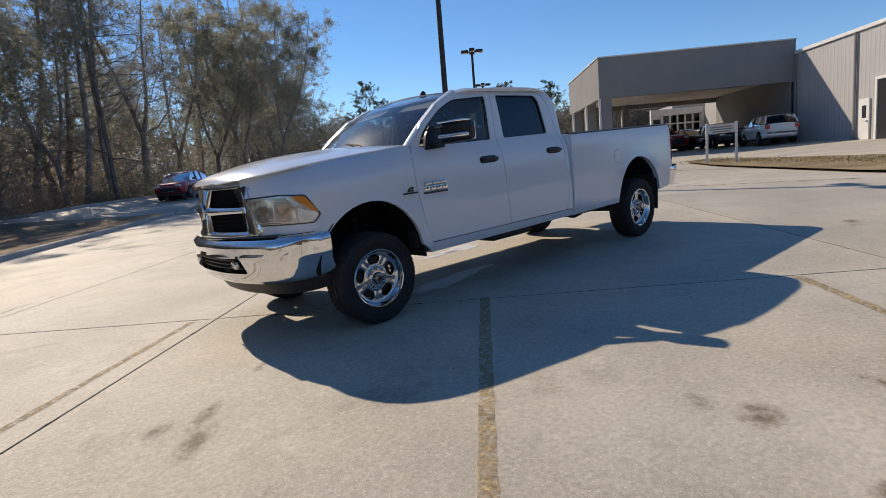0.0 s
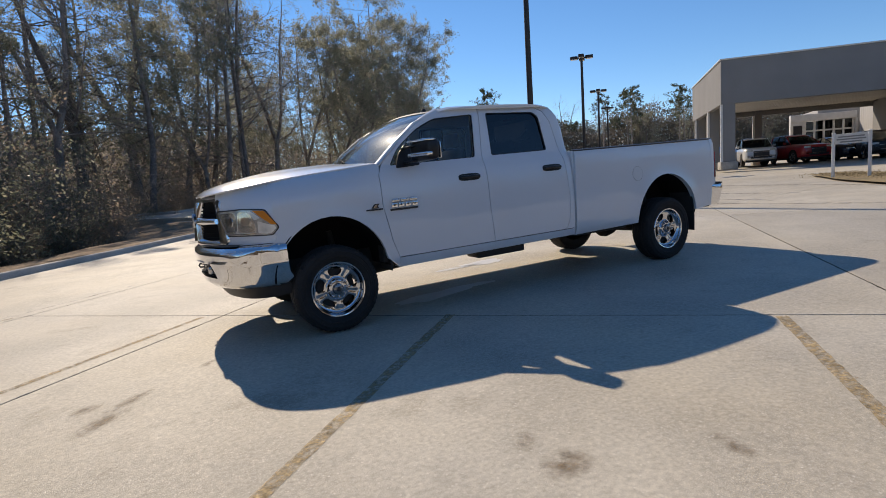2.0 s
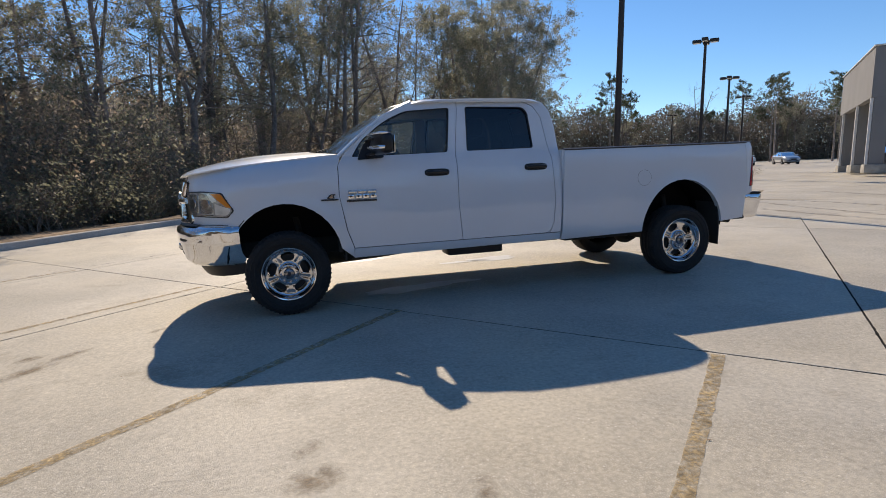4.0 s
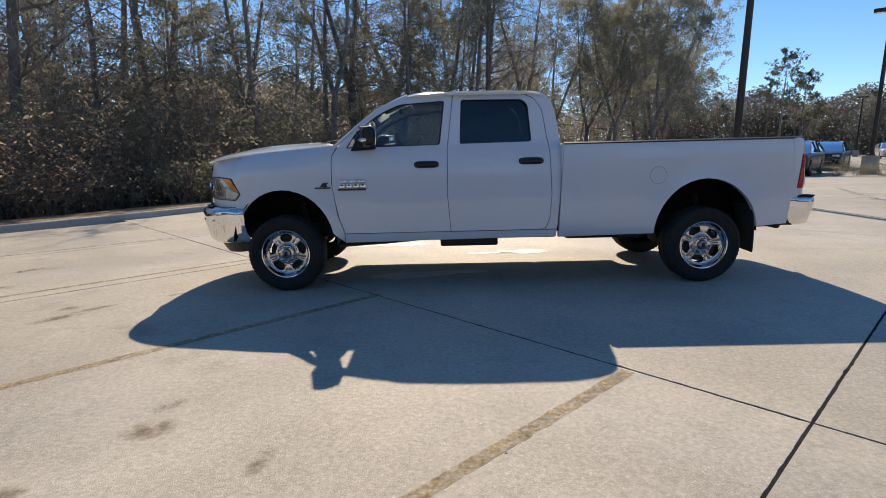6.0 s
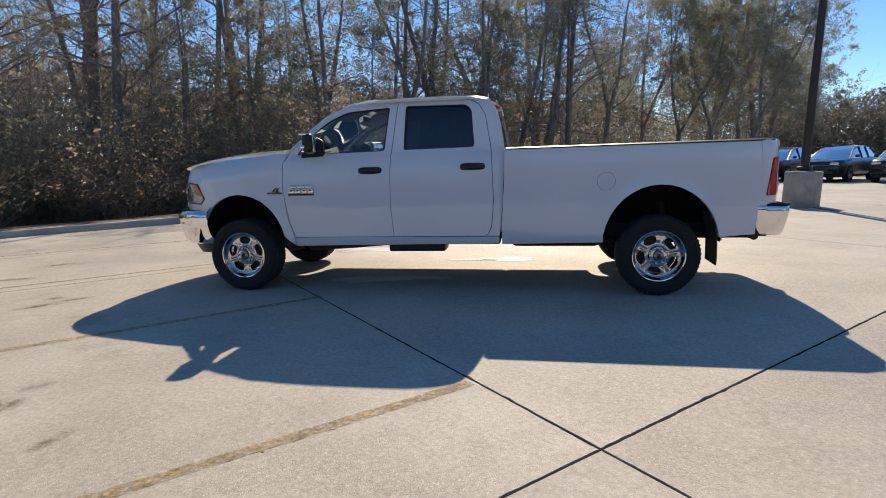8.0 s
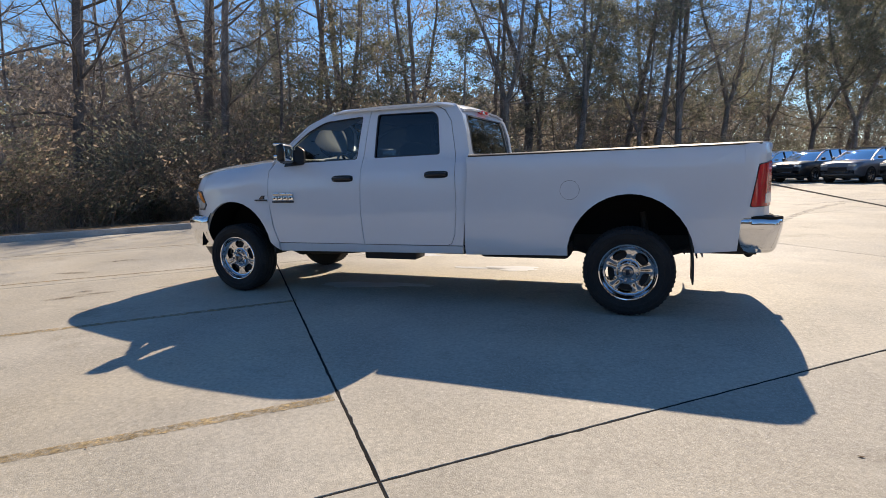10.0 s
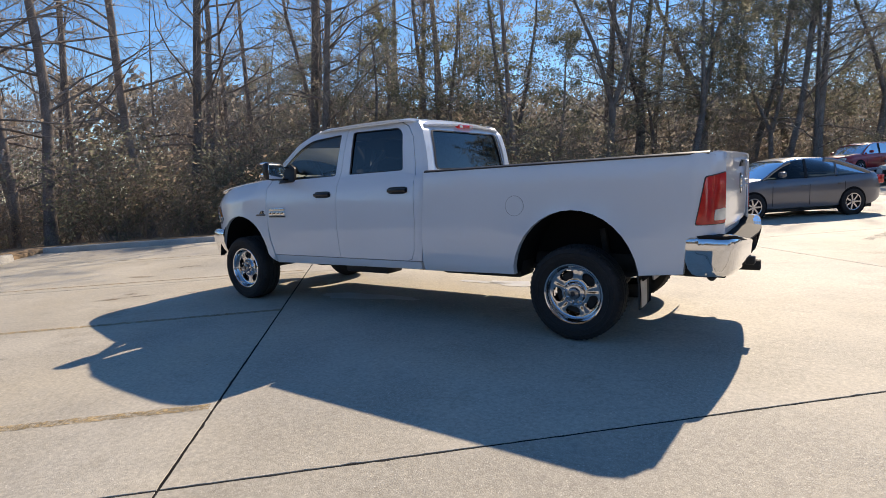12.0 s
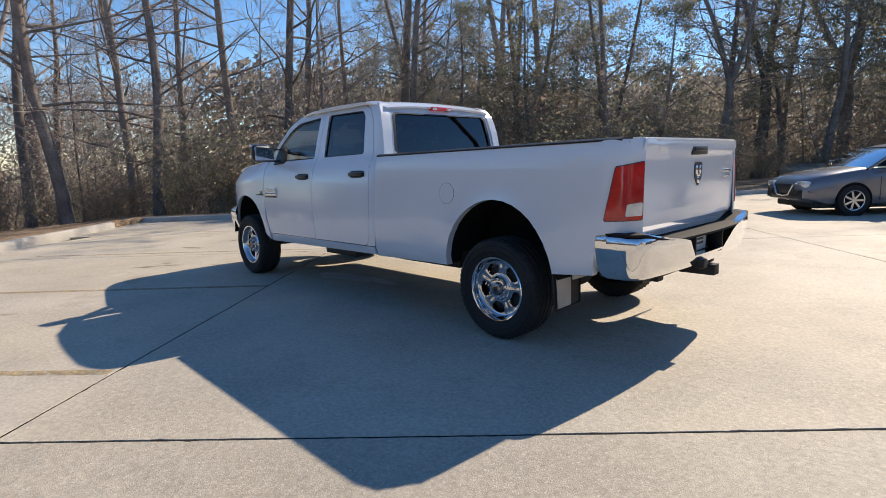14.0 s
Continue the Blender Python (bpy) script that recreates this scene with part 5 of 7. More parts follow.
def rear_bumper(truck):
    b = new("rear_bumper")
    b.parent = truck
    tagged(b, "chrome rear step bumper with a black centre")
    prof = [(0.575, -0.085), (0.595, -0.052), (0.63, -0.040), (0.72, -0.018), (0.815, 0.0), (0.85, -0.004), (0.874, -0.018), (0.884, -0.04)]
    def skin(s, z):
        u = 1 - abs(s)
        x, y, k = bumper_plan(u, z, RB, prof)
        w = Vector((x - 2.5, y * 0.7, 0)).normalized()
        return (x + w.x * k, math.copysign(y + w.y * k, s if s else 1), z)
    dip = [(-0.245, 0.79), (-0.16, 0.665), (0.16, 0.665), (0.245, 0.79)]
    out = [(-0.90, 0.600), (-0.945, 0.64), (-0.975, 0.70), (-0.99, 0.77), (-0.995, 0.83), (-0.98, 0.872), (-0.95, 0.884), (-0.60, 0.884), (-0.42, 0.835), (-0.30, 0.81), *dip, (0.30, 0.81), (0.42, 0.835), (0.60, 0.884), (0.95, 0.884), (0.98, 0.872), (0.995, 0.83), (0.99, 0.77), (0.975, 0.70), (0.945, 0.64), (0.90, 0.600), (0.84, 0.585), (-0.84, 0.585)]
    bm = panel(out, skin, depth=Vector((-0.06, 0, 0)), cell=0.035)
    bmesh.ops.recalc_face_normals(bm, faces=bm.faces[:])
    part("bumper_face", bm, M_CHROME, b, smooth=50)
    def pad(u, v):
        s = -0.97 + 1.94 * u
        p = Vector(skin(s, 0.82))
        z = 0.884 if abs(s) > 0.60 else 0.884 - 0.062 * min(1.0, (0.60 - abs(s)) / 0.2)
        q = p.lerp(Vector((3.16, p.y * 0.93, 0)), v)
        return (q.x, q.y, z - 0.004 + 0.006 * math.sin(v * math.pi))
    part("step_pad", thick(grid(60, 4, pad), 0.015), M_PAD, b, "black ribbed step pad")
    part("plate_recess", add_box(add_box(add_box(box((3.20, -0.25, 0.655), (3.245, 0.25, 0.80), 0.006), (3.245, -0.25, 0.655), (3.345, -0.235, 0.80), 0.004), (3.245, 0.235, 0.655), (3.345, 0.25, 0.80), 0.004), (3.245, -0.235, 0.640), (3.345, 0.235, 0.655), 0.004), M_BLACK, b)
    part("licence_plate", box((3.250, -0.155, 0.662), (3.257, 0.155, 0.795), 0.003), M_PLATE, b, "white paper plate with dark bars")
    for z in (0.705, 0.735):
        part("plate_bar", box((3.2565, -0.10, z), (3.2595, 0.10, z + 0.018)), M_EMBLEM, b)
    part("hitch_receiver", box((3.14, -0.045, 0.495), (3.40, 0.045, 0.575), 0.008), M_UNDER, b, "dark hitch receiver")
    part("hitch_bar", tube([(3.12, -0.62, 0.53), (3.12, 0.62, 0.53)], 0.035, 10), M_UNDER, b)
    part("plug_socket", box((3.30, -0.16, 0.56), (3.37, -0.09, 0.625), 0.01), M_BLACK, b)


def under(truck):
    both("frame_rail", box((-2.9, -0.50, 0.50), (3.2, -0.41, 0.66), 0.01), M_UNDER, truck, "dark steel frame rail")
    part("floor_pan", box((-1.62, -0.93, 0.56), (0.66, 0.93, 0.62)), M_UNDER, truck)
    for y in (-0.9,):
        both("sill_inner", box((-1.55, -0.93, 0.50), (0.64, -0.80, 0.60), 0.02), M_UNDER, truck)
    for x in (-2.152, 2.152):
        part("axle", tube([(x, -0.72, 0.391), (x, -0.2, 0.391), (x, 0.2, 0.391), (x, 0.72, 0.391)], [0.05, 0.06, 0.06, 0.05], 12), M_UNDER, truck)
        d = lathe([(0.0, -0.17), (0.12, -0.14), (0.17, -0.03), (0.17, 0.03), (0.12, 0.14), (0.0, 0.17)], steps=20)
        part("differential", d, M_UNDER, truck, m=Matrix.Translation((x, 0.12 if x > 0 else 0.3, 0.40)))
        for s in (-1, 1):
            part("shock_absorber", tube([(x + 0.18, s * 0.52, 0.38), (x + 0.10, s * 0.50, 0.88)], 0.032, 8), M_UNDER, truck)
    for s in (-1, 1):
        part("leaf_spring", tube([(1.45, s * 0.52, 0.60), (1.8, s * 0.52, 0.48), (2.152, s * 0.52, 0.455), (2.5, s * 0.52, 0.50), (2.85, s * 0.52, 0.62)], 0.03, 6), M_UNDER, truck)
        # liners close the wheel openings from above and inside
        for hub_x, ry, rz in ((-2.152, 0.53, 0.56), (2.152, 0.55, 0.595)):
            def arc(u, v, hub_x=hub_x, ry=ry, rz=rz, s=s):
                a = math.pi * (u * 0.97 + 0.015)
                return (hub_x + ry * math.cos(a), s * (0.955 - 0.45 * v), 0.50 + rz * math.sin(a))
            part("wheel_liner", thick(grid(24, 3, arc), 0.008), M_LINER, truck, "black wheel liner")
            part("liner_wall", box((hub_x - ry, s * 0.47 - 0.01, 0.55), (hub_x + ry, s * 0.47 + 0.01, 1.06)), M_LINER, truck)
        # mud flap behind the rear wheel; short flap behind the front one
        flap = panel([(0.63, 0.31), (0.63, 0.80), (0.975, 0.80), (0.955, 0.30)], lambda y, z: (2.615 + 0.02 * math.sin((z - 0.3) * 6) + 0.10 * (0.8 - z), s * y, z), depth=Vector((0.012, 0, 0)), cell=0.1)
        fl = part("mud_flap", flap, M_MUD, truck, "black rubber mud flap")
        # a paler sheet over the flap's lower half
        plate = panel([(0.76, 0.315), (0.76, 0.53), (0.94, 0.53), (0.925, 0.31)], lambda y, z: (2.630 + 0.02 * math.sin((z - 0.3) * 6) + 0.10 * (0.8 - z), s * y, z), depth=0, cell=0.1)
        part("flap_plate", plate, M_FLAP, fl, "pale lower plate")
        small = panel([(0.70, 0.47), (0.70, 0.70), (0.965, 0.70), (0.965, 0.47)], lambda y, z: (-1.615 - 0.02 * (0.7 - z), s * y, z), depth=Vector((0.012, 0, 0)), cell=0.1)
        part("mud_flap", small, M_MUD, truck, "short black mud flap")
    part("engine_block", box((-2.75, -0.38, 0.50), (-1.72, 0.38, 1.15), 0.05), M_UNDER, truck)
    part("transmission", tube([(-1.75, 0, 0.55), (-1.2, 0, 0.52), (-0.6, 0, 0.54), (-0.3, 0.1, 0.52)], [0.26, 0.2, 0.17, 0.14], 12), M_UNDER, truck)
    part("drive_shaft", tube([(-0.35, 0.05, 0.50), (2.0, 0.10, 0.44)], 0.05, 10), M_UNDER, truck)
    part("exhaust_pipe", tube([(-1.2, 0.45, 0.50), (0.5, 0.62, 0.48), (1.6, 0.62, 0.50), (2.1, 0.60, 0.72), (2.7, 0.62, 0.56), (3.05, 0.85, 0.52)], 0.05, 10), M_UNDER, truck)
    part("fuel_tank", box((0.75, -0.82, 0.46), (1.62, -0.52, 0.72), 0.04), M_UNDER, truck, "dark fuel tank")
    part("step_tank", box((-0.56, -0.80, 0.405), (0.05, -0.55, 0.50), 0.02), M_BLACK, truck)
    part("rear_crossmember", box((2.95, -0.85, 0.56), (3.15, 0.85, 0.82), 0.02), M_UNDER, truck)
    part("bed_underside", add_box(add_box(box((0.70, -0.93, 0.70), (1.55, 0.93, 0.80)), (1.55, -0.45, 0.70), (2.69, 0.45, 0.80)), (2.69, -0.93, 0.70), (3.15, 0.93, 0.80)), M_UNDER, truck)
    part("radiator_support", box((-3.02, -0.55, 0.55), (-2.82, 0.55, 1.28), 0.02), M_UNDER, truck)
    part("spare_tyre", lathe([(0.20, -0.1), (0.32, -0.12), (0.38, -0.08), (0.38, 0.08), (0.32, 0.12), (0.20, 0.1)], axis_y=False, steps=32), M_TYRE, truck, m=Matrix.Translation((2.85 - 0.12, 0.0, 0.62)) @ Matrix.Diagonal((0.8, 0.8, 0.8, 1)))


def cabin(truck):
    c = new("cabin")
    c.parent = truck
    tagged(c, "grey cloth cab interior")
    part("dashboard", box((-1.62, -0.80, 1.05), (-1.02, 0.80, 1.44), 0.10, 4), M_DASH, c)
    part("gauge_hood", box((-1.15, -0.62, 1.40), (-0.98, -0.20, 1.49), 0.04, 3), M_DASH, c)
    part("headliner", box((-0.85, -0.68, 1.93), (0.5, 0.68, 1.945), 0.005), M_HEADLINER, c)
    part("rear_trim", box((0.555, -0.80, 0.62), (0.60, 0.80, 1.46), 0.01), M_DASH, c)
    for s in (-1, 1):
        part("door_trim", box((-1.5, s * 0.87 - 0.02, 0.62), (0.5, s * 0.87 + 0.02, 1.43), 0.015), M_DASH, c)
        part("pillar_trim", box((-0.50, s * 0.735 - 0.012, 1.43), (-0.37, s * 0.735 + 0.012, 1.92), 0.01), M_HEADLINER, c)
    for y in (-0.40, 0.40):
        part("seat_cushion", box((-0.85, y - 0.26, 0.90), (-0.30, y + 0.26, 1.08), 0.06, 3), M_SEAT, c)
        sb = box((-0.30, y - 0.25, 1.0), (-0.14, y + 0.25, 1.62), 0.07, 3)
        for v in sb.verts:
            v.co.x += 0.22 * (v.co.z - 1.0)
        part("seat_back", sb, M_SEAT, c)
        hr = box((-0.14, y - 0.13, 1.64), (-0.03, y + 0.13, 1.82), 0.045, 3)
        part("headrest", hr, M_SEAT, c)
    part("rear_bench", box((0.02, -0.70, 0.92), (0.46, 0.70, 1.08), 0.05, 3), M_SEAT, c)
    part("rear_bench_back", box((0.42, -0.70, 1.05), (0.55, 0.70, 1.50), 0.05, 3), M_SEAT, c)
    for y in (-0.42, 0.42):
        part("headrest", box((0.44, y - 0.12, 1.50), (0.53, y + 0.12, 1.63), 0.04, 3), M_SEAT, c)
    ringm = Matrix.Translation((-0.93, -0.40, 1.38)) @ pose(0, 0, 0, 0, 62, 0)
    sw = bmesh.new()
    pts = [(0.185 * math.cos(a), 0.185 * math.sin(a), 0) for a in (2 * math.pi * k / 36 for k in range(37))]
    add_tube(sw, pts, 0.015, 8)
    add_box(sw, (-0.17, -0.022, -0.012), (0.17, 0.022, 0.006), 0.006)
    add_box(sw, (-0.06, -0.06, -0.03), (0.06, 0.06, 0.012), 0.015)
    part("steering_wheel", sw, M_DASH, c, "black steering wheel", m=ringm)
    part("steering_column", tube([(-0.95, -0.40, 1.37), (-1.25, -0.40, 1.24)], 0.04, 8), M_DASH, c)
    # unseen visors, added here to trim the sun patch beside the mirror's shadow
    for s in (-1, 1):
        part("sun_visor", thick(grid(3, 3, lambda u, v, s=s: (-1.14 + 0.26 * u, s * (0.73 - 0.56 * v), 1.818 + 0.108 * u + 0.02 * v)), 0.014), M_SEAT, c)
    part("rear_view_mirror", box((-1.00, -0.12, 1.835), (-0.97, 0.12, 1.89), 0.012), M_DASH, c)


build_truck()

# ---- building, lamps, sign ----
M_SIDING = mat("ribbed_grey_siding", (0.43, 0.42, 0.41), rough=0.55, vary=0.06, vary_scale=0.6, fine=0.05)
M_FASCIA = mat("grey_stucco", (0.235, 0.231, 0.228), rough=0.9, vary=0.08, vary_scale=0.5, fine=0.06, bump=0.15)
M_WHITE = mat("white_frame", (0.72, 0.71, 0.68), rough=0.5, vary=0.08)
M_SOFFIT = mat("metal_soffit", (0.45, 0.42, 0.37), rough=0.5, vary=0.1, vary_scale=0.8)
M_DOORGLASS = glass_material("storefront_glass", (0.8, 0.9, 1.0), 0.25)
M_POLE = mat("bronze_pole", (0.035, 0.028, 0.024), rough=0.5, vary=0.2)
M_BASE = mat("pole_base_concrete", (0.36, 0.34, 0.30), rough=0.9, vary=0.25, vary_scale=3, fine=0.2, bump=0.3)
M_BOARD = mat("sign_board", (0.62, 0.61, 0.57), rough=0.6, vary=0.08)


def ribbed(length, height, pitch=0.30, depth=0.009):
    """Standing metal siding along x, rising in z, facing -y."""
    bm = bmesh.new()
    n = int(length / pitch)
    xs = []
    for k in range(n):
        x = k * pitch
        xs += [(x, 0.0), (x + pitch * 0.62, 0.0), (x + pitch * 0.72, -depth), (x + pitch * 0.90, -depth)]
    xs.append((length, 0.0))
    lo = [bm.verts.new((x, y, 0)) for x, y in xs]
    hi = [bm.verts.new((x, y, height)) for x, y in xs]
    for i in range(len(xs) - 1):
        bm.faces.new((lo[i], lo[i + 1], hi[i + 1], hi[i]))
    back = [bm.verts.new((x, 0.2, z)) for x, z in ((0, 0), (length, 0), (length, height), (0, height))]
    bm.faces.new(back[::-1])
    bm.faces.new((hi[0], hi[-1], back[2], back[3]))
    bm.faces.new((lo[0], back[0], back[3], hi[0]))
    bm.faces.new((lo[-1], hi[-1], back[2], back[1]))
    return bm


def build_service_building():
    # local axes: x along the canopy front (away from the truck), y into the building
    base = upright(25.2, 14.25, 0.32, -45)
    b = thing("service_building", "grey metal dealership building with an open drive-through canopy", "building", base)
    L, D, H, F = 11.5, 10.5, 5.9, 3.5
    part("canopy_front", box((0, 0, F), (L - 0.02, 0.3, H), 0.01, 1), M_FASCIA, b, "flat grey canopy fascia", smooth=0)
    part("canopy_side", box((0, 0.305, F), (0.3, D, H), 0.01, 1), M_FASCIA, b, "flat grey canopy fascia", smooth=0)
    part("canopy_back", box((0.305, D - 0.3, F), (L - 0.02, D, H), 0.01, 1), M_FASCIA, b, smooth=0)
    part("canopy_roof", box((0.31, 0.31, H - 0.35), (L - 0.03, D - 0.31, H - 0.2)), M_FASCIA, b, smooth=0)
    part("parapet_cap", add_box(add_box(box((-0.06, -0.06, H), (L, 0.36, H + 0.07), 0.01, 1), (-0.06, 0.365, H), (0.36, D + 0.05, H + 0.07), 0.01, 1), (0.365, D - 0.36, H), (L, D + 0.05, H + 0.07), 0.01, 1), M_WHITE, b, "pale metal parapet cap", smooth=0)
    sof = ribbed(L - 0.7, D - 0.7, 0.25, 0.03)
    part("soffit", sof, M_SOFFIT, b, "ribbed metal ceiling of the canopy", smooth=0, m=Matrix.Translation((0.33, 0.33, F + 0.35)) @ pose(0, 0, 0, -90, 0, 0) @ Matrix.Diagonal((1, -1, 1, 1)))
    for x, y, w, d in ((0.12, 0.02, 0.62, 0.75), (0.12, 4.1, 0.55, 1.35), (0.12, D - 1.35, 0.55, 1.30), (4.0, D - 0.6, 0.45, 0.5)):
        part("column", box((x, y, 0.30), (x + w, y + d, F + 0.3), 0.02, 1), M_FASCIA, b, "square grey canopy column", smooth=0)
        part("column_trim", box((x - 0.13, y + 0.04, 0.30), (x - 0.01, y + 0.16, F), 0.01, 1), M_WHITE, b, "white corner post", smooth=0)
        part("column_base", box((x - 0.15, y - 0.12, -0.15), (x + w + 0.12, y + d + 0.12, 0.30), 0.04, 2), M_BASE, b, "concrete column footing")
    # main hall at the far end of the canopy; its siding faces the lot
    hall = ribbed(24.0, 5.35)
    part("hall_wall", hall, M_SIDING, b, "tall ribbed grey metal wall", smooth=0, m=Matrix.Translation((L, 13.0, -0.3)) @ pose(0, 0, 0, 0, 0, -90))
    part("hall_roof_edge", box((L - 0.10, -11.1, 5.06), (L + 0.5, 13.1, 5.25), 0.02, 1), M_WHITE, b, "white metal eave trim", smooth=0)
    roof = bmesh.new()
    vs = [roof.verts.new(p) for p in ((L + 0.2, -11.05, 5.2), (L + 24, -11.05, 7.4), (L + 24, 13.05, 7.4), (L + 0.2, 13.05, 5.2))]
    roof.faces.new(vs)
    bmesh.ops.solidify(roof, geom=roof.faces[:], thickness=0.12)
    part("hall_roof", roof, M_SIDING, b, smooth=0)
    part("hall_end_wall", box((L + 0.25, -11.0, -0.3), (L + 24, -10.8, 5.2)), M_SIDING, b, smooth=0)
    part("hall_end_wall", box((L + 0.25, 12.8, -0.3), (L + 24, 13.0, 5.2)), M_SIDING, b, smooth=0)
    part("downspout", tube([(L - 0.09, -5.25, -0.25), (L - 0.09, -5.25, 5.05)], 0.06, 8), M_FASCIA, b)
    part("downspout", tube([(L - 0.09, -0.12, -0.25), (L - 0.09, -0.12, 5.05)], 0.06, 8), M_FASCIA, b)
    dr = part("side_door", box((L - 0.09, -6.32, -0.28), (L - 0.02, -5.58, 1.78), 0.01, 1), M_WHITE, b, "white metal side door", smooth=0)
    part("door_window", box((L - 0.105, -6.12, 0.85), (L - 0.085, -5.85, 1.45), 0.004, 1), M_EMBLEM, dr)
    part("door_handle", box((L - 0.14, -6.26, 0.65), (L - 0.09, -6.16, 0.72), 0.01, 1), M_STEEL, dr)
    # a closed flat panel; the bay's inner shade is put into its dark colour
    part("bay_door", box((L - 0.07, -10.2, -0.28), (L - 0.02, -6.85, 2.55), 0.01, 1), M_EMBLEM, b, "flat dark panel for the shade inside a service bay", smooth=0)
    part("bay_frame", add_box(add_box(box((L - 0.12, -6.85, -0.28), (L - 0.02, -6.70, 2.7), 0.01, 1), (L - 0.12, -10.35, -0.28), (L - 0.02, -10.20, 2.7), 0.01, 1), (L - 0.12, -10.20, 2.552), (L - 0.02, -6.85, 2.7), 0.01, 1), M_WHITE, b, "white bay door frame", smooth=0)
    part("inner_wall", box((L - 0.30, 0.05, 0.0), (L - 0.24, D - 0.32, F + 0.3)), M_FASCIA, b, smooth=0)
    # glazed office front beyond the canopy, facing the lot
    part("office_block", box((9.2, 14.06, -0.4), (19.0, 17.4, 3.85), 0.02, 1), M_SIDING, b, "lower grey office block", smooth=0)
    off = part("office_front", box((8.35, 13.98, -0.25), (11.42, 14.04, 3.0)), M_DOORGLASS, b, "white-framed glazed office front", smooth=0)
    for k in range(6):
        x = 8.25 + 0.625 * k
        part("mullion", box((x, 13.86, -0.25), (x + 0.13, 13.97, 3.02), 0.008, 1), M_WHITE, off, smooth=0)
    for z in (-0.25, 1.05, 2.25):
        part("transom", box((8.25, 13.90, z), (11.50, 13.96, z + 0.12), 0.006, 1), M_WHITE, off, smooth=0)
    part("office_header", box((7.30, 13.70, 3.03), (11.60, 14.04, 3.55), 0.02, 1), M_WHITE, b, "white header band over the glazing", smooth=0)
    part("office_pier", box((7.30, 13.72, -0.25), (8.24, 14.04, 3.02), 0.01, 1), M_WHITE, b, "white panel with a small dark window", smooth=0)
    part("office_window", box((7.48, 13.70, 1.75), (8.08, 13.718, 2.75), 0.004, 1), M_EMBLEM, b, smooth=0)
    part("office_pier", box((11.51, 13.72, -0.25), (11.66, 14.04, 3.02), 0.01, 1), M_WHITE, b, smooth=0)


build_service_building()


def lamp_post(x, y, height, heads, pier=0.9, turn=45):
    lp = thing("street_lamp", "tall dark bronze parking lot lamp on a concrete pier", "street lamp", upright(x, y, 0, turn), group="parking lot lamps")
    if pier:
        part("pier", box((-0.33, -0.33, -0.3), (0.33, 0.33, pier), 0.03, 2), M_BASE, lp, "square weathered concrete pier")
    part("base_plate", box((-0.2, -0.2, pier), (0.2, 0.2, pier + 0.03), 0.006, 1), M_POLE, lp)
    part("base_cover", box((-0.15, -0.15, pier + 0.03), (0.15, 0.15, pier + 0.12), 0.02, 1), M_POLE, lp)
    part("pole", tube([(0, 0, pier), (0, 0, height)], [0.105, 0.075], 12), M_POLE, lp)
    for k in range(heads):
        a = 2 * math.pi * k / heads
        arm = part("arm", tube([(0, 0, height - 0.06), (0.30, 0, height - 0.04)], 0.04, 8), M_POLE, lp, m=pose(0, 0, 0, 0, 0, math.degrees(a)))
        part("lamp_head", box((0.22, -0.17, height - 0.12), (0.68, 0.17, height + 0.06), 0.04, 2), M_POLE, arm, "flat shoebox lamp head")
        part("lens", box((0.28, -0.13, height - 0.135), (0.62, 0.13, height - 0.121), 0.004, 1), M_LAMPCLEAR, arm)


lamp_post(7.72, 8.9, 8.6, 2)
lamp_post(20.7, 20.4, 7.75, 4)
lamp_post(30.87, 29.44, 7.25, 4)
lamp_post(42.9, 40.35, 7.2, 4)
lamp_post(57.0, 69.0, 8.0, 4)


def notice_sign():
    s = thing("notice_sign", "low white notice board on two posts at the grass island", "sign", upright(16.35, 3.62, 0.05, -85))
    for x in (-0.50, 0.50):
        part("post", box((x - 0.04, -0.04, 0.0), (x + 0.04, 0.04, 1.42), 0.008, 1), M_WHITE, s)
        part("post_cap", box((x - 0.05, -0.05, 1.42), (x + 0.05, 0.05, 1.45), 0.01, 1), M_WHITE, s)
    part("board", box((-0.455, -0.025, 1.08), (0.455, 0.025, 1.40), 0.006, 1), M_BOARD, s)
    for z, w in ((1.28, 0.36), (1.20, 0.40), (1.12, 0.30)):
        part("text_bar", box((-w, -0.029, z), (w, -0.026, z + 0.04)), M_FASCIA, s)


notice_sign()

# ---- other parked vehicles ----
def car_paint(name, color):
    return mat(name, color, rough=0.3, metal=0.0, coat=1.0, vary=0.05)


M_CARWHITE = car_paint("car_white", (0.70, 0.70, 0.70))
M_CARSILVER = mat("car_silver", (0.42, 0.44, 0.47), rough=0.3, metal=0.5, coat=1.0)
M_CARBLACK = mat("car_black", (0.012, 0.013, 0.016), rough=0.35, coat=0.4)
M_CARGREY = mat("car_slate", (0.19, 0.19, 0.205), rough=0.3, metal=0.5, coat=1.0)
M_CARRED = car_paint("car_red", (0.38, 0.018, 0.022))
M_CARBLUE = mat("car_dark_blue", (0.014, 0.02, 0.036), rough=0.3, metal=0.3, coat=1.0)
M_CARGLASS = glass_material("car_glass", (0.7, 0.85, 0.9), 0.20, 1.26)

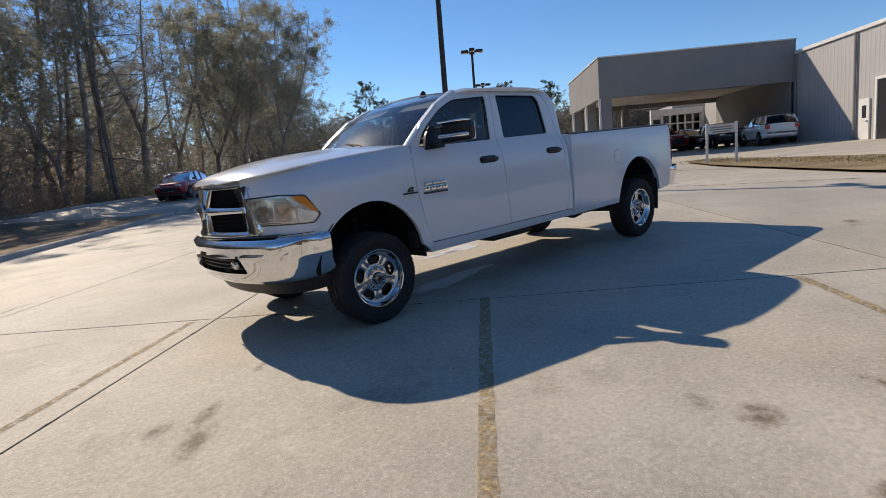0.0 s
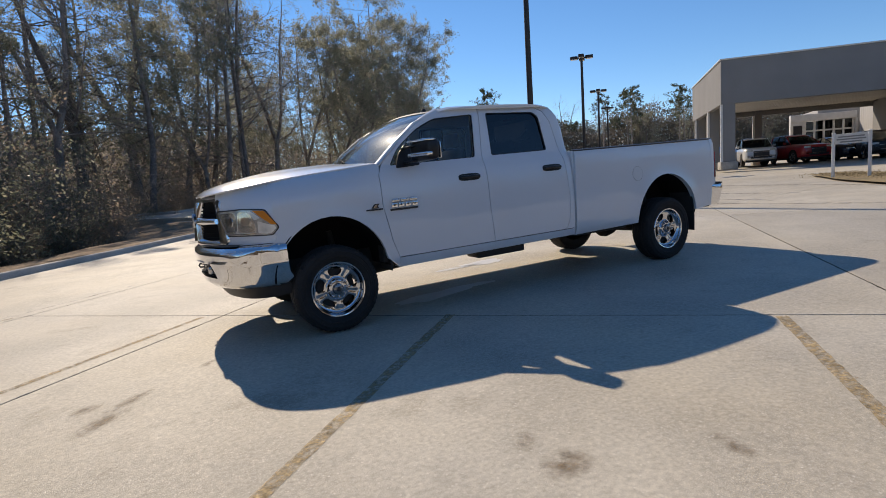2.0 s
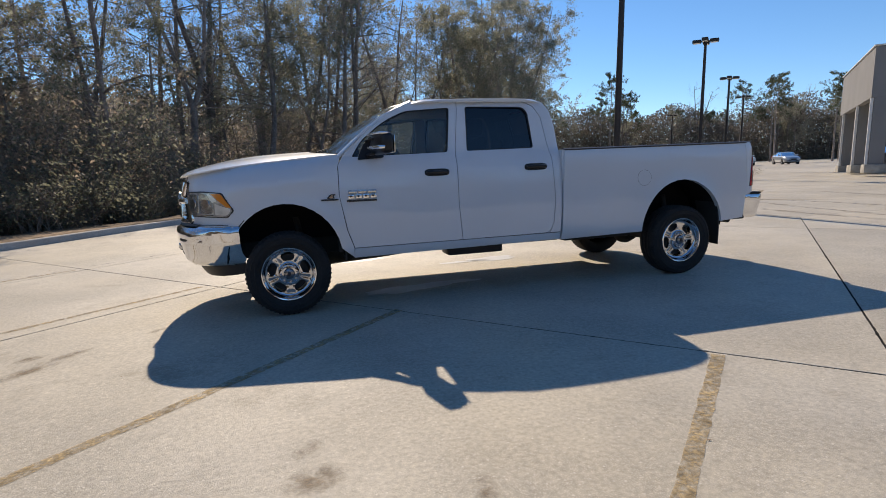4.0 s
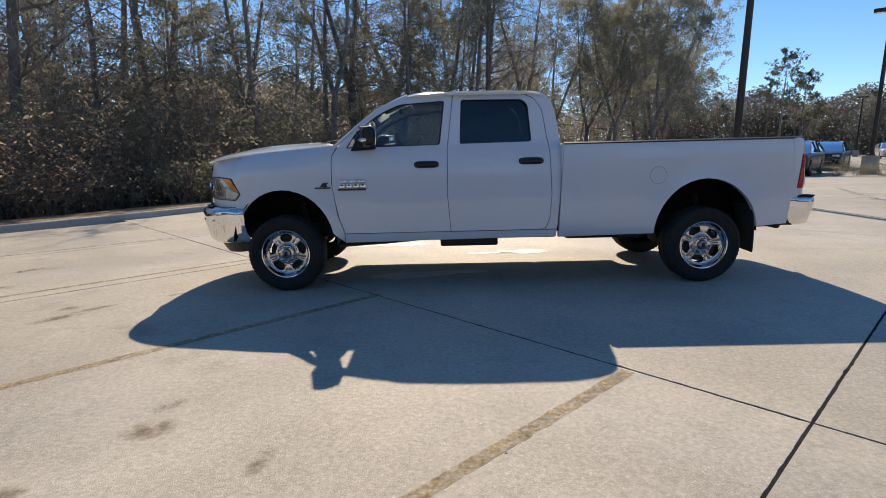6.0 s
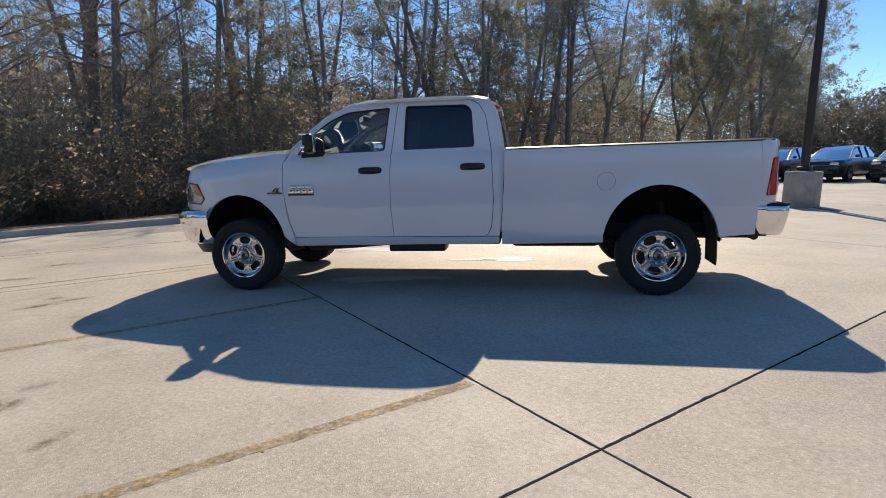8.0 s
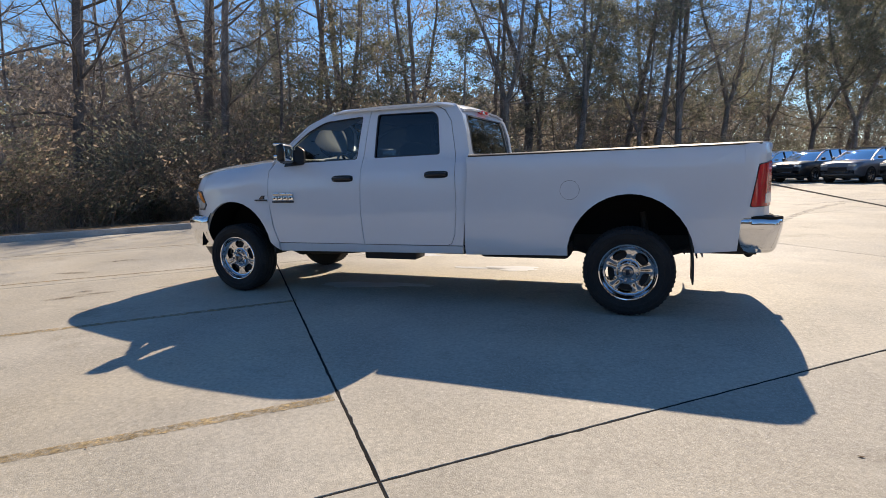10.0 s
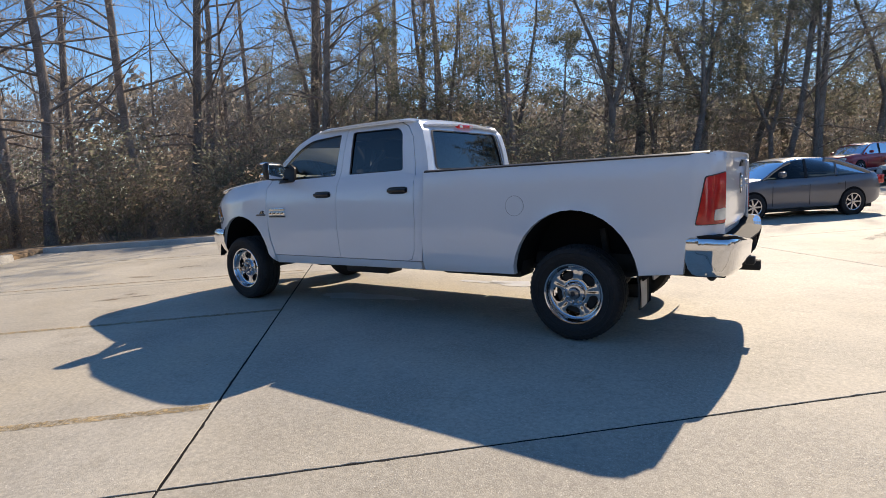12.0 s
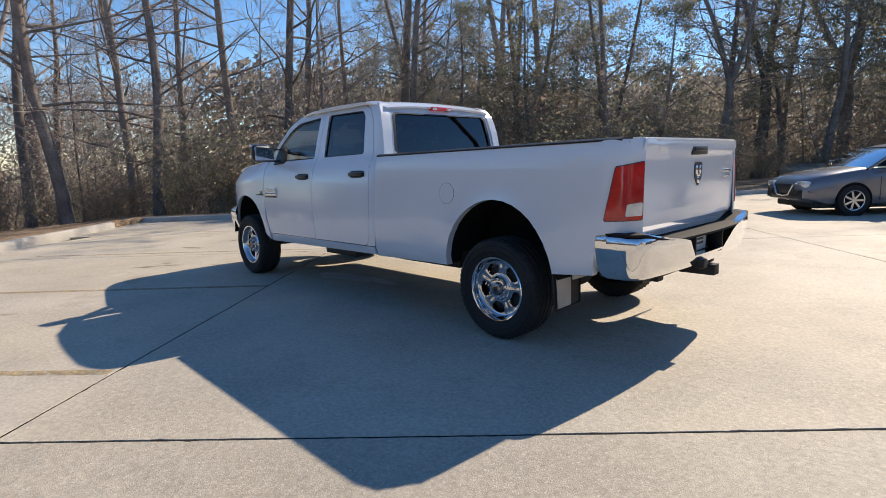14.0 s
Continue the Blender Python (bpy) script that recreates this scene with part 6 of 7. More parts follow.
SMALL = dict(L=4.55, W=0.92, wb=2.66, r=0.35, hood=[(-2.26, 0.66), (-2.20, 0.88), (-1.95, 0.97), (-1.3, 1.04), (-1.0, 1.06), (0.5, 1.08), (1.85, 1.10), (2.20, 1.08), (2.26, 0.80)],
             cab=[(-1.15, 1.03), (-0.5, 1.50), (-0.15, 1.60), (0.95, 1.62), (1.82, 1.56), (2.17, 1.07)], cw=0.70)
SEDAN = dict(L=4.65, W=0.90, wb=2.71, r=0.325, hood=[(-2.30, 0.62), (-2.23, 0.76), (-1.95, 0.87), (-1.4, 0.965), (-1.0, 1.01), (0.2, 1.02), (1.5, 1.05), (1.95, 1.07), (2.20, 1.02), (2.30, 0.80)],
             cab=[(-1.12, 0.99), (-0.30, 1.40), (0.15, 1.475), (0.75, 1.455), (1.40, 1.27), (1.90, 1.06)], cw=0.66)
SUV = dict(L=4.85, W=0.96, wb=2.85, r=0.37, hood=[(-2.42, 0.72), (-2.36, 0.95), (-2.1, 1.04), (-1.4, 1.11), (-1.1, 1.13), (0.5, 1.15), (2.0, 1.17), (2.36, 1.15), (2.42, 0.85)],
           cab=[(-1.38, 1.09), (-0.55, 1.55), (-0.05, 1.685), (0.75, 1.715), (1.75, 1.62), (2.33, 1.16)], cw=0.68)
PICKUP = dict(L=5.4, W=0.96, wb=3.25, r=0.39, hood=[(-2.68, 0.75), (-2.62, 1.0), (-2.3, 1.09), (-1.5, 1.16), (-1.2, 1.18), (0.9, 1.18), (2.6, 1.19), (2.68, 1.1), (2.70, 0.8)],
              cab=[(-1.35, 1.14), (-0.65, 1.66), (-0.3, 1.77), (0.6, 1.78), (0.95, 1.70), (1.05, 1.16)], cw=0.76)


def loft(stations, ring):
    bm = bmesh.new()
    rows = [[bm.verts.new(p) for p in ring(s)] for s in stations]
    n = len(rows[0])
    for a, b in zip(rows, rows[1:]):
        for k in range(n):
            bm.faces.new((a[k], a[(k + 1) % n], b[(k + 1) % n], b[k]))
    bm.faces.new(rows[0])
    bm.faces.new(rows[-1][::-1])
    bmesh.ops.recalc_face_normals(bm, faces=bm.faces[:])
    return bm


def build_car(name, spec, paint, label, category, m, group=""):
    c = thing(name, label, category, m, group)
    L, W, wb, r = spec["L"], spec["W"], spec["wb"], spec["r"]
    top, cab, cw = spec["hood"], spec["cab"], spec["cw"]
    x0, x1 = top[0][0], top[-1][0]
    clear = 0.20 if r < 0.35 else 0.27

    def body_ring(x):
        e = min(1.0, (x - x0) / 0.45, (x1 - x) / 0.40)
        w = W * (0.80 + 0.20 * math.sin(max(0.0, min(1.0, e)) * math.pi / 2))
        z = curve_at(top, x)
        lo = clear + 0.14 * (1 - min(1.0, max(0.0, e)))
        half = [(w * 0.80, lo), (w * 0.96, lo + 0.06), (w, lo + 0.22), (w, z - 0.26), (w * 0.985, z - 0.16), (w * 0.94, z - 0.06), (w * 0.86, z - 0.012), (w * 0.5, z + 0.012), (0, z + 0.02)]
        pts = [(x, -y, zz) for y, zz in half] + [(x, y, zz) for y, zz in half[-2::-1]]
        return pts

    st = [x0, x0 + 0.03, x0 + 0.09] + [x0 + 0.09 + (x1 - x0 - 0.18) * k / 26 for k in range(1, 26)] + [x1 - 0.09, x1 - 0.03, x1]
    part("body", loft(st, body_ring), paint, c, smooth=35)
    xs = [cab[0][0] + (cab[-1][0] - cab[0][0]) * k / 24 for k in range(25)]
    def cab_ring(x):
        zt, zb = curve_at(cab, x), curve_at(top, x) - 0.04
        k = min(1.0, (zt - zb) / 0.55)
        wt = W * 0.93 - (W * 0.93 - cw) * k
        return [(x, -W * 0.93, zb), (x, -wt, zt - 0.05), (x, -wt * 0.93, zt - 0.01), (x, 0, zt + 0.012), (x, wt * 0.93, zt - 0.01), (x, wt, zt - 0.05), (x, W * 0.93, zb)]
    part("window_glass", loft(xs, cab_ring), M_CARGLASS, c, "dark car windows", smooth=35)
    # seats seen through the glass
    part("seats", add_box(box((-0.2, -0.62, 0.6), (0.15, 0.62, curve_at(cab, 0.3) - 0.30), 0.08, 2), (0.7, -0.6, 0.6), (0.95, 0.6, curve_at(cab, 0.8) - 0.36), 0.08, 2), M_SEAT, c)
    # roof panel between the screens
    xa = next(x for x, z in cab if z > max(p[1] for p in cab) - 0.13)
    xb = [x for x, z in cab if z > max(p[1] for p in cab) - 0.16][-1]
    def roof(u, v):
        x = xa + (xb - xa) * u
        k = 2 * v - 1
        zt = curve_at(cab, x)
        return (x, k * cw * 1.005, zt + 0.022 - 0.055 * abs(k) ** 5)
    part("roof", thick(grid(14, 10, roof), 0.012), paint, c, smooth=60)
    def strut(a, b, wide, nm):
        for s in (-1, 1):
            bars = bmesh.new()
            pts = []
            for k in range(6):
                x = a + (b - a) * k / 5
                zt, zb = curve_at(cab, x), curve_at(top, x) - 0.02
                kk = min(1.0, (zt - zb) / 0.55)
                pts.append((x, s * (W * 0.93 - (W * 0.93 - cw) * kk - 0.012), zt - 0.05))
            add_tube(bars, pts, wide, 6)
            part(nm, bars, paint, c)
    strut(cab[0][0] + 0.04, xa + 0.05, 0.032, "front_pillar")
    strut(xb - 0.05, cab[-1][0] - 0.05, 0.05, "rear_pillar")
    for xm in (0.12, 0.95 if category != "pickup truck" else 0.9):
        for s in (-1, 1):
            bar = bmesh.new()
            zt, zb = curve_at(cab, xm) - 0.05, curve_at(top, xm) - 0.03
            add_tube(bar, [(xm - 0.02, s * (W * 0.93 + 0.006), zb), (xm + 0.03, s * (cw + 0.012), zt)], 0.035, 6)
            part("door_pillar", bar, M_BLACK if xm < 0.5 else paint, c)
    for xg in (-0.85, 0.15, 1.12):
        for s in (-1, 1):
            part("door_seam", box((xg, s * (W + 0.0012) - 0.0015, clear + 0.12), (xg + 0.012, s * (W + 0.0012) + 0.0015, curve_at(top, xg) - 0.20)), M_GAP, c, smooth=0)
    for xh in (-0.08, 0.92):
        for s in (-1, 1):
            part("door_handle", box((xh, s * (W + 0.012) - 0.012, curve_at(top, xh) - 0.24), (xh + 0.17, s * (W + 0.012) + 0.012, curve_at(top, xh) - 0.205), 0.008, 1), paint, c)
    for s in (-1, 1):
        part("side_mirror", box((cab[0][0] + 0.38, s * (W + 0.09) - 0.09, curve_at(top, -0.7) + 0.0), (cab[0][0] + 0.50, s * (W + 0.09) + 0.09, curve_at(top, -0.7) + 0.14), 0.035, 2), paint, c)
        nose_z = top[1][1]
        part("headlight", box((x0 + 0.02, s * W * 0.66 - 0.17, nose_z - 0.16), (x0 + 0.34, s * W * 0.66 + 0.19, nose_z - 0.02), 0.04, 2), M_LAMPCLEAR, c, "clear headlamp")
        tail_z = top[-2][1]
        part("tail_light", box((x1 - 0.22, s * W * 0.80 - 0.10, tail_z - 0.28), (x1 + 0.005, s * W * 0.80 + 0.13, tail_z - 0.05), 0.03, 2), M_RED, c, "red tail lamp")
    low, high = (0.22, 0.14) if spec is PICKUP else (0.16, 0.05)
    part("grille", box((x0 - 0.012, -W * 0.46, top[0][1] - low), (x0 + 0.05, W * 0.46, top[0][1] + high), 0.02, 2), M_BLACK, c, "dark front grille")
    if spec is SEDAN:
        z0 = top[0][1]
        part("grille_frame", tube([(x0 + 0.05, -W * 0.50, z0 + 0.09), (x0 - 0.022, -W * 0.43, z0 + 0.03), (x0 - 0.03, -W * 0.26, z0 - 0.18), (x0 - 0.032, 0, z0 - 0.20), (x0 - 0.03, W * 0.26, z0 - 0.18), (x0 - 0.022, W * 0.43, z0 + 0.03), (x0 + 0.05, W * 0.50, z0 + 0.09)], 0.022, 8), M_CHROME, c, "bright V-shaped grille frame")
    else:
        part("grille_trim", add_box(box((x0 - 0.02, -W * 0.48, top[0][1] + 0.05), (x0 + 0.04, W * 0.48, top[0][1] + 0.075), 0.008, 1), (x0 - 0.02, -W * 0.40, top[0][1] - 0.19), (x0 + 0.04, W * 0.40, top[0][1] - 0.165), 0.008, 1), M_CHROME, c)
    part("lower_intake", box((x0 - 0.005, -W * 0.62, clear + 0.16), (x0 + 0.08, W * 0.62, clear + 0.27), 0.02, 2), M_BLACK, c)
    part("underside", box((x0 + 0.25, -W * 0.85, clear - 0.04), (x1 - 0.25, W * 0.85, clear + 0.10), 0.03, 1), M_UNDER, c)
    first = None
    for x in (-wb / 2, wb / 2):
        for s in (-1, 1):
            arch = lathe([(0.0, 0.0), (r + 0.040, 0.0), (r + 0.045, 0.012), (r + 0.040, 0.02), (0.0, 0.02)], steps=28)
            part("wheel_arch", arch, M_LINER, c, m=Matrix.Translation((x, s * (W - 0.005) - 0.01, r + 0.01)))
            wh = new("wheel")
            wh.parent = c
            wh.matrix_basis = Matrix.Translation((x, s * (W - 0.085), r)) @ Matrix.Diagonal((1, -s, 1, 1))
            if first is None:
                ty = part("tyre", lathe([(r * 0.64, -0.10), (r * 0.80, -0.115), (r * 0.97, -0.10), (r, -0.08), (r, 0.08), (r * 0.97, 0.1), (r * 0.64, 0.1)], steps=32), M_TYRE, wh)
                rim = lathe([(r * 0.66, -0.105), (r * 0.60, -0.10), (r * 0.56, -0.05), (r * 0.56, 0.05)], steps=32)
                for k in range(7):
                    a = 2 * math.pi * k / 7
                    sp = bmesh.new()
                    add_box(sp, (0.02, -0.092, -r * 0.085), (r * 0.60, -0.06, r * 0.085), 0.008, 1)
                    sp.transform(Matrix.Rotation(a, 4, "Y"))
                    me = bpy.data.meshes.new("t")
                    sp.to_mesh(me)
                    sp.free()
                    rim.from_mesh(me)
                    bpy.data.meshes.remove(me)
                add_lathe(rim, [(0.0, -0.10), (0.05, -0.098), (0.06, -0.06)], steps=16)
                ri = part("rim", rim, M_STEEL, wh)
                ba = part("brake_disc", lathe([(0.0, -0.02), (r * 0.5, -0.02), (r * 0.5, 0.0)], steps=20), M_UNDER, wh)
                first = (ty.data, ri.data, ba.data)
            else:
                for nm, d in zip(("tyre", "rim", "brake_disc"), first):
                    o = new(nm, d)
                    o.parent = wh
    if category == "pickup truck":
        # no hollow here: a flat plate whose dark colour carries the bed's shade
        part("bed_opening", box((1.12, -W * 0.80, 1.19), (x1 - 0.10, W * 0.80, 1.212), 0.01, 1), M_LINER, c, "flat dark plate for the shaded hollow of the load bed")
    return c


build_car("sedan", SEDAN, M_CARGREY, "slate grey compact sedan parked on the concrete", "car", on_lot(2.92, 11.62, 0, 42))
ROW = [(-1.9, SUV, M_CARBLACK, "suv", "black sport utility vehicle parked facing the lot", "suv"),
       (0.9, SUV, M_CARBLUE, "suv", "dark blue sport utility vehicle parked facing the lot", "suv"),
       (3.6, SUV, M_CARBLACK, "suv", "black sport utility vehicle parked facing the lot", "suv"),
       (6.2, SUV, M_CARGREY, "suv", "dark slate sport utility vehicle parked facing the lot", "suv"),
       (8.8, SUV, M_CARBLACK, "suv", "black sport utility vehicle parked facing the lot", "suv"),
       (11.3, SUV, M_CARWHITE, "suv", "white sport utility vehicle with a dark grille", "suv"),
       (13.8, SUV, M_CARSILVER, "suv", "silver sport utility vehicle parked facing the lot", "suv")]
for s, spec, paint, nm, lab, cat in ROW:
    build_car(nm, spec, paint, lab, cat, on_lot(17.3 - 0.72 * (s + 0.95), 22.6 + 0.69 * (s + 0.95), 0, 45 + (s * 7 % 3) - 1), "row of parked cars")
FAR = [(23.6, 27.4, SUV, M_CARBLACK, "suv", "black sport utility vehicle parked behind the row", "suv", 48),
       (47.9, 52.4, SUV, M_CARWHITE, "suv", "white sport utility vehicle in the far lot", "suv", 60),
       (52.3, 49.7, SUV, M_CARWHITE, "suv", "white sport utility vehicle in the far lot", "suv", 62),
       (44.0, 56.5, PICKUP, M_CARSILVER, "pickup", "silver pickup truck in the far lot", "pickup truck", 60),
       (40.5, 58.5, PICKUP, M_CARBLACK, "pickup", "black pickup truck in the far lot", "pickup truck", 58),
       (56.8, 47.5, SEDAN, M_CARSILVER, "sedan", "silver sedan in the far lot", "car", 62)]
for x, y, spec, paint, nm, lab, cat, rz in FAR:
    build_car(nm, spec, paint, lab, cat, on_lot(x, y, 0, rz), "cars in the far lot")
build_car("hatchback", SMALL, M_CARRED, "dark red hatchback parked on the side drive by the trees", "car", on_lot(5.7, 31.7, 0.60, 52))
CANOPY = [(32.3, 16.85, PICKUP, M_CARWHITE, "pickup", "white pickup truck under the canopy", "pickup truck", 42),
          (33.9, 15.2, PICKUP, M_CARRED, "pickup", "dark red pickup truck under the canopy", "pickup truck", 60),
          (33.6, 20.2, SEDAN, M_CARGREY, "sedan", "dark grey sedan parked beyond the canopy columns", "car", -130),
          (35.2, 13.4, SEDAN, M_CARBLUE, "sedan", "dark blue sedan under the canopy", "car", 62),
          (34.6, 10.9, SMALL, M_CARBLACK, "suv", "black utility vehicle in the canopy's shade", "suv", 40),
          (31.9, 7.15, SMALL, M_CARWHITE, "suv", "white compact utility vehicle beside the grey wall", "suv", -144)]
for x, y, spec, paint, nm, lab, cat, rz in CANOPY:
    build_car(nm, spec, paint, lab, cat, upright(x, y, 0.30 - 0.033 * (x - 25.2) * 1.0, rz), "cars by the building")

# ---- the woods ----
M_BARK = mat("grey_brown_bark", (0.235, 0.195, 0.168), rough=0.95, vary=0.35, vary_scale=2.0, fine=0.35, fine_scale=25, bump=0.9, bump_scale=18, per_object=0.3)
M_TWIG = mat("twig", (0.44, 0.37, 0.305), rough=0.9, vary=0.3, vary_scale=1.0, per_object=0.25)
M_BRUSH = mat("brushwood", (0.25, 0.20, 0.16), rough=0.9, vary=0.3, vary_scale=1.0, per_object=0.25)


def leaf_material(name, colors, trans=0.5):
    m = bpy.data.materials.new(name)
    m.use_nodes = True
    nt = m.node_tree
    b = nt.nodes["Principled BSDF"]
    geo = nt.nodes.new("ShaderNodeNewGeometry")
    ramp = nt.nodes.new("ShaderNodeValToRGB")
    ramp.color_ramp.elements[0].color = (*colors[0], 1)
    ramp.color_ramp.elements[1].color = (*colors[-1], 1)
    for i, c in enumerate(colors[1:-1]):
        e = ramp.color_ramp.elements.new((i + 1) / (len(colors) - 1))
        e.color = (*c, 1)
    nt.links.new(geo.outputs["Random Per Island"], ramp.inputs[0])
    nt.links.new(ramp.outputs[0], b.inputs["Base Color"])
    b.inputs["Roughness"].default_value = 0.45
    b.inputs["Specular IOR Level"].default_value = 0.45
    tl = nt.nodes.new("ShaderNodeBsdfTranslucent")
    nt.links.new(ramp.outputs[0], tl.inputs["Color"])
    mx = nt.nodes.new("ShaderNodeMixShader")
    mx.inputs[0].default_value = trans
    nt.links.new(b.outputs[0], mx.inputs[1])
    nt.links.new(tl.outputs[0], mx.inputs[2])
    nt.links.new(mx.outputs[0], nt.nodes["Material Output"].inputs["Surface"])
    return m


M_GOLD = leaf_material("olive_gold_leaf", [(0.20, 0.21, 0.145), (0.26, 0.26, 0.19), (0.33, 0.31, 0.235), (0.21, 0.215, 0.15)], 0.78)
M_GREEN = leaf_material("evergreen_leaf", [(0.17, 0.18, 0.12), (0.23, 0.235, 0.16), (0.30, 0.285, 0.205)], 0.7)
M_RUST = leaf_material("rust_leaf", [(0.34, 0.25, 0.18), (0.44, 0.35, 0.26), (0.33, 0.27, 0.21), (0.26, 0.23, 0.16)], 0.75)
M_PINE = leaf_material("pine_needles", [(0.065, 0.08, 0.04), (0.095, 0.11, 0.055)], 0.4)


class Stock:
    """Collects tubes and leaves as plain arrays."""

    def __init__(self):
        self.v, self.f = [], []

    def tube(self, pts, rad, sides):
        base = len(self.v)
        side = None
        for i, p in enumerate(pts):
            way = (pts[min(i + 1, len(pts) - 1)] - pts[max(i - 1, 0)]).normalized()
            if side is None:
                side = way.orthogonal().normalized()
            side = (side - way * side.dot(way)).normalized()
            oth = way.cross(side)
            for k in range(sides):
                a = 2 * math.pi * k / sides
                self.v.append(p + rad[i] * (math.cos(a) * side + math.sin(a) * oth))
        for i in range(len(pts) - 1):
            for k in range(sides):
                a, b = base + i * sides, base + (i + 1) * sides
                self.f.append((a + k, a + (k + 1) % sides, b + (k + 1) % sides, b + k))

    def leaf(self, p, size, rnd):
        n = Vector((rnd.gauss(0, 1), rnd.gauss(0, 1), rnd.gauss(0, 1))).normalized()
        u = n.orthogonal().normalized()
        w = n.cross(u)
        b = len(self.v)
        self.v += [p - u * size * 0.5, p + w * size * 0.27, p + u * size * 0.5, p - w * size * 0.27]
        self.f.append((b, b + 1, b + 2, b + 3))

    def mesh(self, name, material, smooth=True):
        me = bpy.data.meshes.new(name)
        me.from_pydata([tuple(v) for v in self.v], [], self.f)
        me.materials.append(material)
        if smooth:
            me.shade_smooth()
        return me


def wander(rnd, p, way, length, n, bend, up=0.0):
    pts = [p.copy()]
    for _ in range(n):
        way = (way + Vector((rnd.gauss(0, bend), rnd.gauss(0, bend), rnd.gauss(0, bend) + up))).normalized()
        pts.append(pts[-1] + way * (length / n))
    return pts, way


def make_tree(seed, height, r0, fork=0.0, clear=0.35, limbs=16, twigs=7, leaves=0, leaf_size=0.13, leaf_mat=None, spread=0.30, drop_low=False, pine=False, droop=0.02):
    """The meshes of one tree: trunk with limbs, and the crown of twigs (and leaves)."""
    rnd = random.Random(seed)
    wood, crown, foliage = Stock(), Stock(), Stock()
    stems = []
    lean = Vector((rnd.gauss(0, 0.04), rnd.gauss(0, 0.04), 1)).normalized()
    if fork:
        pts, way = wander(rnd, Vector((0, 0, -0.4)), lean, height * fork + 0.4, 6, 0.03)
        wood.tube(pts, [r0 * (1.25 if i == 0 else 1 - 0.2 * i / 6) for i in range(7)], 8)
        for s in (-1, 1):
            w = (way + Vector((s * rnd.uniform(0.25, 0.4), rnd.uniform(-0.2, 0.2), 0))).normalized()
            p2, _ = wander(rnd, pts[-1], w, height * (1 - fork), 9, 0.05, 0.05)
            rr = [r0 * 0.68 * (1 - 0.85 * i / 9) for i in range(10)]
            wood.tube(p2, rr, 7)
            stems.append((p2, rr))
    else:
        pts, _ = wander(rnd, Vector((0, 0, -0.4)), lean, height + 0.4, 13, 0.042, 0.03)
        rr = [r0 * (1.3 if i == 0 else (1 - i / 13.6) ** 0.8) for i in range(14)]
        wood.tube(pts, rr, 8)
        stems.append((pts, rr))
    tips = []
    for pts, rr in stems:
        lo = 0.0 if fork and not drop_low else clear
        for k in range(limbs if not fork else limbs * 2 // 3):
            t = lo + (1 - lo) * ((k + rnd.random()) / (limbs if not fork else limbs * 2 // 3)) * 0.97
            i = min(len(pts) - 2, int(t * (len(pts) - 1)))
            p = pts[i].lerp(pts[i + 1], t * (len(pts) - 1) - i)
            a = rnd.uniform(0, 2 * math.pi)
            tilt = rnd.uniform(0.0, 0.75) if not pine else rnd.uniform(-0.1, 0.4)
            ln = height * spread * (1.15 - 0.75 * (t - lo) / (1 - lo)) * rnd.uniform(0.6, 1.15)
            way = Vector((math.cos(a), math.sin(a), tilt)).normalized()
            lp, lw = wander(rnd, p, way, ln, 5, 0.21, 0.05 - droop)
            r1 = min(0.05 if not fork else 0.08, max(0.014, rr[i] * rnd.uniform(0.25, 0.42)))
            wood.tube(lp, [r1 * (1 - 0.8 * j / 5) for j in range(6)], 5)
            for _ in range(twigs):
                j = rnd.randint(1, 4)
                q = lp[j].lerp(lp[j + 1], rnd.random())
                w = (lw + Vector((rnd.gauss(0, 0.7), rnd.gauss(0, 0.7), rnd.gauss(0.1, 0.6)))).normalized()
                tp, tw = wander(rnd, q, w, ln * rnd.uniform(0.25, 0.55), 3, 0.2)
                crown.tube(tp, [0.014, 0.010, 0.007, 0.004], 3)
                tips.append((tp, tw))
                for _ in range(3):
                    q2 = tp[rnd.randint(1, 2)]
                    w2 = (tw + Vector((rnd.gauss(0, 0.8), rnd.gauss(0, 0.8), rnd.gauss(0, 0.7)))).normalized()
                    t2, _ = wander(rnd, q2, w2, ln * rnd.uniform(0.10, 0.28), 2, 0.2)
                    crown.tube(t2, [0.007, 0.005, 0.003], 3)
                    tips.append((t2 + [t2[-1]], w2))
    if leaves:
        leafy = [t for t in tips if rnd.random() < 0.45]
        for _ in range(leaves):
            tp, _ = rnd.choice(leafy)
            k = rnd.uniform(0.2, 1.0) * (len(tp) - 1.001)
            p = tp[int(k)].lerp(tp[int(k) + 1], k % 1)
            foliage.leaf(p + Vector((rnd.gauss(0, 0.13), rnd.gauss(0, 0.13), rnd.gauss(0, 0.13))), leaf_size * rnd.uniform(0.6, 1.3), rnd)
    return (wood.mesh("trunk", M_BARK), crown.mesh("branchwork", M_TWIG), foliage.mesh("foliage", leaf_mat, False) if leaves else None)


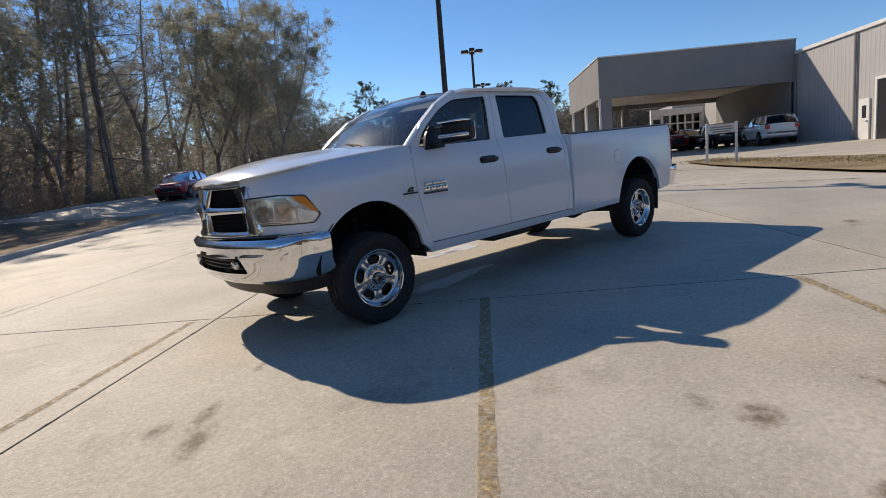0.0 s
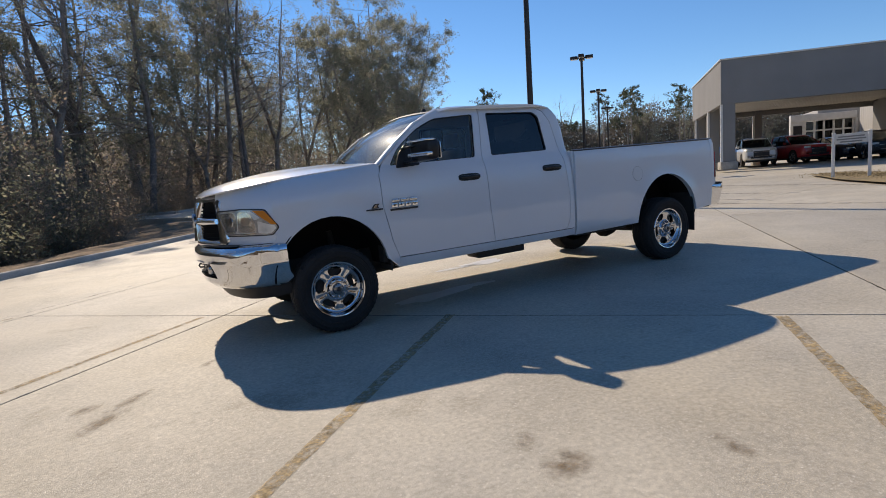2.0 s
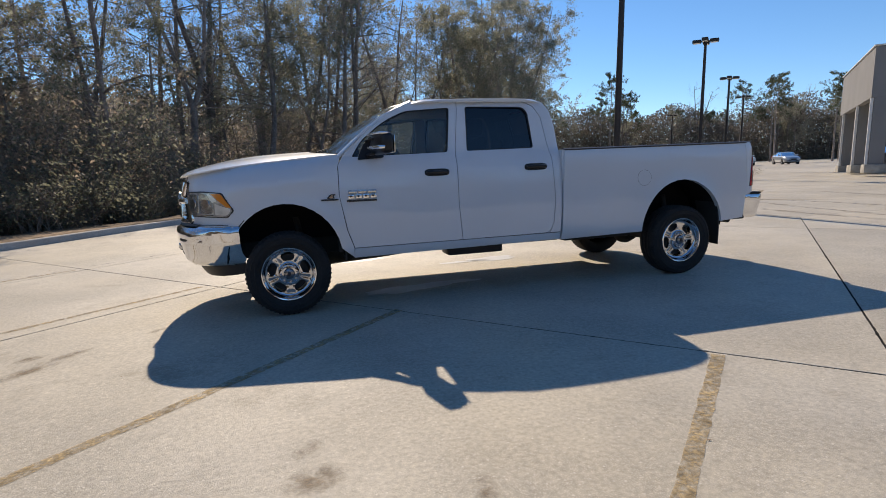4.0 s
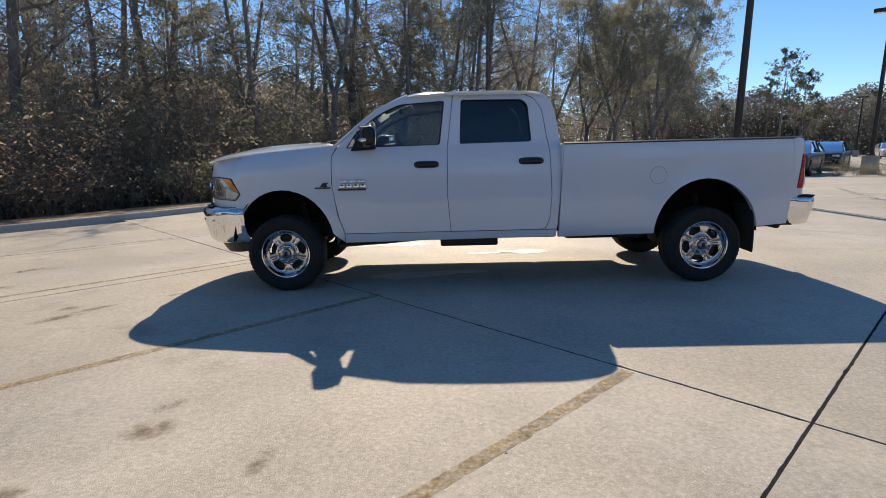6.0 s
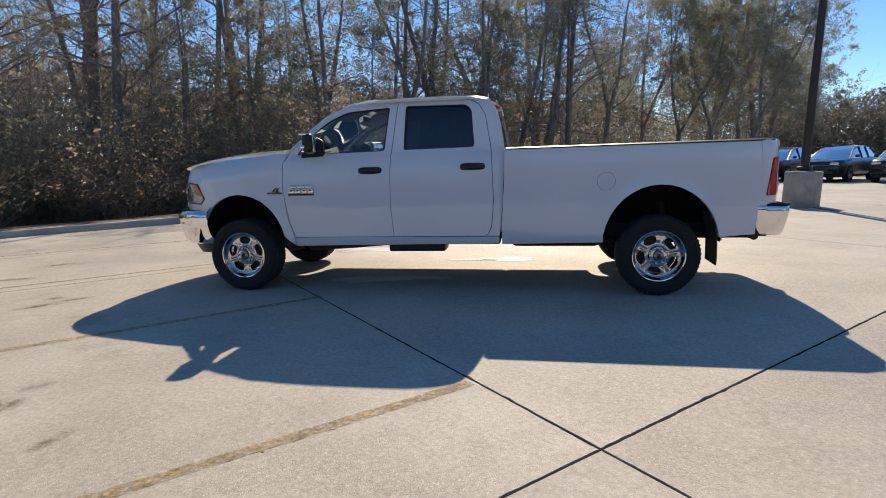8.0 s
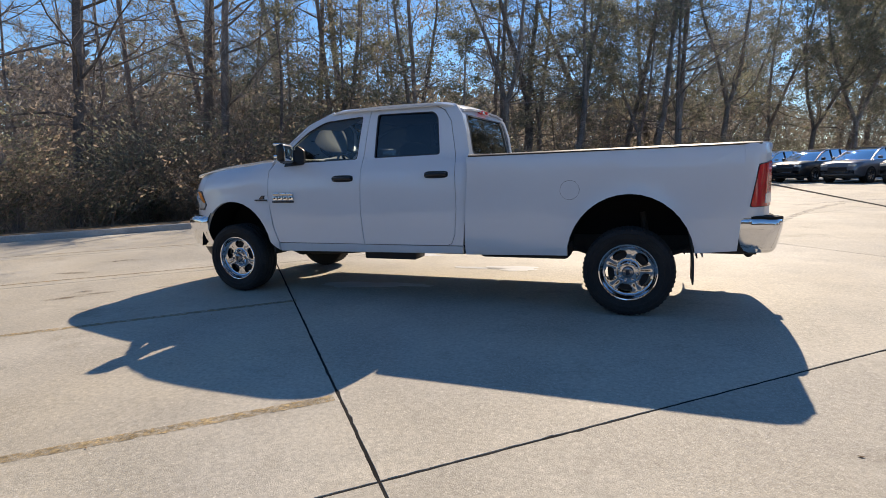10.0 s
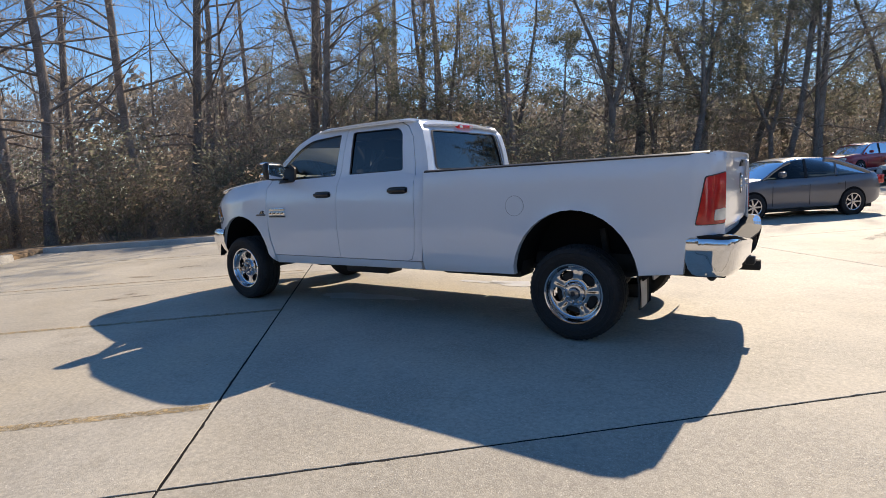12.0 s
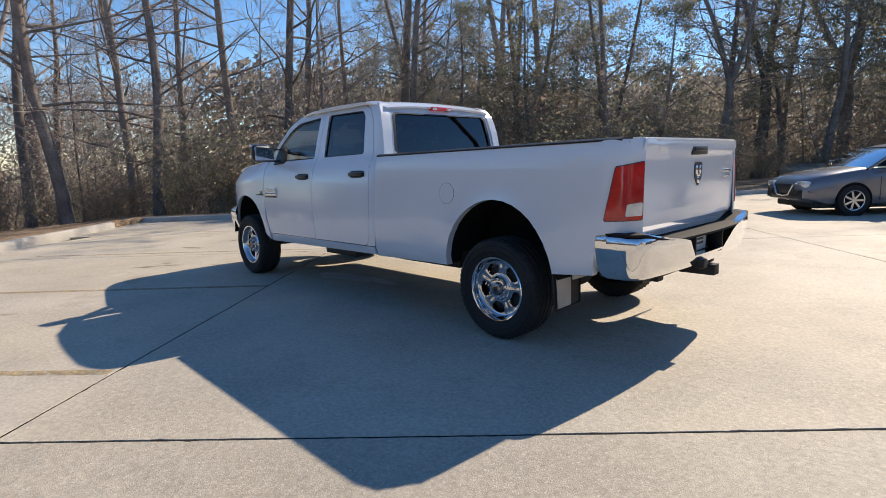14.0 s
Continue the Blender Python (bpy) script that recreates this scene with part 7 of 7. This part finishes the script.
def make_shrub(seed, height, stems, leaves, leaf_mat, leaf_size=0.07, wide=0.9):
    rnd = random.Random(seed)
    wood, foliage = Stock(), Stock()
    for _ in range(stems):
        a = rnd.uniform(0, 2 * math.pi)
        p = Vector((rnd.gauss(0, 0.25), rnd.gauss(0, 0.25), -0.15))
        w = Vector((math.cos(a) * wide * rnd.random(), math.sin(a) * wide * rnd.random(), 1)).normalized()
        ln = height * rnd.uniform(0.5, 1.1)
        pts, pw = wander(rnd, p, w, ln, 4, 0.14)
        wood.tube(pts, [0.013, 0.010, 0.007, 0.005, 0.003], 3)
        for _ in range(4):
            q = pts[rnd.randint(1, 3)]
            w2 = (pw + Vector((rnd.gauss(0, 0.7), rnd.gauss(0, 0.7), rnd.gauss(0, 0.4)))).normalized()
            tp, _ = wander(rnd, q, w2, ln * 0.4, 2, 0.2)
            wood.tube(tp, [0.006, 0.004, 0.002], 3)
            for _ in range(max(1, leaves // (stems * 4))):
                b = tp[rnd.randint(0, 1)].lerp(tp[2], rnd.random())
                foliage.leaf(b + Vector((rnd.gauss(0, 0.12), rnd.gauss(0, 0.12), rnd.gauss(0, 0.12))), leaf_size * rnd.uniform(0.6, 1.4), rnd)
    return (wood.mesh("brushwood", M_BRUSH), None, foliage.mesh("foliage", leaf_mat, False))


def plant(kind, meshes, m, label, category, group):
    t = thing(kind, label, category, m, group)
    for me in meshes:
        if me is None:
            continue
        ob = new(me.name.split(".")[0], me)
        ob.parent = t
        if not me.name.startswith("trunk"):
            tagged(ob, kind="stuff")
    return t


BARE = [make_tree(10, 19, 0.21, clear=0.20, limbs=22), make_tree(11, 17, 0.17, clear=0.12, limbs=24), make_tree(12, 18, 0.24, fork=0.30, limbs=24),
        make_tree(13, 15, 0.12, clear=0.12, limbs=24), make_tree(14, 20, 0.26, clear=0.32, limbs=18, spread=0.26), make_tree(15, 13, 0.09, clear=0.1, limbs=24), make_tree(16, 23, 0.42, fork=0.33, limbs=28, spread=0.27)]
YOUNG = [make_tree(60, 8.0, 0.050, clear=0.06, limbs=26, twigs=6, spread=0.26, leaves=900, leaf_size=0.10, leaf_mat=M_RUST), make_tree(61, 9.5, 0.055, fork=0.16, limbs=30, twigs=6, spread=0.24), make_tree(62, 7.0, 0.045, clear=0.05, limbs=24, twigs=7, spread=0.3, leaves=1100, leaf_size=0.09, leaf_mat=M_GOLD), make_tree(63, 6.0, 0.04, clear=0.04, limbs=24, twigs=7, spread=0.32, leaves=800, leaf_size=0.10, leaf_mat=M_RUST)]
GOLD = [make_tree(20, 16, 0.22, fork=0.28, leaves=15000, leaf_size=0.155, leaf_mat=M_GOLD, limbs=26, twigs=9, spread=0.36), make_tree(21, 15, 0.20, fork=0.22, leaves=15000, leaf_size=0.155, leaf_mat=M_GOLD, limbs=28, twigs=9, spread=0.40),
        make_tree(22, 17, 0.24, clear=0.2, leaves=16000, leaf_size=0.155, leaf_mat=M_GOLD, spread=0.44, twigs=9, limbs=26)]
DARK = [make_tree(30, 11, 0.14, clear=0.08, leaves=5000, leaf_size=0.13, leaf_mat=M_GREEN, limbs=26, spread=0.26), make_tree(31, 14, 0.17, clear=0.10, leaves=5500, leaf_size=0.13, leaf_mat=M_GREEN, limbs=28, spread=0.24)]
SPARSE = [make_tree(33, 16, 0.16, clear=0.2, leaves=4200, leaf_size=0.11, leaf_mat=M_RUST, limbs=18), make_tree(34, 14, 0.13, clear=0.15, leaves=4600, leaf_size=0.11, leaf_mat=M_GOLD, limbs=18)]
PINES = [make_tree(40, 19, 0.22, clear=0.72, leaves=3600, leaf_size=0.24, leaf_mat=M_PINE, limbs=17, spread=0.20, pine=True), make_tree(41, 17, 0.20, clear=0.68, leaves=3600, leaf_size=0.24, leaf_mat=M_PINE, limbs=18, spread=0.20, pine=True)]
SHRUBS = [make_shrub(50, 2.2, 20, 1500, M_RUST), make_shrub(51, 3.2, 20, 1900, M_RUST, 0.08), make_shrub(52, 2.6, 24, 2000, M_GREEN, 0.07), make_shrub(53, 4.2, 20, 2300, M_GREEN, 0.09), make_shrub(54, 3.6, 20, 1800, M_GOLD, 0.08)]
LAB = {"bare": "bare grey-barked tree with a web of thin winter branches", "gold": "tall tree with thinning olive-gold leaves", "dark": "dense dark evergreen tree at the wood's edge",
       "sparse": "slender tree with thinning rust-brown leaves", "young": "young understorey tree with a haze of thin brown twigs", "pine": "tall pine with a bare trunk and a tufted top"}

rw = random.Random(77)
def set_tree(kind, variants, x, y, size=1.0, which=None, turn=None):
    me = variants[which if which is not None else rw.randrange(len(variants))]
    m = upright(x, y, terrain(x, y), turn if turn is not None else rw.uniform(0, 360)) @ Matrix.Diagonal((size, size, size * rw.uniform(0.95, 1.08), 1))
    return plant("tree" if kind != "pine" else "pine_tree", me, m, LAB[kind], "tree", "trees of the wood")


# marked trunks that stand out before the rest
for kind, variants, x, y, size, which in (
        ("bare", BARE, -16.1, 1.9, 0.9, 0), ("bare", BARE, -15.6, -0.9, 0.9, 0), ("bare", BARE, -17.8, 1.6, 0.95, 1), ("bare", BARE, -20.0, 4.2, 1.0, 1), ("bare", BARE, -18.6, 6.4, 1.0, 0), ("bare", BARE, -16.4, 6.9, 1.0, 0),
        ("bare", BARE, -20.0, 11.3, 1.0, 3), ("bare", BARE, -20.9, 13.4, 1.05, 1), ("bare", BARE, -16.1, 13.1, 1.05, 0), ("bare", BARE, -17.3, 24.1, 1.15, 0), ("sparse", SPARSE, -9.4, 21.5, 1.05, 0), ("bare", BARE, -8.2, 32.0, 1.1, 2),
        ("gold", GOLD, -3.6, 36.2, 1.2, 0), ("bare", BARE, -7.7, 43.7, 1.2, 0), ("bare", BARE, 1.9, 41.6, 1.15, 0), ("bare", BARE, 3.6, 40.6, 1.1, 1), ("bare", BARE, -17.9, 14.9, 1.15, 4), ("bare", BARE, -18.0, 26.9, 1.2, 4),
        ("sparse", SPARSE, -13.7, 20.1, 1.15, 0), ("bare", BARE, -9.0, 37.6, 1.15, 0), ("bare", BARE, -4.6, 46.0, 1.05, 6), ("gold", GOLD, 0.9, 43.5, 1.05, 1), ("bare", BARE, 7.3, 48.1, 1.15, 2), ("gold", GOLD, 14.8, 51.7, 1.2, 1),
        ("gold", GOLD, 22.2, 52.5, 1.1, 0), ("bare", BARE, 3.8, 42.6, 1.2, 2), ("gold", GOLD, 18.8, 54.0, 1.3, 1), ("gold", GOLD, 25.2, 58.3, 1.35, 2), ("gold", GOLD, 29.0, 66.0, 1.25, 0),
        ("dark", DARK, -14.0, 21.0, 1.25, 1), ("dark", DARK, -11.6, 17.6, 0.95, 0), ("dark", DARK, -10.4, 22.4, 1.05, 1), ("dark", DARK, -13.6, 14.2, 0.85, 0), ("dark", DARK, -9.4, 26.6, 0.95, 0), ("dark", DARK, -15.2, 17.6, 0.9, 1), ("dark", DARK, -12.2, 26.0, 1.15, 1), ("dark", DARK, -6.4, 38.5, 1.0, 1),
        ("gold", GOLD, 11.5, 53.0, 1.2, 1), ("gold", GOLD, 20.5, 64.0, 1.3, 2), ("gold", GOLD, 30.0, 78.0, 1.4, 0), ("gold", GOLD, 35.5, 87.0, 1.4, 2), ("gold", GOLD, 28.0, 84.0, 1.45, 2), ("gold", GOLD, 40.0, 94.0, 1.45, 1), ("gold", GOLD, 44.0, 101.0, 1.4, 0)):
    set_tree(kind, variants, x, y, size, which)

EDGE = [(-26.0, -22.0), (-19.0, -9.0), (-17.0, -2.0), (-15.0, 3.5), (-12.5, 7.5), (-10.8, 12.0), (-8.2, 17.0), (-6.6, 23.0), (-7.0, 28.0), (-4.0, 33.5), (3.0, 41.5), (10.0, 49.0), (18.0, 60.0), (28.0, 74.0), (37.0, 88.0), (46.0, 104.0)]


def along_edge(t):
    t = t * (len(EDGE) - 1)
    i = min(len(EDGE) - 2, int(t))
    a, b = Vector(EDGE[i]), Vector(EDGE[i + 1])
    d = (b - a).normalized()
    return a.lerp(b, t - i), Vector((-d.y, d.x))


def scatter(n, near, far, kinds, size=(0.85, 1.15)):
    for k in range(n):
        p, out = along_edge((k + rw.random()) / n)
        q = p + out * rw.uniform(near, far) + Vector((rw.gauss(0, 0.8), rw.gauss(0, 0.8)))
        west = q.y < 30 and q.x < -6
        r = rw.random()
        if q.x < -12 and q.y < 14 and rw.random() < 0.12:
            continue
        acc = 0.0
        for kind, variants, a, b in kinds:
            acc += a if west else b
            if r < acc:
                set_tree(kind, variants, q.x, q.y, rw.uniform(*size) * (1.25 if q.y > 36 else 1.0))
                break


MIX = [("bare", BARE, 0.60, 0.27), ("gold", GOLD, 0.07, 0.41), ("dark", DARK, 0.03, 0.09), ("sparse", SPARSE, 0.30, 0.18), ("pine", PINES, 0.0, 0.04)]
UNDER = [("young", YOUNG, 1.0, 1.0)]
scatter(13, 2.5, 8.0, MIX, (0.7, 1.0))
scatter(24, 8.0, 20.0, MIX, (0.9, 1.2))
scatter(18, 20.0, 42.0, MIX, (1.0, 1.3))
scatter(36, 1.0, 7.0, UNDER, (0.6, 1.0))
scatter(56, 7.0, 18.0, UNDER, (0.9, 1.4))

# the leafy thicket behind the straight kerb
for k in range(46):
    p = Vector((-14.2, 6.8)).lerp(Vector((-7.4, 24.5)), (k + rw.random()) / 46) + Vector((-0.93, 0.36)) * rw.uniform(-0.6, 5.5)
    w, s = rw.choice((3, 4, 1, 0, 4)), rw.uniform(0.9, 1.5)
    plant("shrub", SHRUBS[w], upright(p.x, p.y, terrain(p.x, p.y), rw.uniform(0, 360)) @ Matrix.Diagonal((s * 1.2, s * 1.2, s * 1.1, 1)), "tangled brown brush at the wood's edge" if w == 1 else "leafy green brush at the wood's edge", "shrub", "brush along the wood")

for k in range(150):
    p, out = along_edge((k + rw.random()) / 150)
    q = p + out * (rw.uniform(-2.2, 2.5) if k % 2 else rw.uniform(1.0, 12.0))
    if kerb_gap(q.x, q.y)[0] < 1.2:
        q = p + out * 2.0
    w = rw.choices(range(5), (0.28, 0.24, 0.18, 0.16, 0.14))[0]
    s = rw.uniform(0.75, 1.25)
    plant("shrub", SHRUBS[w], upright(q.x, q.y, terrain(q.x, q.y), rw.uniform(0, 360)) @ Matrix.Diagonal((s * 1.2, s * 1.2, s, 1)),
          "tangled brown brush at the wood's edge" if w in (0, 1) else "leafy green brush at the wood's edge", "shrub", "brush along the wood")

# far tree line beyond the lot
for x, y, s in ((66.5, 58.3, 0.67), (70.9, 52.9, 0.60), (51.1, 73.5, 0.66), (48.1, 75.3, 0.60), (57.0, 86.3, 0.86), (68.0, 49.6, 0.60), (62.5, 61.0, 0.58), (74.0, 49.0, 0.56), (59.2, 85.0, 0.80), (77.0, 69.0, 0.74)):
    set_tree("pine", PINES, x, y, s)
for k in range(80):
    t = (k + rw.random()) / 80
    p = Vector((46.0, 104.0)).lerp(Vector((128.0, 62.0)), t) + Vector((rw.gauss(0, 6), rw.gauss(0, 6)))
    kind, variants = rw.choices((("gold", GOLD), ("pine", PINES), ("bare", BARE), ("dark", DARK)), (0.35, 0.30, 0.33, 0.02))[0]
    set_tree(kind, variants, p.x, p.y, rw.uniform(0.46, 0.66) if kind != "pine" else rw.uniform(0.50, 0.68))


# an unseen wood, added behind the camera path for reflections and fill on the truck
for k in range(34):
    p = Vector((-62.0, -48.0)).lerp(Vector((70.0, -54.0)), (k + rw.random()) / 34) + Vector((rw.gauss(0, 1), rw.gauss(0, 5)))
    kind, variants = rw.choices((("gold", GOLD), ("pine", PINES), ("sparse", SPARSE), ("dark", DARK)), (0.35, 0.2, 0.2, 0.25))[0]
    set_tree(kind, variants, p.x, p.y, rw.uniform(0.9, 1.2))


M_FARTWIG = leaf_material("far_twigs", [(0.30, 0.26, 0.225), (0.39, 0.34, 0.30), (0.46, 0.41, 0.365), (0.32, 0.28, 0.23)], 0.68)


def far_woods():
    """The closed mass of brush and branches behind the nearer trees."""
    rnd = random.Random(9)
    st, ev, tw = Stock(), Stock(), Stock()
    for k in range(185000):
        p, out = along_edge(rnd.random())
        west = p.x < -8
        if west and p.y > 8 and k % 2:
            continue
        d = 4 + (76 if west else 52) * rnd.random()
        q = p + out * d
        top = (6.0 + 0.16 * d if west else 5.2 + 0.22 * d) + 2.2 * noise.noise(Vector((q.x * 0.16, q.y * 0.16, 3.0)))
        z = terrain(q.x, q.y) + rnd.random() ** 1.35 * max(1.5, top)
        (st if west or rnd.random() < 0.3 else ev).leaf(LOT @ Vector((q.x, q.y, z)), (rnd.uniform(0.08, 0.19) + 0.004 * d if west else rnd.uniform(0.16, 0.34) + 0.012 * d), rnd)
    # thin upright twigs
    for k in range(90000):
        p, out = along_edge(rnd.random())
        d = 3 + 50 * rnd.random()
        q = p + out * d
        z = terrain(q.x, q.y) + rnd.random() ** 1.2 * (5.0 + 0.2 * d)
        a = Vector((q.x, q.y, z))
        way = Vector((rnd.gauss(0, 0.55), rnd.gauss(0, 0.55), 1)).normalized() * rnd.uniform(0.4, 1.6)
        side = Vector((rnd.gauss(0, 1), rnd.gauss(0, 1), rnd.gauss(0, 0.3))).normalized() * rnd.uniform(0.004, 0.011)
        b = len(tw.v)
        bend = Vector((rnd.gauss(0, 0.08), rnd.gauss(0, 0.08), 0))
        tw.v += [LOT @ v for v in (a - side, a + side, a + way * 0.5 + bend + side * 0.7, a + way * 0.5 + bend - side * 0.7, a + way + side * 0.2, a + way - side * 0.2)]
        tw.f += [(b, b + 1, b + 2, b + 3), (b + 3, b + 2, b + 4, b + 5)]
    ob = new("far_brush", st.mesh("far_brush", M_FARTWIG, False))
    tagged(ob, "brown winter undergrowth deep in the wood", "undergrowth", kind="stuff")
    ob = new("far_brush", ev.mesh("far_brush", M_SHADE, False))
    tagged(ob, "dark evergreen undergrowth deep in the wood", "undergrowth", kind="stuff")
    ob = new("far_twigs", tw.mesh("far_twigs", M_FARSTICK, False))
    tagged(ob, "haze of thin upright twigs deep in the wood", "undergrowth", kind="stuff")
    st = Stock()
    for k in range(230000):
        t = rnd.random()
        p = Vector((40.0, 112.0)).lerp(Vector((150.0, 55.0)), t) + Vector((rnd.gauss(0, 5), rnd.gauss(0, 5)))
        top = 10.0 + 4.5 * noise.noise(Vector((p.x * 0.09, p.y * 0.09, 0)))
        st.leaf(LOT @ Vector((p.x, p.y, rnd.random() ** 1.2 * top)), rnd.uniform(0.25, 0.55), rnd)
    # brush of the unseen wood added behind the camera path
    for k in range(60000):
        p = Vector((-80.0, -54.0)).lerp(Vector((90.0, -60.0)), rnd.random()) + Vector((0, rnd.gauss(0, 4)))
        top = 9.5 + 2.0 * noise.noise(Vector((p.x * 0.12, p.y * 0.12, 5.0)))
        st.leaf(LOT @ Vector((p.x, p.y, rnd.random() * top)), rnd.uniform(0.7, 1.4), rnd)
    ob = new("far_brush", st.mesh("far_brush", M_FAROLIVE, False))
    tagged(ob, "olive-brown undergrowth of the far tree line and an added unseen wood", "undergrowth", kind="stuff")


M_FARSTICK = leaf_material("far_sticks", [(0.17, 0.14, 0.115), (0.24, 0.20, 0.165), (0.30, 0.25, 0.21)], 0.4)
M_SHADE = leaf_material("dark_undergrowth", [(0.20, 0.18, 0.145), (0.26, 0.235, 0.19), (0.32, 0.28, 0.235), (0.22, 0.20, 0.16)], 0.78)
M_FAROLIVE = leaf_material("far_olive", [(0.13, 0.115, 0.085), (0.18, 0.15, 0.12), (0.22, 0.185, 0.155), (0.14, 0.125, 0.095)], 0.35)
far_woods()

for x, y, s in ((18.3, 19.4, 0.42), (19.1, 18.9, 0.38), (20.0, 18.3, 0.45), (21.0, 17.6, 0.40), (17.6, 20.0, 0.36)):
    plant("shrub", SHRUBS[2], upright(x, y, 0, x * 80) @ Matrix.Diagonal((s * 1.6, s * 1.6, s, 1)), "low green hedge bush on the lot island", "shrub", "hedge on the island")

# ---- paving pieces ----
build_slabs()


def fallen_leaves():
    """A few curled dry leaves blown over the concrete."""
    rnd = random.Random(21)
    bm = bmesh.new()
    for k in range(45):
        x, y = rnd.uniform(-6.5, 6.0), rnd.uniform(-5.5, 6.0)
        a, s = rnd.uniform(0, 6.3), rnd.uniform(0.008, 0.019)
        u, w = Vector((math.cos(a), math.sin(a), 0)) * s, Vector((-math.sin(a), math.cos(a), 0)) * s * 0.5
        c = Vector((x, y, 0.004))
        up = Vector((0, 0, s * 0.15))
        p = [bm.verts.new(v) for v in (c - u + up, c - w, c + u + up, c + w)]
        bm.faces.new(p[:3])
        bm.faces.new((p[0], p[2], p[3]))
    solo("fallen_leaves", bm, M_LITTER, LOT, "scattered dry brown leaves on the concrete", "leaves", kind="stuff", smooth=0)


fallen_leaves()
